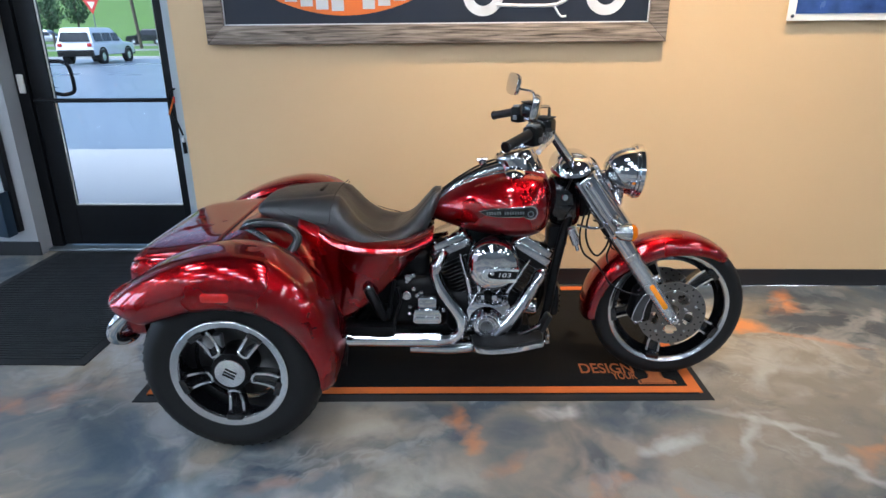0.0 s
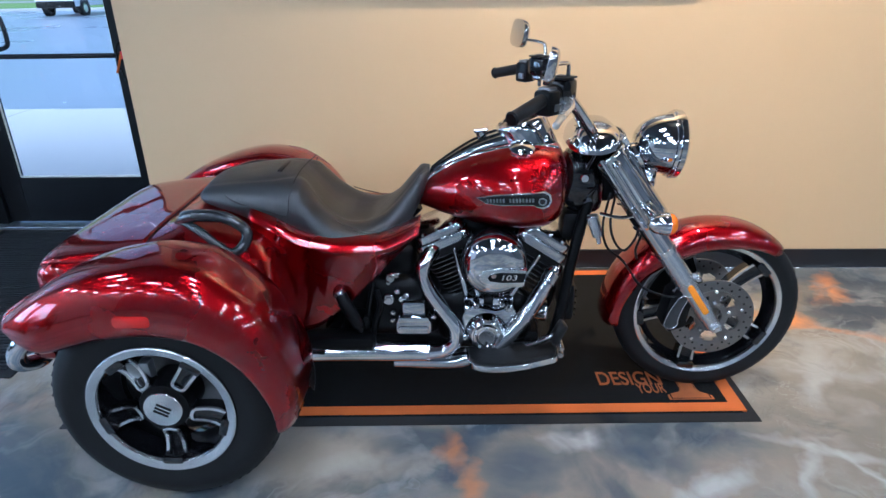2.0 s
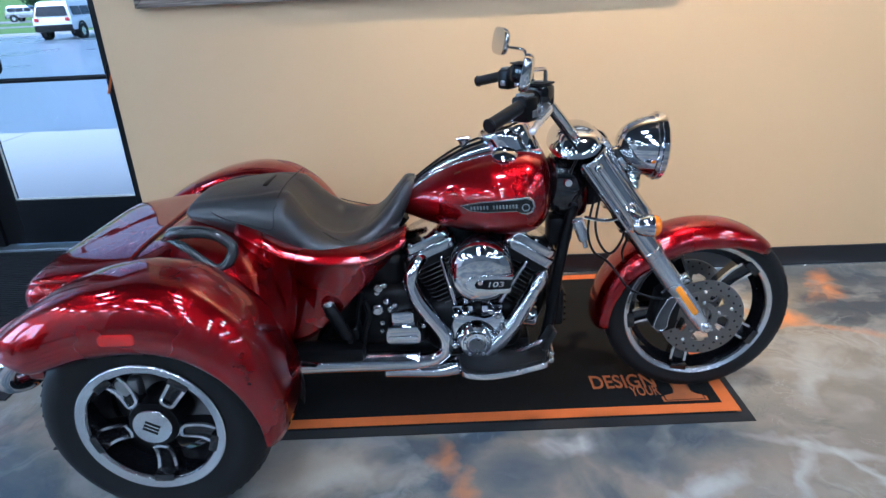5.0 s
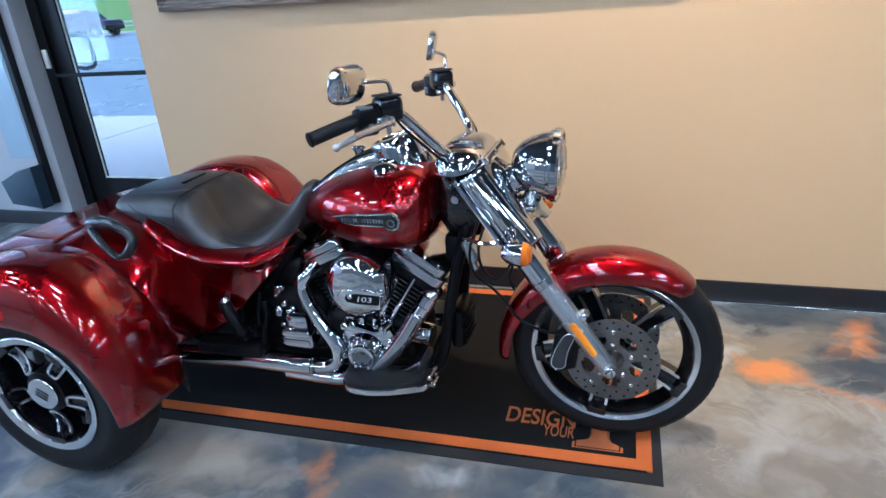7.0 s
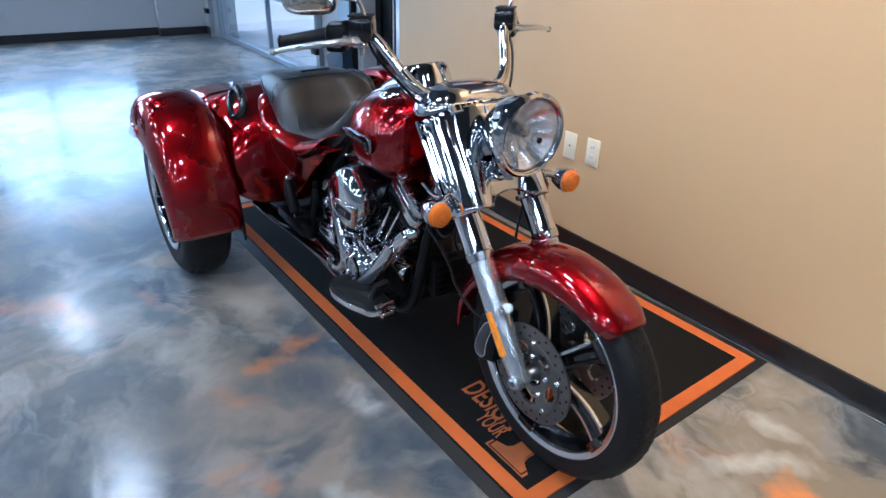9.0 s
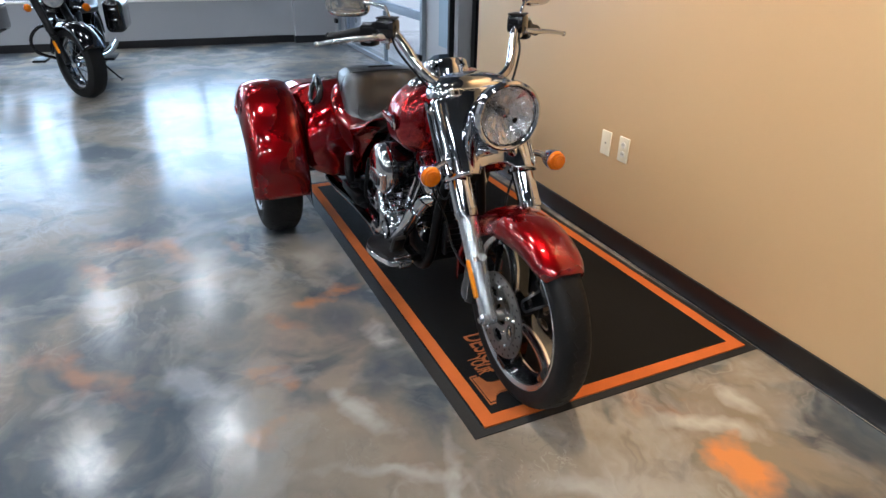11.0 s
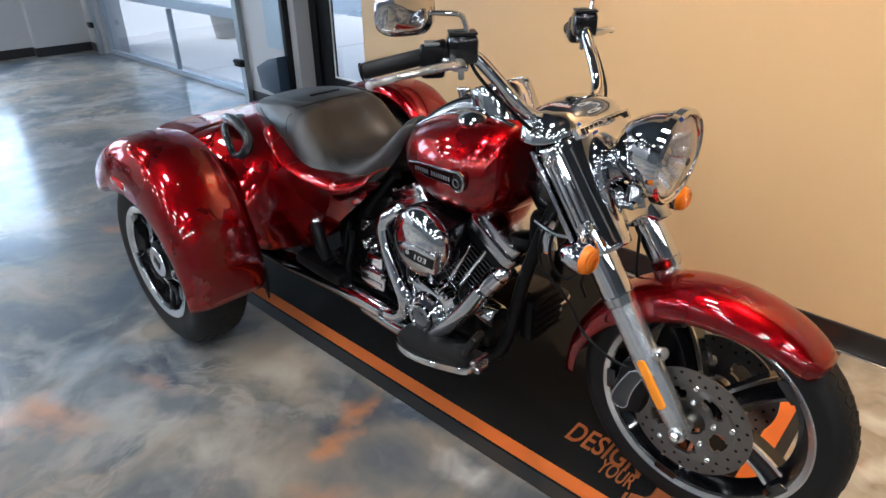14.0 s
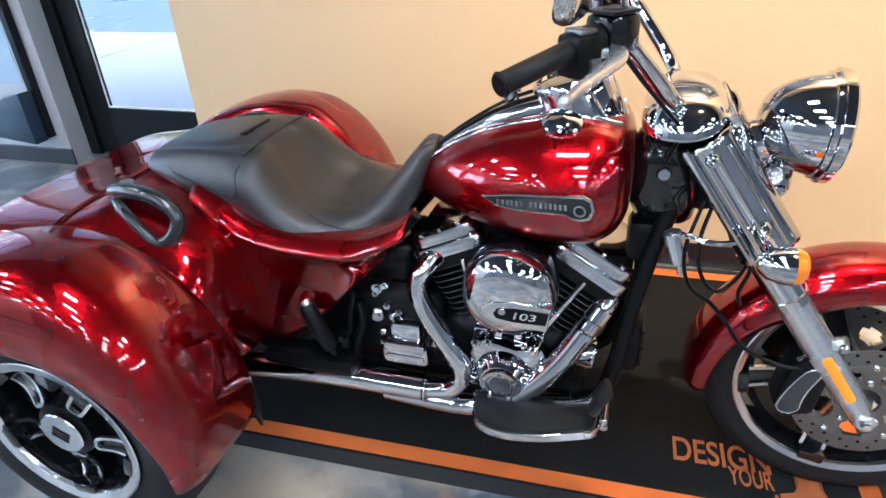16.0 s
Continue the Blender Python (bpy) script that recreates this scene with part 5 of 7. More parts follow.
# fork
FT, FB = Vector((0.552, 0, 0.93)), Vector((0.990, 0, 0.300))
fd = (FB - FT).normalized()
fn = Vector((-fd.z, 0, fd.x))          # forward of the fork line
if fn.x < 0:
    fn = -fn
along = lambda z: FT + fd * ((FT.z - z) / -fd.z)
for s in (-1, 1):
    Y = Vector((0, s * 0.118, 0))
    bm = B()
    cyl(bm, along(0.90) + Y, along(0.60) + Y, 0.037, seg=32)
    cov = T("fork_cover", bm, CHROME)
    bm = B()
    cyl(bm, along(0.604) + Y, along(0.582) + Y, 0.039, 0.037, seg=32)
    T("cover_ring", bm, CHROME2, cov)
    bm = B()
    cyl(bm, along(0.585) + Y, along(0.47) + Y, 0.032, 0.033, seg=28)
    cyl(bm, along(0.475) + Y, along(0.36) + Y, 0.033, 0.029, seg=28)
    cyl(bm, along(0.365) + Y, along(0.305) + Y, 0.029, 0.024, seg=28)
    sl_ = T("fork_slider", bm, ALU, trike, "silver painted fork slider")
    bm = B()
    cyl(bm, FC + Vector((-0.006, s * 0.100, -0.01)), FC + Vector((-0.006, s * 0.147, -0.01)), 0.020, seg=24)
    T("axle_clamp", bm, ALU, sl_)
    bm = B()
    cyl(bm, along(0.47) + Y + fn * 0.02 - Y * 0.1, along(0.47) + Y + fn * 0.050, 0.015, seg=16)
    T("fender_lug", bm, ALU, sl_)
    bm = B()
    cyl(bm, along(0.46) + Y - fn * 0.02, along(0.46) + Y - fn * 0.050 + Vector((0, s * 0.004, 0)), 0.014, seg=16)
    T("caliper_lug", bm, ALU, sl_)
    bm = B()
    cyl(bm, FC + Vector((-0.006, s * 0.146, -0.01)), FC + Vector((-0.006, s * 0.158, -0.01)), 0.012, seg=6)
    T("axle_nut", bm, CHROME, sl_)
    bm = B()
    p = along(0.47) + fn * 0.040 + Vector((0, s * 0.118, 0))
    cyl(bm, p + Vector((0, s * 0.010, 0)), p + Vector((0, s * 0.022, 0)), 0.010, seg=12)
    T("lug_bolt", bm, CHROME, sl_)
    # reflector
    bm = B()
    q0, q1 = along(0.475), along(0.370)
    mid = (q0 + q1) / 2 + Vector((0, s * 0.150, 0)) + fn * 0.004
    mm = Matrix.Translation(mid) @ Matrix((( fn.x, 0, -fd.x, 0), (0, s, 0, 0), (fn.z, 0, -fd.z, 0), (0, 0, 0, 1))) @ Matrix(((1, 0, 0, 0), (0, 0, 1, 0), (0, 1, 0, 0), (0, 0, 0, 1)))
    slab(bm, rounded(0.021, 0.125, 0.009), mm @ pose(0, 0, -0.004), 0.008, 0.002)
    T("reflector", bm, REFLECT, sl_, "orange side reflector")

# nacelle: chrome shell over both fork covers, arched between them, with a domed top
bm = B()
rings = []
for v in np.linspace(0, 1, 26):
    sec = []
    for t in [math.sin(q * math.pi / 2) for q in np.linspace(-1, 1, 61)]:
        a = abs(t)
        zb = 0.686 + 0.026 * max(0.0, 1 - (a / 0.40) ** 2) ** 0.6 if a < 0.40 else 0.686
        z = 0.908 + (zb - 0.908) * v
        c = along(z)
        hollow = 0.045 * max(0.0, v - 0.25) ** 1.2 * math.exp(-(a / 0.42) ** 4) - 0.014 * v * math.exp(-((a - 0.72) / 0.2) ** 2)
        f = 0.016 + (0.062 + 0.014 * (1 - v) ** 1.5) * max(0.0, 1 - a ** 2.1) ** 0.62 - hollow
        sec.append(c + fn * f + Vector((0, t * 0.162, 0)))
    sec = [sec[0] - fn * 0.036, sec[0] - fn * 0.002] + sec + [sec[-1] - fn * 0.002, sec[-1] - fn * 0.036]
    rings.append(sec)
skin(bm, rings, closed=False, caps=False)
nac = solid(T("fork_nacelle", bm, CHROME), 0.005)
# domed top that closes the shell
bm = B()
rings = []
for k in np.linspace(0, 1, 14):
    h = math.sin(k * math.pi / 2)
    sc_ = math.cos(k * math.pi / 2) ** 0.7 if k < 1 else 0.02
    ring = []
    for i in range(56):
        a = 2 * math.pi * i / 56
        y = 0.158 * power(math.sin(a), 0.6) * sc_
        x = 0.545 + 0.080 * power(math.cos(a), 0.75) * sc_
        ring.append(Vector((x, y, 0.918 + (0.024 if math.cos(a) > 0 else 0.0) * abs(math.cos(a)) * (1 - h) + 0.078 * h)))
    rings.append(ring)
skin(bm, rings)
T("nacelle_top", bm, CHROME, nac)
for s in (-1, 1):
    for off, rad, z0, z1 in ((-0.020, 0.007, 0.700, 0.915), (0.004, 0.004, 0.704, 0.880), (0.022, 0.004, 0.704, 0.875)):
        bm = B()
        tube(bm, [along(z) + fn * off + Vector((0, s * 0.163, 0)) for z in np.linspace(z0, z1, 4)], rad, 8, 3)
        T("nacelle_rib", bm, CHROME, nac)
    for q, rad in ((0.90, 0.0045), (0.80, 0.003)):
        bm = B()
        tube(bm, [along(0.890 - 0.19 * v) + fn * (0.0165 + (0.062 + 0.014 * (1 - v) ** 1.5) * (1 - q ** 2.1) ** 0.62 + 0.014 * v * math.exp(-((q - 0.72) / 0.2) ** 2)) + Vector((0, s * q * 0.162, 0)) for v in np.linspace(0, 1, 7)], rad, 8, 3)
        T("nacelle_rib", bm, CHROME, nac)
    bm = B()
    p = along(0.882) + fn * 0.012 + Vector((0, s * 0.160, 0))
    cyl(bm, p, p + Vector((0, s * 0.012, 0)), 0.014, 0.012, seg=20)
    cyl(bm, p + Vector((0, s * 0.011, 0)), p + Vector((0, s * 0.022, 0)), 0.008, 0.003, seg=16)
    T("nacelle_bolt", bm, CHROME, nac)
    bm = B()
    p = along(0.700) + fn * 0.0 + Vector((0, s * 0.118, 0))
    lathe(bm, [(0.0, 0.036), (0.0, 0.047), (0.010, 0.047), (0.014, 0.040), (0.014, 0.036)], p, fd, 36, True)
    T("cover_collar", bm, CHROME, nac)
# name strip: plain dark bars on pale metal
bm = B()
MS = Matrix.Translation((0.630, 0, 0.9505)) @ Matrix(((0, -0.60, 0.80, 0), (1, 0, 0, 0), (0, 0.80, 0.60, 0), (0, 0, 0, 1)))
box(bm, (-0.115, -0.013, -0.012), (0.115, 0.013, 0.004), 0.003, m=MS)
T("name_strip", bm, MACH, nac)
for i in range(11):
    if i == 5:
        continue
    x = -0.095 + i * 0.019
    bm = B()
    box(bm, (x - 0.0065, -0.0075, 0.003), (x + 0.0065, 0.0075, 0.0052), m=MS)
    T("strip_bar", bm, SATIN, nac, smooth=False)

# headlight
HC = Vector((0.812, 0, 0.910))
ha = Vector((1, 0, -0.05)).normalized()
bm = B()
lathe(bm, [(-0.132, 0.0), (-0.131, 0.022), (-0.126, 0.040), (-0.116, 0.056), (-0.100, 0.070), (-0.078, 0.082), (-0.050, 0.092), (-0.024, 0.097), (-0.022, 0.102), (-0.006, 0.105), (0.004, 0.103), (0.008, 0.097), (0.004, 0.092), (-0.004, 0.090), (-0.03, 0.084)], HC, ha, 64)
hl = T("headlight", bm, CHROME, trike, "chrome bullet headlight")
# faceted reflector: steps in angle break its mirror into flutes
bm = B()
rings = []
for r_, d_ in ((0.004, -0.062), (0.030, -0.058), (0.0301, -0.052), (0.055, -0.042), (0.0551, -0.036), (0.074, -0.020), (0.088, -0.006)):
    ring = []
    for i in range(48):
        a = 2 * math.pi * i / 48
        q = (0.004 if (i // 2) % 2 else -0.004) * (1 if r_ < 0.08 else 0)
        ring.append(HC + ha * (d_ + q) + Vector((0, math.cos(a) * r_, math.sin(a) * r_)))
    rings.append(ring)
skin(bm, rings, caps=False)
T("reflector_bowl", bm, MACH, hl, smooth=False)
bm = B()
lathe(bm, [(0.026, 0.0), (0.022, 0.05), (0.005, 0.090), (0.002, 0.089), (0.019, 0.05), (0.023, 0.0)], HC, ha, 48, True)
ln = T("lens", bm, LENS, hl)
ln.visible_shadow = False
bm = B()
lathe(bm, [(-0.06, 0.0), (-0.06, 0.016), (-0.020, 0.015), (-0.012, 0.0)], HC + Vector((0, 0, 0.004)), ha, 20)
T("bulb_cap", bm, CHROME2, hl)
bm = B()
lathe(bm, [(0.002, 0.0), (0.002, 0.0085), (0.0042, 0.0085), (0.0042, 0.0)], HC + Vector((0.022, 0.008, -0.006)), ha, 20)
T("lens_mark", bm, SATIN, hl)
bm = B()
lathe(bm, [(-0.004, 0.094), (0.010, 0.097), (0.012, 0.101), (0.006, 0.108), (-0.010, 0.109), (-0.012, 0.104)], HC, ha, 64, True)
T("trim_ring", bm, CHROME, hl)
bm = B()
tube(bm, [HC + Vector((-0.095, 0, -0.030)), HC + Vector((-0.14, 0, -0.040)), HC + Vector((-0.20, 0, -0.035))], [0.046, 0.046, 0.044], 28, 5)
cyl(bm, HC + Vector((-0.07, 0, -0.080)), HC + Vector((-0.08, 0, -0.125)), 0.026, 0.036, seg=24)
box(bm, (0.66, -0.045, 0.775), (0.755, 0.045, 0.797), 0.010)
T("headlight_mount", bm, CHROME, hl)

# turn signals on arms
for s in (-1, 1):
    bm = B()
    tube(bm, [(0.70, s * 0.15, 0.752), (0.712, s * 0.19, 0.742), (0.722, s * 0.218, 0.727)], 0.011, 10, 5)
    cyl(bm, (0.695, s * 0.135, 0.755), (0.70, s * 0.165, 0.755), 0.024, 0.018)
    sig = T("turn_signal", bm, CHROME, trike, "chrome turn signal with amber lens")
    bm = B()
    c = Vector((0.740, s * 0.229, 0.725))
    lathe(bm, [(-0.052, 0.0), (-0.050, 0.014), (-0.035, 0.027), (-0.010, 0.034), (0.008, 0.035), (0.010, 0.031)], c, Vector((1, 0, 0)), 32)
    T("signal_body", bm, CHROME, sig)
    bm = B()
    lathe(bm, [(0.0, 0.032), (0.014, 0.033), (0.024, 0.029), (0.029, 0.018), (0.030, 0.0)], c, Vector((1, 0, 0)), 32)
    T("signal_lens", bm, AMBER, sig)
    for r in (0.012, 0.022):
        bm = B()
        lathe(bm, [(0.026, r - 0.002), (0.0325 - r * 0.12, r), (0.026, r + 0.002)], c, Vector((1, 0, 0)), 28)
        T("lens_ring", bm, AMBER, sig)
    # bracket struts under the right and left signal
    bm = B()
    tube(bm, [(0.70, s * 0.148, 0.735), (0.63, s * 0.16, 0.72), (0.56, s * 0.15, 0.73)], 0.006, 8, 5)
    T("signal_bracket", bm, CHROME, sig)

# handlebar
bar = [(0.520, 0.0, 0.965), (0.522, 0.07, 0.962), (0.526, 0.125, 0.972), (0.505, 0.165, 1.005), (0.455, 0.200, 1.070), (0.425, 0.222, 1.105), (0.395, 0.250, 1.118), (0.352, 0.300, 1.112), (0.262, 0.402, 1.082)]
full = [(x, -y, z) for x, y, z in bar[::-1]] + bar[1:]
bm = B()
tube(bm, full, 0.0150, 14, 8)
hb = T("handlebar", bm, CHROME)
for s in (-1, 1):
    bm = B()
    box(bm, (0.498, s * 0.055 - 0.022, 0.94), (0.546, s * 0.055 + 0.022, 0.985), 0.012)
    T("bar_clamp", bm, CHROME, hb)
for s in (-1, 1):
    M = lambda x, y, z: Vector((x, s * y, z))
    g0, g1 = M(0.356, 0.296, 1.113), M(0.258, 0.406, 1.081)
    bm = B()
    cyl(bm, g0, g1, 0.0180, seg=24)
    grip = T("grip", bm, PLASTIC, hb, "black rubber grip")
    gd_ = (g1 - g0).normalized()
    bm = B()
    cyl(bm, g1, g1 + gd_ * 0.006, 0.0205, 0.018, seg=24)
    T("grip_end", bm, SATIN, grip)
    # switch housing in two halves round the bar
    yaw_ = math.atan2(gd_.y, gd_.x)
    bm = B()
    A = Matrix.Translation(M(0.350, 0.302, 1.110)) @ Matrix.Rotation(yaw_, 4, "Z")
    cyl(bm, g0 + gd_ * 0.016, g0 - gd_ * 0.040, 0.026, seg=24)
    box(bm, (-0.040, -0.028, -0.044), (0.014, 0.028, 0.024), 0.010, m=A)
    T("switch_housing", bm, SATIN, hb)
    bm = B()
    box(bm, (-0.030, -0.020, 0.023), (0.004, 0.020, 0.031), 0.003, m=A)
    T("switch_plate", bm, GREY, hb)
    for yb in (-0.034, 0.026):
        bm = B()
        box(bm, (-0.028, yb, -0.030), (-0.008, yb + 0.008, -0.012), 0.002, m=A)
        T("switch_button", bm, GREY, hb)
    # brake or clutch reservoir
    bm = B()
    A2 = Matrix.Translation(M(0.402, 0.245, 1.124)) @ Matrix.Rotation(yaw_, 4, "Z")
    box(bm, (-0.036, -0.032, -0.030), (0.032, 0.032, 0.032), 0.013, m=A2)
    mc = T("master_cylinder", bm, BLACK, hb)
    bm = B()
    box(bm, (-0.033, -0.029, 0.0315), (0.029, 0.029, 0.0375), 0.0025, m=A2)
    cyl(bm, A2 @ Vector((-0.002, 0, 0.037)), A2 @ Vector((-0.002, 0, 0.0395)), 0.020, 0.018, seg=24)
    T("reservoir_lid", bm, PLASTIC, mc)
    bm = B()
    box(bm, (-0.016, -0.018, -0.046), (0.022, 0.018, -0.030), 0.006, m=A2)
    cyl(bm, A2 @ Vector((0.0, 0.0, -0.040)), A2 @ Vector((0.0, 0.0, -0.066)), 0.007, seg=12)
    T("lever_clamp", bm, CHROME2, mc)
    # lever: broad silver blade in front of the grip, ball at its tip
    bm = B()
    lp = smooth_path([M(0.408, 0.246, 1.100), M(0.418, 0.282, 1.100), M(0.414, 0.325, 1.098), M(0.398, 0.375, 1.094), M(0.376, 0.430, 1.086), M(0.362, 0.466, 1.079)], 6)
    rings = []
    for i, p in enumerate(lp):
        k = i / (len(lp) - 1)
        tg = (lp[min(i + 1, len(lp) - 1)] - lp[max(i - 1, 0)]).normalized()
        nv = Vector((0, 0, 1)).cross(tg).normalized()
        uv = tg.cross(nv)
        wv, hv = (0.013 + 0.005 * math.sin(k * 3.1)) * (1 - 0.5 * k), 0.0115 * (1 - 0.45 * k)
        rings.append([p + nv * wv * power(math.cos(a), 0.8) + uv * hv * power(math.sin(a), 0.8) for a in [2 * math.pi * j / 14 for j in range(14)]])
    skin(bm, rings)
    lv = T("lever", bm, ALU, hb, "silver hand lever")
    bm = B()
    bmesh.ops.create_icosphere(bm, subdivisions=2, radius=0.0095, matrix=Matrix.Translation(M(0.359, 0.472, 1.078)))
    T("lever_ball", bm, ALU, lv)
    bm = B()
    cyl(bm, M(0.408, 0.250, 1.088), M(0.408, 0.250, 1.113), 0.015, seg=18)
    box(bm, (-0.030, -0.014, -0.010), (0.030, 0.014, 0.008), 0.005, m=Matrix.Translation(M(0.396, 0.270, 1.103)) @ Matrix.Rotation(yaw_, 4, "Z"))
    T("lever_perch", bm, ALU, hb, "silver lever bracket")
    # mirror: rounded rectangle shell on a short chrome stalk
    mx = M(0.345, 0.362, 1.222) if s > 0 else M(0.360, 0.362, 1.203)
    bm = B()
    tube(bm, [M(0.418, 0.243, 1.150), M(0.418, 0.250, 1.178), M(0.414, 0.262, 1.196), M(0.396, 0.290, 1.201), M(0.362, 0.335, 1.204)], [0.007, 0.006, 0.0055, 0.0055, 0.0055], 10, 6)
    stalk = T("mirror_stalk", bm, CHROME, hb)
    turnm = Matrix.Translation(mx) @ Matrix.Rotation(radians(14 if s > 0 else -9), 4, "Z") @ Matrix.Rotation(radians(12), 4, "Y")

    def mirror_ring(h, k):
        return [turnm @ Vector((h, 0.072 * k * power(math.cos(a), 0.62), 0.047 * k * power(math.sin(a), 0.62) + 0.005 * math.cos(a) * s)) for a in [2 * math.pi * i / 40 for i in range(40)]]

    bm = B()
    skin(bm, [mirror_ring(h, k) for h, k in ((0.0125, 0.05), (0.012, 0.45), (0.010, 0.75), (0.005, 0.92), (-0.004, 1.0), (-0.012, 1.0), (-0.015, 0.985))])
    T("mirror_shell", bm, CHROME, stalk)
    bm = B()
    skin(bm, [mirror_ring(h, k) for h, k in ((-0.0155, 0.95), (-0.0165, 0.5), (-0.0167, 0.02))])
    T("mirror_glass", bm, CHROME, stalk)

# cables
CABLES = [
    [(0.412, -0.235, 1.105), (0.445, -0.225, 1.06), (0.50, -0.175, 0.985), (0.535, -0.135, 0.93), (0.52, -0.10, 0.86)],
    [(0.425, 0.232, 1.105), (0.468, 0.222, 1.05), (0.522, 0.180, 0.99), (0.545, 0.15, 0.94)],
    [(0.62, -0.09, 0.78), (0.60, -0.13, 0.70), (0.612, -0.15, 0.64), (0.65, -0.14, 0.60), (0.69, -0.12, 0.64), (0.70, -0.10, 0.70)],
    [(0.60, -0.10, 0.78), (0.575, -0.14, 0.69), (0.59, -0.155, 0.62), (0.64, -0.15, 0.575), (0.675, -0.14, 0.53), (0.72, -0.14, 0.47), (0.80, -0.14, 0.435), (0.86, -0.13, 0.43)],
    [(0.64, -0.10, 0.76), (0.665, -0.13, 0.70), (0.70, -0.135, 0.66), (0.69, -0.13, 0.60), (0.70, -0.12, 0.56)],
    [(0.71, 0.10, 0.70), (0.74, 0.05, 0.60), (0.76, 0.03, 0.52), (0.72, 0.06, 0.46)],
]
for c in CABLES:
    bm = B()
    tube(bm, c, 0.0042, 8, 8)
    T("cable", bm, SATIN)

# frame
bm = B()
tube(bm, [(0.535, 0, 0.92), (0.60, 0, 0.80), (0.625, 0, 0.74)], 0.042, 18, 4)
T("steering_head", bm, SATIN)
bm = B()
rings = []
for z, x0, x1, w in ((0.690, 0.500, 0.580, 0.030), (0.705, 0.470, 0.592, 0.048), (0.745, 0.452, 0.598, 0.062), (0.785, 0.448, 0.596, 0.074), (0.830, 0.450, 0.588, 0.078), (0.868, 0.458, 0.572, 0.072), (0.890, 0.470, 0.558, 0.055), (0.898, 0.490, 0.540, 0.030)):
    rings.append([Vector(((x0 + x1) / 2 + (x1 - x0) / 2 * power(math.cos(a), 0.65), w * power(math.sin(a), 0.65), z)) for a in [2 * math.pi * i / 28 for i in range(28)]])
skin(bm, rings)
nk = T("neck_cover", bm, BLACK)
bm = B()
box(bm, (0.462, -0.048, 0.590), (0.546, 0.048, 0.694), 0.022)
T("neck_block", bm, SATIN, nk)
for s in (-1, 1):
    bm = B()
    cyl(bm, (0.520, s * 0.070, 0.822), (0.520, s * 0.083, 0.822), 0.017, 0.014)
    T("neck_plug", bm, CHROME2, nk)
for s in (-1, 1):
    bm = B()
    tube(bm, [(0.555, s * 0.035, 0.76), (0.525, s * 0.055, 0.66), (0.49, s * 0.085, 0.50), (0.465, s * 0.10, 0.34), (0.43, s * 0.11, 0.245), (0.33, s * 0.115, 0.205), (0.0, s * 0.115, 0.20), (-0.35, s * 0.115, 0.21), (-0.55, s * 0.12, 0.30)], 0.019, 12, 6)
    T("frame_tube", bm, SATIN)
    bm = B()
    tube(bm, [(-0.02, s * 0.07, 0.68), (-0.12, s * 0.09, 0.56), (-0.22, s * 0.10, 0.42), (-0.31, s * 0.11, 0.30), (-0.36, s * 0.115, 0.23)], 0.018, 10, 5)
    T("frame_tube", bm, SATIN)
bm = B()
box(bm, (0.475, -0.075, 0.30), (0.520, 0.075, 0.44), 0.016)
oc = T("regulator", bm, SATIN)
for i in range(5):
    bm = B()
    z = 0.318 + i * 0.024
    box(bm, (0.520, -0.065, z), (0.527, 0.065, z + 0.006))
    T("regulator_fin", bm, SATIN, oc, smooth=False)

# engine
bm = B()
box(bm, (0.04, -0.13, 0.235), (0.37, 0.13, 0.44), 0.05, 4)
box(bm, (-0.30, -0.13, 0.26), (0.06, 0.12, 0.50), 0.05, 4)
box(bm, (-0.20, -0.10, 0.48), (-0.02, 0.10, 0.60), 0.03, 3)
box(bm, (-0.36, -0.11, 0.22), (0.40, 0.11, 0.28), 0.02)
box(bm, (0.10, -0.06, 0.50), (0.36, 0.10, 0.70), 0.03)
engine = T("engine_block", bm, SATIN, trike, "black engine block")


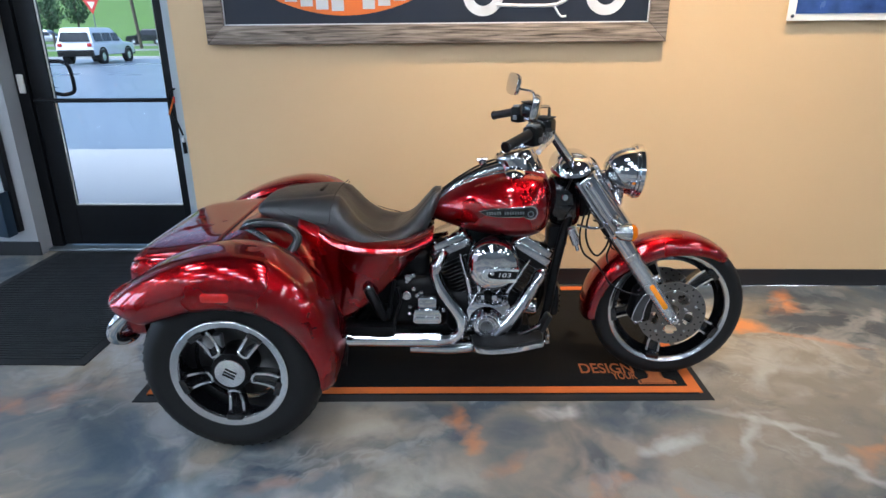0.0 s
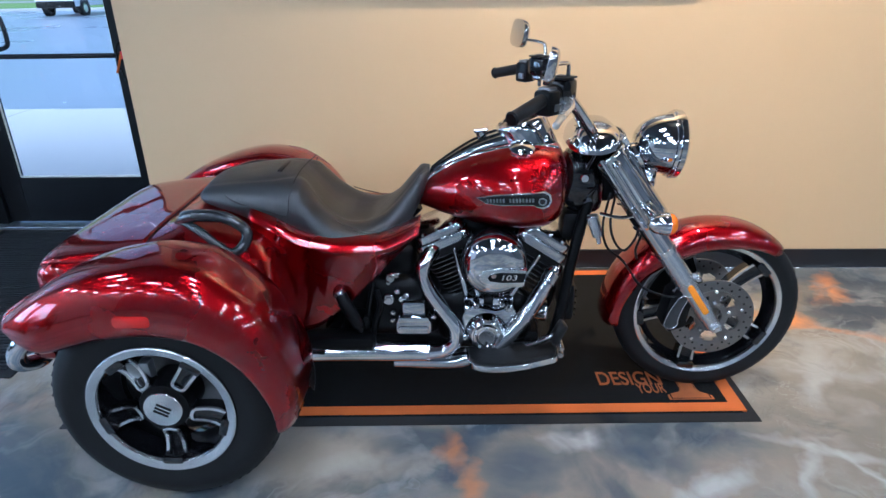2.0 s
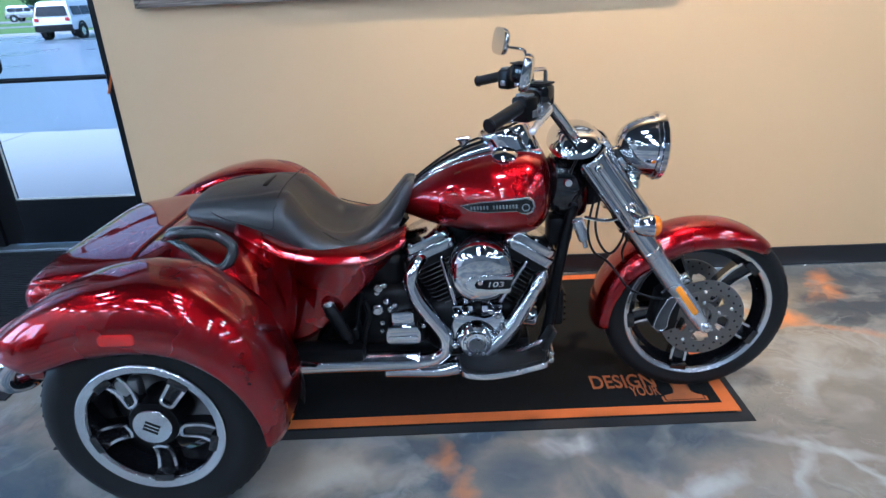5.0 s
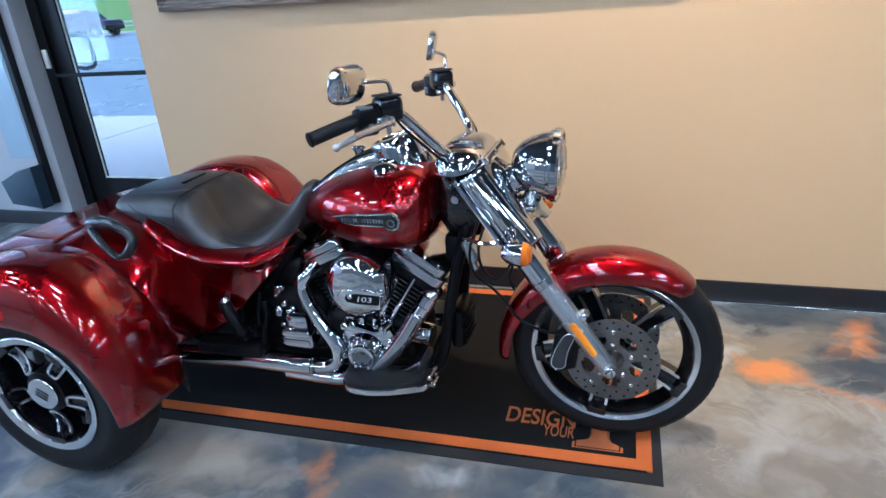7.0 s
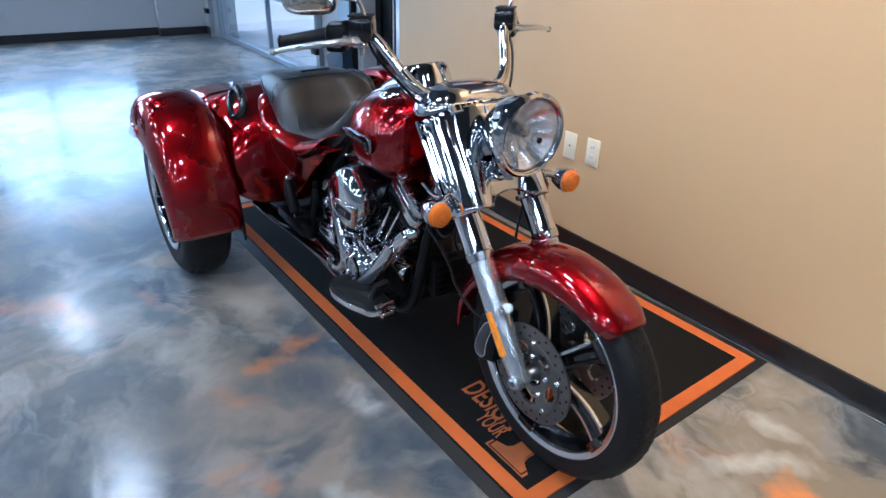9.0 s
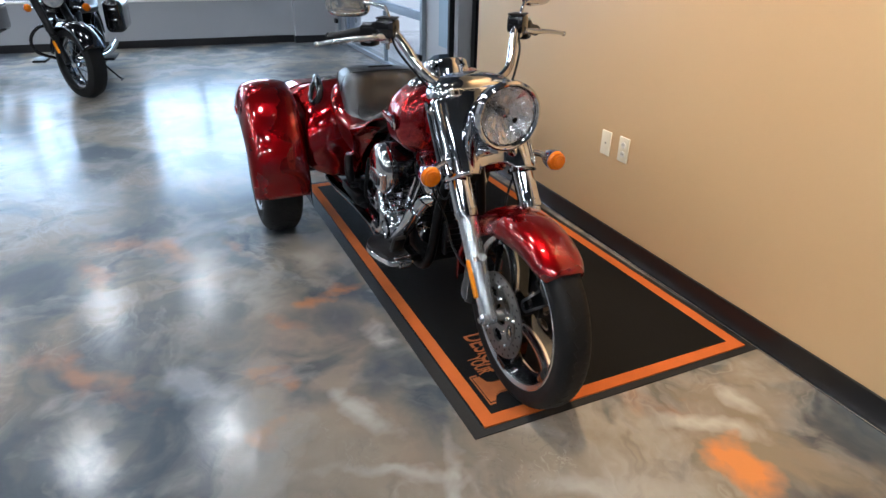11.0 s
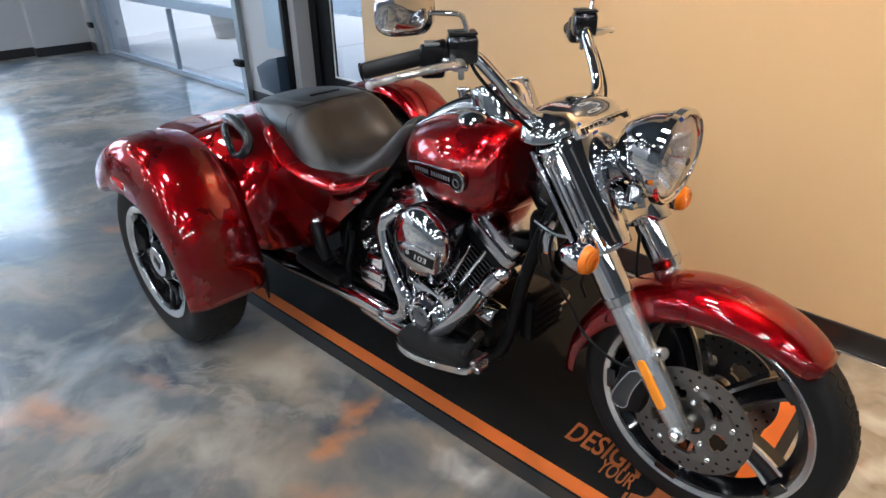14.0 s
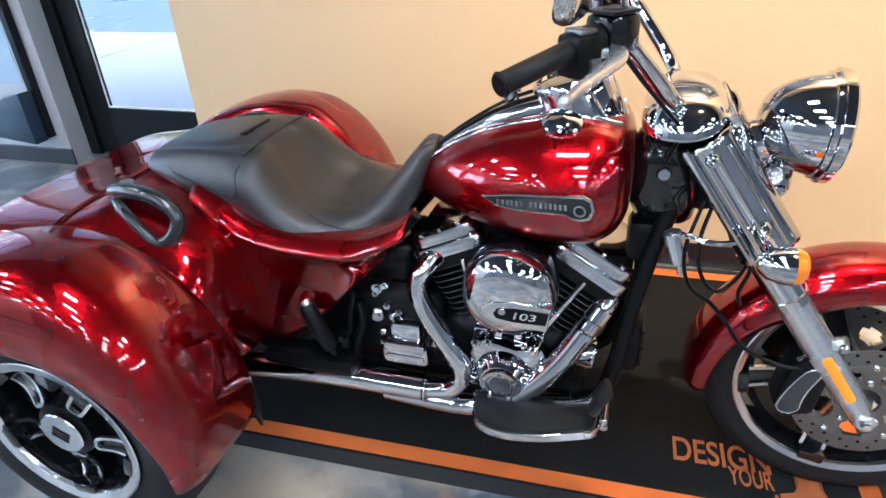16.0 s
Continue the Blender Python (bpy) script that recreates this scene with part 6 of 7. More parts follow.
def cylinder(base, tip, hy):
    b0, b1 = Vector(base), Vector(tip)
    d, u, w = frame_axes(b1 - b0)
    xdir = Vector((d.z, 0, -d.x))
    R = Matrix(((xdir.x, 0, d.x, b0.x), (xdir.y, 1, d.y, b0.y), (xdir.z, 0, d.z, b0.z), (0, 0, 0, 1)))
    ln_ = (b1 - b0).length
    bm = B()
    cyl(bm, b0, b0 + d * ln_ * 0.72, 0.052, seg=28)
    core = T("cylinder", bm, SATIN, engine)
    n = 12
    for i in range(n):
        k = i / (n - 1)
        bm = B()
        z = ln_ * (0.10 + 0.60 * k)
        w_ = 0.072 + 0.018 * k
        slab(bm, rounded(2 * w_, 2 * hy, 0.035), R @ pose(0, 0, z), 0.0042)
        T("fin", bm, SATIN, core, smooth=False)
        bm = B()
        slab(bm, rounded(2 * w_ + 0.0012, 2 * hy + 0.0012, 0.035), R @ pose(0, 0, z + 0.0012), 0.0010)
        T("fin_edge", bm, FINEDGE, core, smooth=False)
    bm = B()
    slab(bm, rounded(0.185, 2 * hy + 0.02, 0.03), R @ pose(0, 0, ln_ * 0.72), ln_ * 0.10, 0.004)
    T("cylinder_head", bm, SATIN, core)
    bm = B()
    slab(bm, rounded(0.190, 2 * hy + 0.025, 0.03), R @ pose(0, 0, ln_ * 0.82), 0.030, 0.006)
    slab(bm, rounded(0.170, 2 * hy + 0.005, 0.03), R @ pose(0, 0, ln_ * 0.82 + 0.031), 0.028, 0.010)
    rb = T("rocker_box", bm, CHROME2, core, "satin chrome rocker cover")
    for sx_ in (-0.05, 0.0, 0.05):
        bm = B()
        cyl(bm, R @ Vector((sx_, -(hy - 0.008), ln_ * 0.82 + 0.055)), R @ Vector((sx_, -(hy - 0.008), ln_ * 0.82 + 0.066)), 0.008, seg=12)
        T("cover_bolt", bm, CHROME, rb)
    return core


cylinder((0.175, 0.0, 0.385), (0.052, 0.0, 0.655), 0.112)
cylinder((0.250, 0.0, 0.385), (0.415, 0.0, 0.635), 0.112)
# pushrod tubes
for a, b in (((0.150, -0.125, 0.41), (0.105, -0.115, 0.60)), ((0.185, -0.130, 0.41), (0.165, -0.115, 0.57)), ((0.250, -0.130, 0.41), (0.325, -0.115, 0.57)), ((0.285, -0.125, 0.41), (0.385, -0.115, 0.575))):
    bm = B()
    A_, B_ = Vector(a), Vector(b)
    cyl(bm, A_, A_.lerp(B_, 0.45), 0.0105, seg=14)
    cyl(bm, A_.lerp(B_, 0.42), B_, 0.0085, seg=14)
    cyl(bm, A_, A_.lerp(B_, 0.08), 0.015, seg=14)
    T("pushrod_tube", bm, CHROME, engine)

# cam cover
bm = B()
slab(bm, [(-0.090, -0.055), (-0.045, -0.085), (0.045, -0.085), (0.075, -0.05), (0.095, 0.03), (0.080, 0.065), (0.02, 0.05), (-0.02, 0.06), (-0.075, 0.07), (-0.095, 0.02)], plane_xz(0.222, 0.345, -0.125), 0.045, 0.012)
cam_cover = T("cam_cover", bm, CHROME, engine, "chrome cam cover")
bm = B()
lathe(bm, [(0.0, 0.075), (-0.03, 0.066), (-0.045, 0.055), (-0.052, 0.050), (-0.052, 0.0)], Vector((0.212, -0.155, 0.318)), Vector((0, 1, 0)), 40)
T("cam_nose", bm, CHROME, cam_cover)
bm = B()
lathe(bm, [(-0.050, 0.033), (-0.056, 0.045), (-0.060, 0.043), (-0.060, 0.034), (-0.054, 0.030), (-0.054, 0.0)], Vector((0.212, -0.155, 0.318)), Vector((0, 1, 0)), 40)
T("timer_ring", bm, CHROME, cam_cover)
bm = B()
lathe(bm, [(-0.0545, 0.0), (-0.0585, 0.026), (-0.0545, 0.0265)], Vector((0.212, -0.155, 0.318)), Vector((0, 1, 0)), 32)
T("timer_cover", bm, GREY, cam_cover)
for k in range(5):
    a = 2 * math.pi * k / 5 + 0.3
    bm = B()
    p = Vector((0.212 + 0.0385 * math.cos(a), -0.2155, 0.318 + 0.0385 * math.sin(a)))
    cyl(bm, p, p + Vector((0, -0.005, 0)), 0.0042, seg=10)
    T("timer_screw", bm, GREY, cam_cover)
for x, z, r in ((0.148, 0.412, 0.015), (0.178, 0.420, 0.013), (0.285, 0.412, 0.018), (0.305, 0.365, 0.013), (0.140, 0.300, 0.011), (0.262, 0.425, 0.012)):
    bm = B()
    cyl(bm, (x, -0.15, z), (x, -0.187, z), r, r * 0.8)
    cyl(bm, (x, -0.186, z), (x, -0.194, z), r * 0.45, seg=6)
    T("cover_bolt", bm, CHROME, cam_cover)
bm = B()
for xa in (0.170, 0.268):
    box(bm, (xa - 0.036, -0.150, 0.395), (xa + 0.036, -0.11, 0.432), 0.008)
T("lifter_block", bm, CHROME, engine)
# oil filter in front
bm = B()
lathe(bm, [(0.0, 0.0), (0.0, 0.034), (0.010, 0.038), (0.085, 0.038), (0.092, 0.034), (0.092, 0.0)], Vector((0.33, -0.085, 0.365)), Vector((0.92, -0.1, -0.1)), 28)
T("oil_filter", bm, CHROME, engine)

# air cleaner
AC = Vector((0.232, -0.175, 0.584))
bm = B()
lathe(bm, [(0.05, 0.0), (0.05, 0.085), (0.0, 0.097), (-0.040, 0.102), (-0.058, 0.097), (-0.072, 0.084), (-0.080, 0.060), (-0.083, 0.0)], AC, Vector((0, 1, 0)), 64)
air = T("air_cleaner", bm, CHROME, engine, "round chrome air cleaner cover")
bm = B()
lathe(bm, [(0.06, 0.0), (0.06, 0.092), (0.01, 0.1035), (-0.030, 0.1045), (-0.032, 0.1035), (-0.032, 0.09)], AC, Vector((0, 1, 0)), 64)
T("backing_plate", bm, BLACK, air)
bm = B()
arch = [(0.098, 0.020), (0.02, 0.026), (-0.030, 0.020), (-0.050, 0.0), (-0.044, -0.022), (-0.018, -0.036), (0.03, -0.040), (0.090, -0.038)]
slab(bm, arch, plane_xz(AC.x + 0.0, AC.z - 0.016, AC.y - 0.062), 0.026, 0.006)
tr = T("air_trim", bm, MACH, air, "raised bright metal trim")
bm = B()
slab(bm, [(0.092, 0.010), (0.02, 0.013), (-0.016, 0.008), (-0.024, -0.004), (-0.018, -0.016), (0.02, -0.021), (0.086, -0.020)], plane_xz(AC.x + 0.002, AC.z - 0.016, AC.y - 0.0885), 0.0015)
T("trim_field", bm, SATIN, tr)
lettering("103", 0.046, 0.018, 0.003, plane_xz(AC.x + 0.020, AC.z - 0.028, AC.y - 0.0905) @ Matrix(((1, 0.25, 0, 0), (0, 1, 0, 0), (0, 0, 1, 0), (0, 0, 0, 1))), MACH, air, "number_mark", 0.02)
bm = B()
cyl(bm, AC + Vector((-0.004, -0.086, -0.013)), AC + Vector((-0.004, -0.094, -0.013)), 0.0085, seg=18)
T("cover_bolt", bm, CHROME, tr)

# transmission side cover
bm = B()
slab(bm, rounded(0.120, 0.060, 0.018), plane_xz(-0.030, 0.345, -0.13), 0.062, 0.010)
slab(bm, rounded(0.078, 0.070, 0.010), plane_xz(-0.030, 0.395, -0.12), 0.058, 0.008)
slab(bm, rounded(0.105, 0.022, 0.008), plane_xz(-0.030, 0.372, -0.13), 0.066, 0.005)
slab(bm, rounded(0.100, 0.018, 0.008), plane_xz(-0.030, 0.340, -0.188), 0.008, 0.003)
T("gearbox_cover", bm, CHROME, engine, "chrome gearbox side cover")
for x, z, r, mt in ((-0.115, 0.425, 0.020, CHROME2), (-0.085, 0.455, 0.010, CHROME), (-0.105, 0.505, 0.016, CHROME), (-0.085, 0.515, 0.010, CHROME), (-0.112, 0.488, 0.009, CHROME), (-0.070, 0.425, 0.012, CHROME2), (-0.055, 0.440, 0.010, CHROME), (0.035, 0.360, 0.010, CHROME2), (-0.102, 0.375, 0.009, CHROME2), (-0.105, 0.345, 0.008, CHROME2)):
    bm = B()
    cyl(bm, (x, -0.12, z), (x, -0.150, z), r)
    cyl(bm, (x, -0.149, z), (x, -0.154, z), r * 0.6, seg=6)
    T("case_bolt", bm, mt, engine)

# exhaust
bm = B()
tube(bm, [(0.055, -0.085, 0.590), (0.035, -0.120, 0.590), (0.012, -0.148, 0.566), (0.002, -0.156, 0.532), (0.018, -0.162, 0.482), (0.050, -0.168, 0.428), (0.088, -0.174, 0.372), (0.110, -0.176, 0.328), (0.108, -0.176, 0.284), (0.076, -0.178, 0.252), (0.025, -0.180, 0.243), (-0.02, -0.182, 0.243)], 0.0255, 20, 8)
ex = T("exhaust_pipe", bm, CHROME, trike, "chrome rear exhaust header")
bm = B()
tube(bm, [(0.012, -0.182, 0.246), (-0.10, -0.182, 0.247), (-0.25, -0.190, 0.252), (-0.38, -0.205, 0.258), (-0.47, -0.222, 0.265)], [0.034, 0.036, 0.036, 0.035, 0.033], 22, 6)
T("heat_shield", bm, CHROME, ex)
bm = B()
tube(bm, [(-0.465, -0.222, 0.265), (-0.52, -0.23, 0.268), (-0.62, -0.235, 0.27)], 0.030, 16, 3)
T("muffler", bm, BLACK, ex)
bm = B()
cyl(bm, (0.016, -0.182, 0.246), (0.022, -0.182, 0.246), 0.0365, seg=24)
T("pipe_clamp", bm, CHROME2, ex)
bm = B()
tube(bm, [(0.440, -0.060, 0.515), (0.438, -0.098, 0.518), (0.420, -0.120, 0.500), (0.378, -0.145, 0.428), (0.345, -0.156, 0.380), (0.306, -0.166, 0.330), (0.235, -0.178, 0.255), (0.17, -0.180, 0.222), (0.08, -0.175, 0.202), (-0.10, -0.165, 0.20)], 0.0265, 20, 8)
e2 = T("exhaust_pipe", bm, CHROME, trike, "chrome front exhaust header")
bm = B()
cyl(bm, (0.428, -0.114, 0.512), (0.408, -0.128, 0.480), 0.031, 0.031, seg=20)
T("pipe_clamp", bm, CHROME, e2)
bm = B()
tube(bm, [(0.395, -0.145, 0.462), (0.350, -0.163, 0.388), (0.300, -0.176, 0.324), (0.248, -0.184, 0.270)], 0.0285, 20, 6)
T("heat_shield", bm, CHROME2, e2)
# left muffler stub
bm = B()
tube(bm, [(-0.05, 0.17, 0.215), (-0.25, 0.19, 0.24), (-0.5, 0.22, 0.26)], 0.034, 16, 4)
T("exhaust_pipe", bm, CHROME, trike, "chrome left exhaust")

# footboards, pedal, pegs
for s in (-1, 1):
    bm = B()
    out = [(0.145, 0.185), (0.150, 0.245), (0.180, 0.282), (0.240, 0.300), (0.320, 0.296), (0.400, 0.276), (0.440, 0.258), (0.446, 0.20), (0.43, 0.175), (0.16, 0.172)]
    pl = [(p.x, s * p.y) for p in smooth_path([(x, y, 0) for x, y in out + out[:1]], 4)[:-1]]
    tilt = Matrix.Translation((0.3, 0, 0.268)) @ pose(0, 0, 0, 0, -5, 0) @ Matrix.Translation((-0.3, 0, 0))
    slab(bm, pl, tilt @ pose(0, 0, -0.022), 0.020, 0.005)
    fb = T("footboard", bm, CHROME, trike, "chrome-edged rubber footboard")
    bm = B()
    cx_, cy_ = 0.296, s * 0.245
    slab(bm, [((x - cx_) * 0.955 + cx_, (y - cy_) * 0.93 + cy_) for x, y in pl], tilt @ pose(0, 0, -0.003), 0.013, 0.004)
    T("footboard_pad", bm, PLASTIC, fb, "black ribbed rubber pad")
    for x in (0.22, 0.36):
        bm = B()
        box(bm, (x - 0.012, min(s * 0.11, s * 0.2), 0.225), (x + 0.012, max(s * 0.11, s * 0.2), 0.248), 0.005)
        cyl(bm, (x, s * 0.19, 0.236), (x, s * 0.215, 0.236), 0.012, seg=12)
        T("footboard_bracket", bm, SATIN, fb)
bm = B()
tube(bm, [(0.30, -0.165, 0.255), (0.36, -0.20, 0.285), (0.41, -0.225, 0.325), (0.440, -0.235, 0.345)], 0.010, 10, 5)
bp = T("brake_pedal", bm, CHROME2)
bm = B()
box(bm, (-0.040, -0.028, -0.010), (0.040, 0.028, 0.012), 0.010, m=Matrix.Translation((0.442, -0.235, 0.352)) @ pose(0, 0, 0, 0, -62, 10))
T("pedal_pad", bm, PLASTIC, bp)
bm = B()
cyl(bm, (0.455, -0.19, 0.30), (0.455, -0.255, 0.30), 0.008, seg=12)
cyl(bm, (0.456, -0.19, 0.262), (0.456, -0.235, 0.262), 0.010, seg=12)
T("pedal_bolt", bm, CHROME2, bp)
for s in (-1, 1):
    bm = B()
    tube(bm, [(-0.262, s * 0.222, 0.492), (-0.245, s * 0.232, 0.462), (-0.222, s * 0.236, 0.415), (-0.205, s * 0.232, 0.375)], [0.020, 0.021, 0.021, 0.018], 16, 5)
    pg = T("passenger_peg", bm, SATIN, trike, "folded black passenger peg")
    bm = B()
    cyl(bm, (-0.267, s * 0.22, 0.498), (-0.256, s * 0.222, 0.483), 0.0225, seg=20)
    T("peg_end", bm, CHROME2, pg)
    bm = B()
    box(bm, (-0.232, s * 0.17 - 0.03, 0.340), (-0.175, s * 0.17 + 0.045, 0.385), 0.010)
    cyl(bm, (-0.20, s * 0.2, 0.362), (-0.20, s * 0.24, 0.362), 0.010, seg=10)
    cyl(bm, (-0.182, s * 0.2, 0.392), (-0.182, s * 0.225, 0.392), 0.009, seg=10)
    T("peg_bracket", bm, SATIN, pg)
bm = B()
tube(bm, [(-0.17, -0.175, 0.28), (-0.16, -0.18, 0.36), (-0.14, -0.175, 0.42), (-0.15, -0.165, 0.47)], 0.010, 8, 5)
tube(bm, [(-0.19, -0.165, 0.27), (-0.18, -0.17, 0.40), (-0.16, -0.16, 0.50)], 0.008, 8, 5)
T("hose", bm, SATIN)
bm = B()
box(bm, (-0.42, -0.23, 0.27), (-0.16, -0.15, 0.325), 0.02)
T("lower_bracket", bm, SATIN)
bm = B()
cyl(bm, (0.55, -0.085, 0.70), (0.575, -0.095, 0.63), 0.020, 0.018)
cyl(bm, (0.573, -0.095, 0.635), (0.58, -0.097, 0.605), 0.008)
T("horn_bracket", bm, ALU)


# ---- other motorcycles further back ----
def cruiser(m):
    t = thing("touring_motorcycle", m, "black cruiser motorcycle with saddlebags parked on its stand", "motorcycle", "parked motorcycles")

    def P(name, bm, material, parent=t, label=""):
        return part(name, bm, material, parent, label)
    steer = Matrix.Translation((0.60, 0, 0)) @ pose(0, 0, 0, 0, 0, 38) @ Matrix.Translation((-0.60, 0, 0))
    for nm, x, w in (("front_wheel", 0.82, 0.078), ("rear_wheel", -0.80, 0.075)):
        C = Vector((x, 0, 0.33))
        bm = B()
        lathe(bm, [(-0.04, 0.205), (-0.045, 0.225), (0.045, 0.225), (0.04, 0.205), (0.0, 0.195)], C, (0, 1, 0), 40, True)
        rim = P(nm, bm, CHROME)
        bm = B()
        lathe(bm, [(-w, 0.235), (-w * 1.05, 0.27), (-w * 0.8, 0.31), (0, 0.33), (w * 0.8, 0.31), (w * 1.05, 0.27), (w, 0.235), (0, 0.222)], C, (0, 1, 0), 44, True)
        P("tyre", bm, RUBBER, rim)
        bm = B()
        cyl(bm, C - Vector((0, 0.07, 0)), C + Vector((0, 0.07, 0)), 0.045)
        P("hub", bm, CHROME, rim)
        for k in range(24):
            bm = B()
            a = 2 * math.pi * k / 24
            b_ = a + (0.5 if k % 2 else -0.5)
            cyl(bm, C + Vector((math.cos(b_) * 0.045, 0.05 if k % 4 < 2 else -0.05, math.sin(b_) * 0.045)), C + Vector((math.cos(a) * 0.205, 0, math.sin(a) * 0.205)), 0.0028, seg=5)
            P("spoke", bm, CHROME, rim)
        bm = B()
        rings = []
        a0, a1 = (25, 170) if x > 0 else (20, 175)
        for a in np.linspace(a0, a1, 26):
            c, s_ = math.cos(radians(a)), math.sin(radians(a))
            rings.append([C + Vector((c * r, y, s_ * r)) for y, r in ((-0.085, 0.29), (-0.088, 0.33), (-0.06, 0.358), (0, 0.368), (0.06, 0.358), (0.088, 0.33), (0.085, 0.29))])
        skin(bm, rings, closed=False, caps=False)
        fd_ = solid(P("fender", bm, BLACK), 0.005)
        if x > 0:
            rim.matrix_basis = fd_.matrix_basis = steer
        bm = B()
        for s in (-1, 1):
            tube(bm, [C + Vector((math.cos(radians(a)) * 0.315, s * 0.093, math.sin(radians(a)) * 0.315)) for a in np.linspace(a0 + 2, 120, 8)], 0.010, 8, 3)
        P("fender_trim", bm, CHROME, fd_)
    for s in (-1, 1):
        bm = B()
        cyl(bm, (0.40, s * 0.11, 0.95), (0.68, s * 0.11, 0.55), 0.034)
        cyl(bm, (0.68, s * 0.11, 0.55), (0.82, s * 0.11, 0.33), 0.030)
        f = P("fork_leg", bm, SATIN)
        f.matrix_basis = steer
        bm = B()
        slab(bm, rounded(0.03, 0.12, 0.012), Matrix.Translation((0.745, s * 0.145, 0.47)) @ Matrix(((1, 0, 0, 0), (0, 0, 1, 0), (0, 1, 0, 0), (0, 0, 0, 1))) @ pose(0, 0, -0.006, 0, 0, 33), 0.01)
        P("reflector", bm, REFLECT, f)
        bm = B()
        cyl(bm, (0.52, s * 0.12, 0.78), (0.53, s * 0.22, 0.78), 0.010)
        sg = P("turn_signal", bm, CHROME)
        bm = B()
        lathe(bm, [(-0.04, 0.0), (-0.03, 0.028), (0.0, 0.036)], (0.53, s * 0.24, 0.78), (1, 0, 0), 20)
        P("signal_body", bm, CHROME, sg)
        bm = B()
        lathe(bm, [(0.0, 0.036), (0.02, 0.028), (0.026, 0.0)], (0.53, s * 0.24, 0.78), (1, 0, 0), 20)
        P("signal_lens", bm, AMBER, sg)
        bm = B()
        box(bm, (-1.10, s * 0.30 - 0.10, 0.42), (-0.50, s * 0.30 + 0.10, 0.76), 0.06, 4)
        sb = P("saddlebag", bm, BLACK)
        bm = B()
        for z in (0.56, 0.66):
            bm = B()
            box(bm, (-0.56, s * 0.30 - 0.03, z - 0.012), (-0.49, s * 0.30 + 0.03, z + 0.012), 0.006)
            P("bag_buckle", bm, CHROME, sb)
        bm = B()
        box(bm, (0.05, s * 0.30 - 0.06, 0.27), (0.38, s * 0.30 + 0.06, 0.295), 0.01)
        P("footboard", bm, SATIN)
        bm = B()
        tube(bm, [(0.40, s * 0.10, 0.62), (0.44, s * 0.22, 0.60), (0.45, s * 0.30, 0.50), (0.43, s * 0.28, 0.38), (0.38, s * 0.12, 0.30)], 0.015, 10, 5)
        P("crash_bar", bm, BLACK)
        bm = B()
        cyl(bm, (0.30, s * 0.30, 1.06), (0.16, s * 0.42, 1.03), 0.018)
        P("grip", bm, PLASTIC)
        bm = B()
        tube(bm, [(0.05, s * 0.16, 0.26), (-0.3, s * 0.2, 0.25), (-0.9, s * 0.2, 0.27)], [0.03, 0.045, 0.045], 14, 4)
        P("exhaust_pipe", bm, CHROME)
    bm = B()
    tube(bm, [(0.30, -0.30, 1.06), (0.38, -0.24, 1.08), (0.42, -0.12, 0.98), (0.42, 0.12, 0.98), (0.38, 0.24, 1.08), (0.30, 0.30, 1.06)], 0.015, 10, 6)
    P("handlebar", bm, CHROME)
    bm = B()
    lathe(bm, [(-0.16, 0.0), (-0.14, 0.07), (-0.06, 0.10), (0.0, 0.105), (0.012, 0.09)], (0.62, 0, 0.88), (1, 0, 0), 32)
    h = P("headlight", bm, BLACK)
    bm = B()
    lathe(bm, [(0.0, 0.098), (0.012, 0.09), (0.024, 0.05), (0.028, 0.0)], (0.62, 0, 0.88), (1, 0, 0), 32)
    P("lens", bm, CHROME2, h)
    bm = B()
    skin(bm, [oval_ring(x, w, zb, zt, 2.4, 24) for x, w, zb, zt in ((-0.10, 0.05, 0.76, 0.80), (0.0, 0.12, 0.72, 0.88), (0.15, 0.17, 0.70, 0.94), (0.30, 0.16, 0.70, 0.95), (0.38, 0.08, 0.76, 0.90))])
    P("fuel_tank", bm, BLACK)
    bm = B()
    skin(bm, [oval_ring(x, w, zb, zt, 2.6, 24) for x, w, zb, zt in ((-0.80, 0.10, 0.72, 0.79), (-0.60, 0.16, 0.68, 0.80), (-0.40, 0.19, 0.64, 0.75), (-0.15, 0.15, 0.66, 0.74), (-0.02, 0.06, 0.74, 0.79))])
    P("seat", bm, LEATHER)
    bm = B()
    box(bm, (-0.25, -0.15, 0.25), (0.33, 0.15, 0.46), 0.05, 3)
    e = P("engine_block", bm, SATIN)
    for a, b_ in (((0.08, 0, 0.42), (-0.04, 0, 0.68)), ((0.14, 0, 0.42), (0.29, 0, 0.66))):
        bm = B()
        cyl(bm, a, b_, 0.085)
        P("cylinder", bm, SATIN, e)
        bm = B()
        d = (Vector(b_) - Vector(a)).normalized()
        cyl(bm, b_, Vector(b_) + d * 0.05, 0.075)
        P("rocker_box", bm, CHROME, e)
    bm = B()
    lathe(bm, [(0, 0.0), (0, 0.085), (-0.05, 0.08), (-0.06, 0.0)], (0.11, -0.15, 0.56), (0, 1, 0), 30)
    P("air_cleaner", bm, CHROME, e)
    bm = B()
    tube(bm, [(0.02, 0.16, 0.22), (-0.06, 0.30, 0.03), (-0.06, 0.33, 0.008)], 0.010, 8, 3, False)
    cyl(bm, (-0.09, 0.335, 0.006), (0.0, 0.325, 0.006), 0.006)
    P("kickstand", bm, SATIN)
    return t


bike = cruiser(pose(-5.08, 0.74, 0.0, 0, 0, -5))
copy_thing(bike, pose(-5.14, -0.48, 0.0, 0, 0, -5))

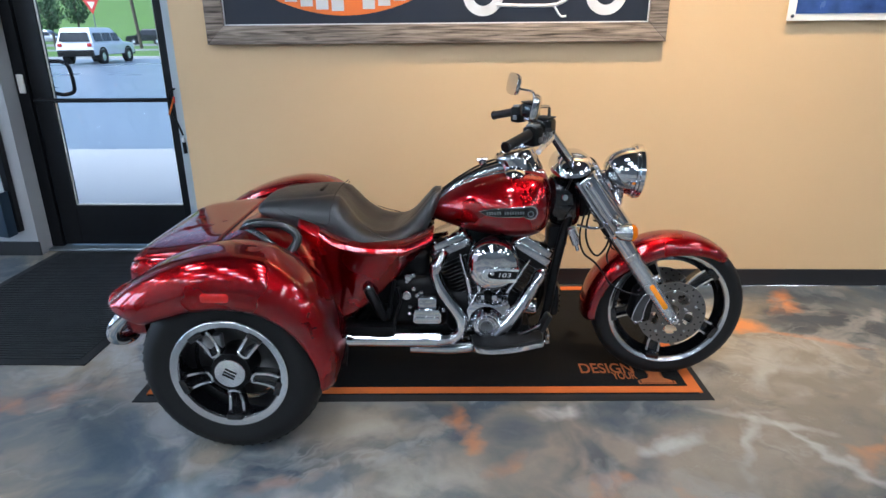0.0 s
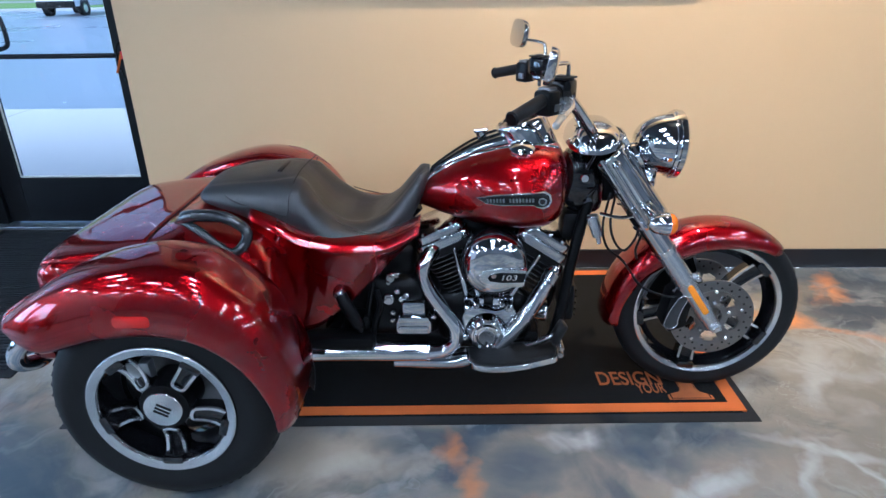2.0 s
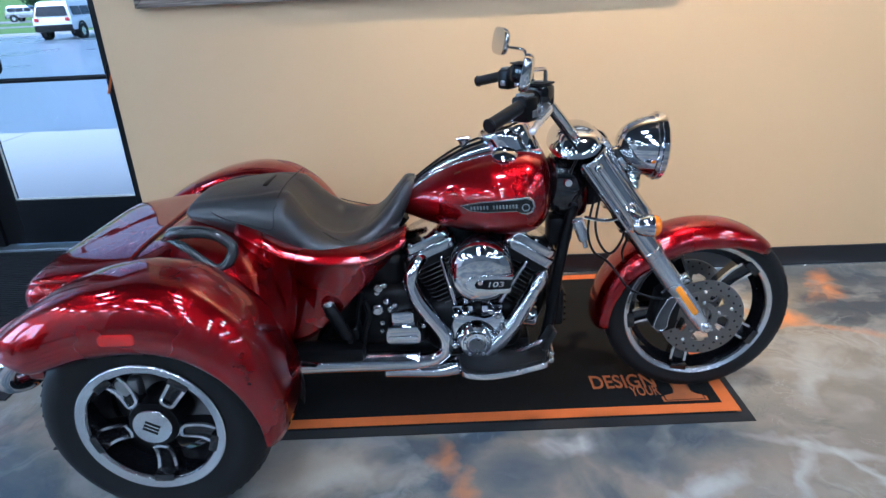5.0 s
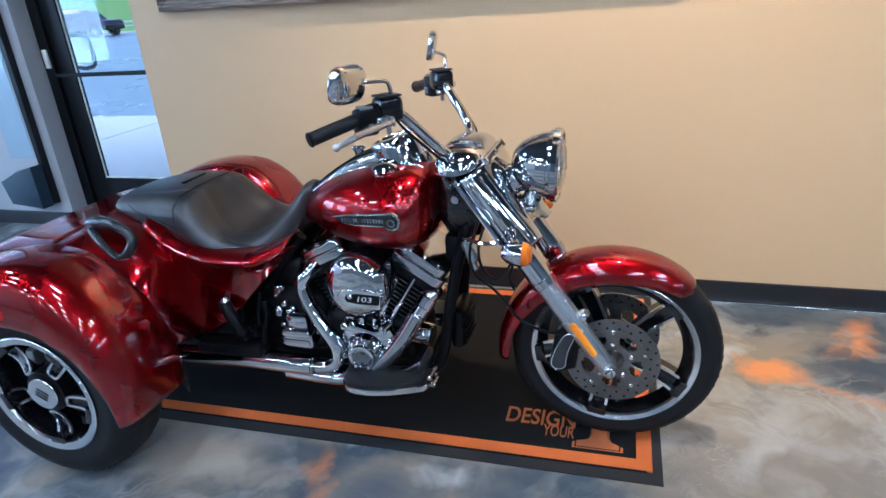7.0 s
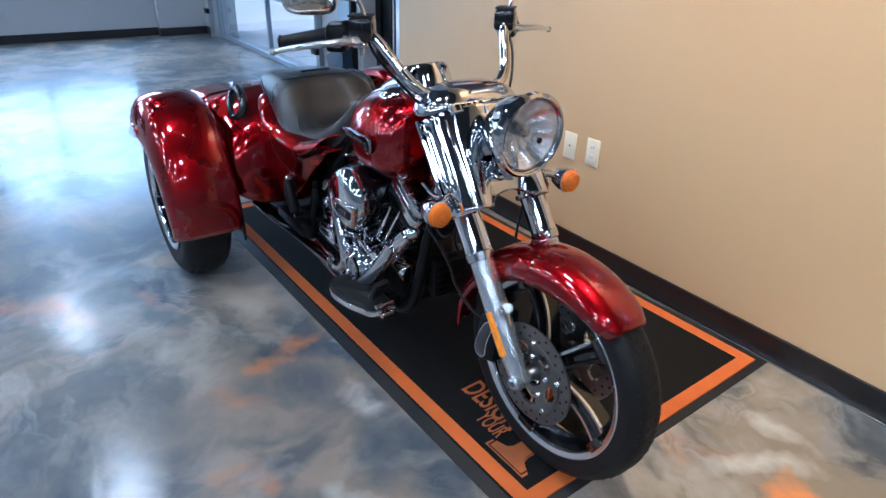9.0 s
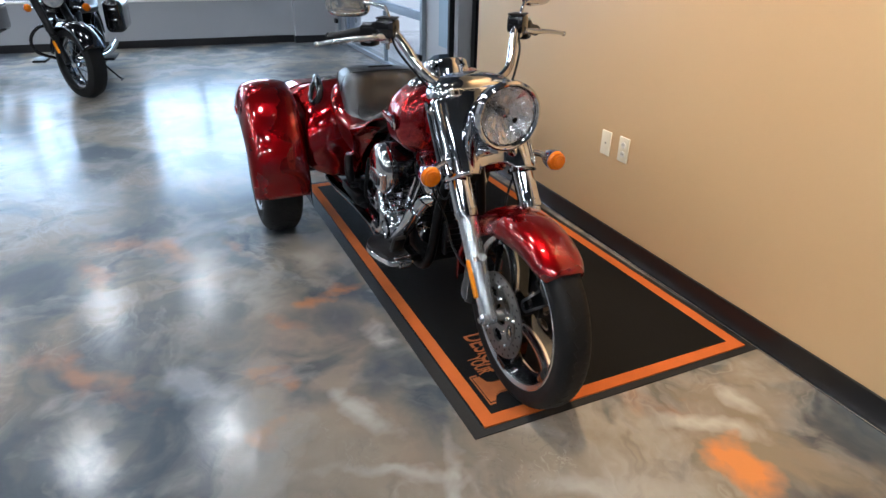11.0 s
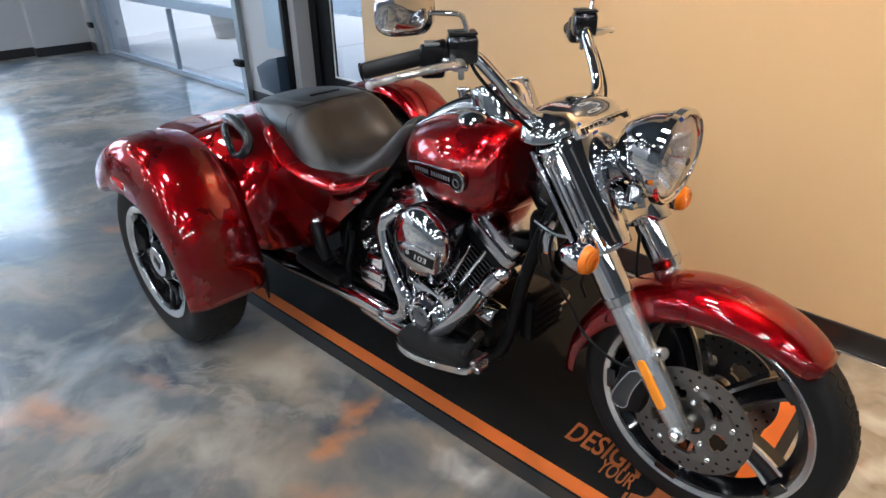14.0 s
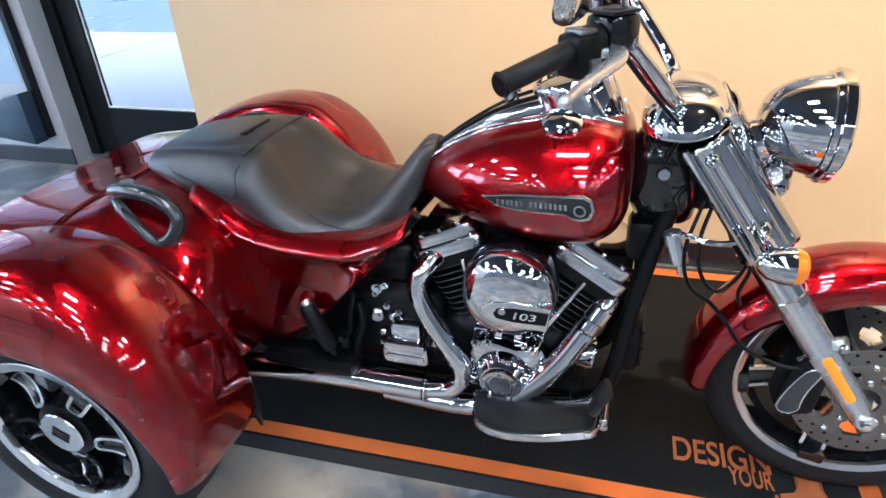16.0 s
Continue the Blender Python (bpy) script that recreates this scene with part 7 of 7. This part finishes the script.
# ---- outside ----
bm = B()
box(bm, (-150, 36.6, -0.32), (120, 400, -0.05))
box(bm, (-400, -200, -0.32), (400, 4.25, -0.11))
tagged(part("ground", bm, GRASS, None, smooth=False), "wide mown grass verge beyond the car park", "ground", kind="structure")
structure("pavement", [((-60, 4.25, -0.32), (60, 8.05, -0.012))], CONCRETE, "pale concrete apron outside the doors", "pavement")
structure("car_park", [((-150, 8.05, -0.32), (120, 36.4, -0.03))], ASPHALT, "wet blue-grey asphalt car park", "car park")
structure("kerb", [((-150, 36.4, -0.32), (120, 36.6, 0.10))], CONCRETE, "pale concrete kerb along the grass", "kerb", 0.02)
structure("road", [((-150, 52, -0.3), (120, 56, -0.03)), ((-150, 68, -0.3), (120, 78, 0.0))], ROADGREY, "grey road behind the grass verge", "road")
bm = B()
rings = []
for y, z in ((80, -0.04), (95, 1.5), (120, 6), (150, 13), (190, 20), (240, 24)):
    rings.append([Vector((x, y, z * (1 + 0.15 * math.sin(x * 0.03)))) for x in np.linspace(-260, 160, 43)])
skin(bm, rings, closed=False, caps=False)
tagged(part("hill", bm, GRASS), "green grassy hillside behind the road", "hill", kind="structure")
structure("joint", [((-5.14, 4.26, -0.0119), (-5.12, 8.0, -0.0105))], ROADGREY, "dark joint lines in the concrete apron", "joint")


def car(m, paint, label, size=1.0):
    c = thing("car", m, label, "car", "cars outside")
    bm = B()
    prof = [(-2.05, 0.40), (-2.08, 0.75), (-2.02, 0.98), (1.0, 1.0), (1.95, 0.92), (2.08, 0.75), (2.08, 0.40)]
    slab(bm, prof, Matrix(((1, 0, 0, 0), (0, 0, -1, 0.88), (0, 1, 0, 0), (0, 0, 0, 1))), 1.76, 0.08)
    part("body", bm, paint, c)
    bm = B()
    skin(bm, [[Vector((x0, -w, z)), Vector((x1, -w, z)), Vector((x1, w, z)), Vector((x0, w, z))] for z, x0, x1, w in ((0.97, -2.0, 1.02, 0.84), (1.30, -1.93, 0.62, 0.76), (1.58, -1.82, 0.30, 0.68), (1.66, -1.70, 0.15, 0.62))])
    part("roof", bm, paint, c)
    for s in (-1, 1):
        for xa, xb in ((-1.75, -1.0), (-0.92, -0.15), (-0.05, 0.66)):
            bm = B()
            vs = [Vector((xa, s * 0.832, 1.03)), Vector((xb, s * 0.832, 1.03)), Vector((xb - 0.12 if xb > 0.5 else xb, s * 0.742, 1.42)), Vector((xa + 0.03, s * 0.742, 1.42))]
            skin(bm, [vs, [v + Vector((0, s * 0.02, 0)) for v in vs]])
            part("side_window", bm, CARGLASS, c, smooth=False)
        bm = B()
        box(bm, (-2.10, s * 0.70 - 0.10, 0.80), (-2.03, s * 0.70 + 0.10, 0.96), 0.02)
        part("tail_lamp", bm, REDLENS, c)
        for x in (-1.25, 1.30):
            bm = B()
            lathe(bm, [(-0.12, 0.20), (-0.12, 0.33), (0.12, 0.33), (0.12, 0.20)], (x, s * 0.80, 0.33), (0, 1, 0), 28, True)
            ty = part("wheel", bm, RUBBER, c)
            bm = B()
            lathe(bm, [(s * 0.08, 0.0), (s * 0.11, 0.10), (s * 0.10, 0.20)], (x, s * 0.80, 0.33), (0, 1, 0), 20)
            part("rim", bm, ALU, ty)
            bm = B()
            lathe(bm, [(s * 0.085, 0.34), (s * 0.085, 0.42), (s * 0.10, 0.42), (s * 0.10, 0.34)], (x, s * 0.80, 0.36), (0, 1, 0), 28, True)
            part("arch", bm, SATIN, c)
    bm = B()
    vs = [Vector((-2.02, -0.72, 1.04)), Vector((-2.02, 0.72, 1.04)), Vector((-1.92, 0.62, 1.45)), Vector((-1.92, -0.62, 1.45))]
    skin(bm, [vs, [v + Vector((-0.03, 0, 0)) for v in vs]])
    part("rear_window", bm, CARGLASS, c, smooth=False)
    bm = B()
    vs = [Vector((1.00, -0.72, 1.03)), Vector((1.00, 0.72, 1.03)), Vector((0.52, 0.62, 1.50)), Vector((0.52, -0.62, 1.50))]
    skin(bm, [vs, [v + Vector((0.04, 0, 0.0)) for v in vs]])
    part("windscreen", bm, CARGLASS, c, smooth=False)
    bm = B()
    box(bm, (-2.14, -0.86, 0.36), (-1.95, 0.86, 0.66), 0.05)
    box(bm, (1.95, -0.86, 0.36), (2.14, 0.86, 0.62), 0.05)
    part("bumper", bm, SATIN, c)
    return c


car(pose(-18.2, 32.2, -0.03, 0, 0, 92), WHITECAR, "white compact off-road car parked on wet asphalt")
car(pose(-32.5, 34.0, -0.03, 0, 0, 4), DARKCAR, "dark red car parked on wet asphalt")
car(pose(-47.0, 73.0, 0.0, 0, 0, 10), SILVERCAR, "silver car far off on the road")
car(pose(-36.0, 74.0, 0.0, 0, 0, 190), CARGLASS, "dark car far off on the road")


def yield_sign(m):
    t = thing("yield_sign", m, "red and white triangular sign on a post", "sign")
    bm = B()
    cyl(bm, (0, 0, 0), (0, 0, 3.4), 0.05)
    part("post", bm, TRACK, t)
    bm = B()
    slab(bm, [(-0.75, 4.2), (0, 2.9), (0.75, 4.2)], Matrix(((1, 0, 0, 0), (0, 0, -1, -0.05), (0, 1, 0, 0), (0, 0, 0, 1))), 0.03)
    part("plate", bm, SIGNRED, t, smooth=False)
    bm = B()
    slab(bm, [(-0.36, 3.97), (0, 3.35), (0.36, 3.97)], Matrix(((1, 0, 0, 0), (0, 0, -1, -0.081), (0, 1, 0, 0), (0, 0, 0, 1))), 0.01)
    part("plate_centre", bm, WHITE, t, smooth=False)


yield_sign(pose(-33.0, 58.5, -0.03))
bm = B()
cyl(bm, (-28.6, 57.5, -0.05), (-29.4, 57.5, 12), 0.14)
tagged(part("utility_pole", bm, BARK), "dark wooden utility pole on the verge", "pole")
for x in (-24.5, -38.0):
    bm = B()
    cyl(bm, (x, 60, -0.05), (x, 60, 1.3), 0.10)
    tagged(part("post", bm, BARK), "short dark wooden post on the grass verge", "post", "verge posts")


def tree(m, h, seed):
    t = thing("tree", m, "small leafy green tree on the grass bank", "tree", "trees outside")
    rnd = random.Random(seed)
    bm = B()
    tube(bm, [(0, 0, 0), (0.1, 0, h * 0.3), (0.0, 0.1, h * 0.7)], [0.16, 0.12, 0.05], 8, 4)
    for k in range(6):
        a = k * 1.05
        tube(bm, [(0, 0, h * (0.3 + 0.05 * k)), (math.cos(a) * h * 0.15, math.sin(a) * h * 0.15, h * (0.45 + 0.05 * k)), (math.cos(a) * h * 0.22, math.sin(a) * h * 0.22, h * (0.6 + 0.05 * k))], [0.07, 0.04, 0.02], 6, 3)
    part("trunk", bm, BARK, t)
    verts, faces = [], []
    for k in range(1500):
        a, u = rnd.uniform(0, 6.28), rnd.random() ** 0.5
        z = h * (0.32 + 0.68 * rnd.random())
        r = h * 0.30 * math.sin(math.pi * min(0.97, (z / h - 0.25) / 0.78)) ** 0.7 * u * (0.8 + 0.4 * math.sin(a * 3 + z))
        c = Vector((r * math.cos(a), r * math.sin(a), z))
        q = Euler((rnd.uniform(0, 3), rnd.uniform(0, 3), rnd.uniform(0, 3))).to_matrix()
        sz = rnd.uniform(0.10, 0.24)
        i = len(verts)
        verts += [c + q @ Vector(v) * sz for v in ((-1, 0, 0), (0, -0.6, 0.1), (1, 0, 0), (0, 0.6, 0.1))]
        faces.append((i, i + 1, i + 2, i + 3))
    me = bpy.data.meshes.new("crown")
    me.from_pydata(verts, [], faces)
    me.materials.append(LEAF)
    o = new("crown", me)
    o.parent = t


tree(pose(-45.0, 76, 0), 7.5, 1)
tree(pose(-36.5, 92, 1.2), 6.5, 2)
tree(pose(-52.0, 82, 0), 5.5, 3)
bm = B()
lathe(bm, [(0.0, 0.0), (0.0, 0.17), (0.32, 0.21), (0.34, 0.22), (0.34, 0.19), (0.02, 0.15)], (-6.9, 5.6, 0.0), (0, 0, 1), 24)
tagged(part("planter", bm, GREYPLASTIC), "grey plastic bucket planter outside the garage door", "planter")
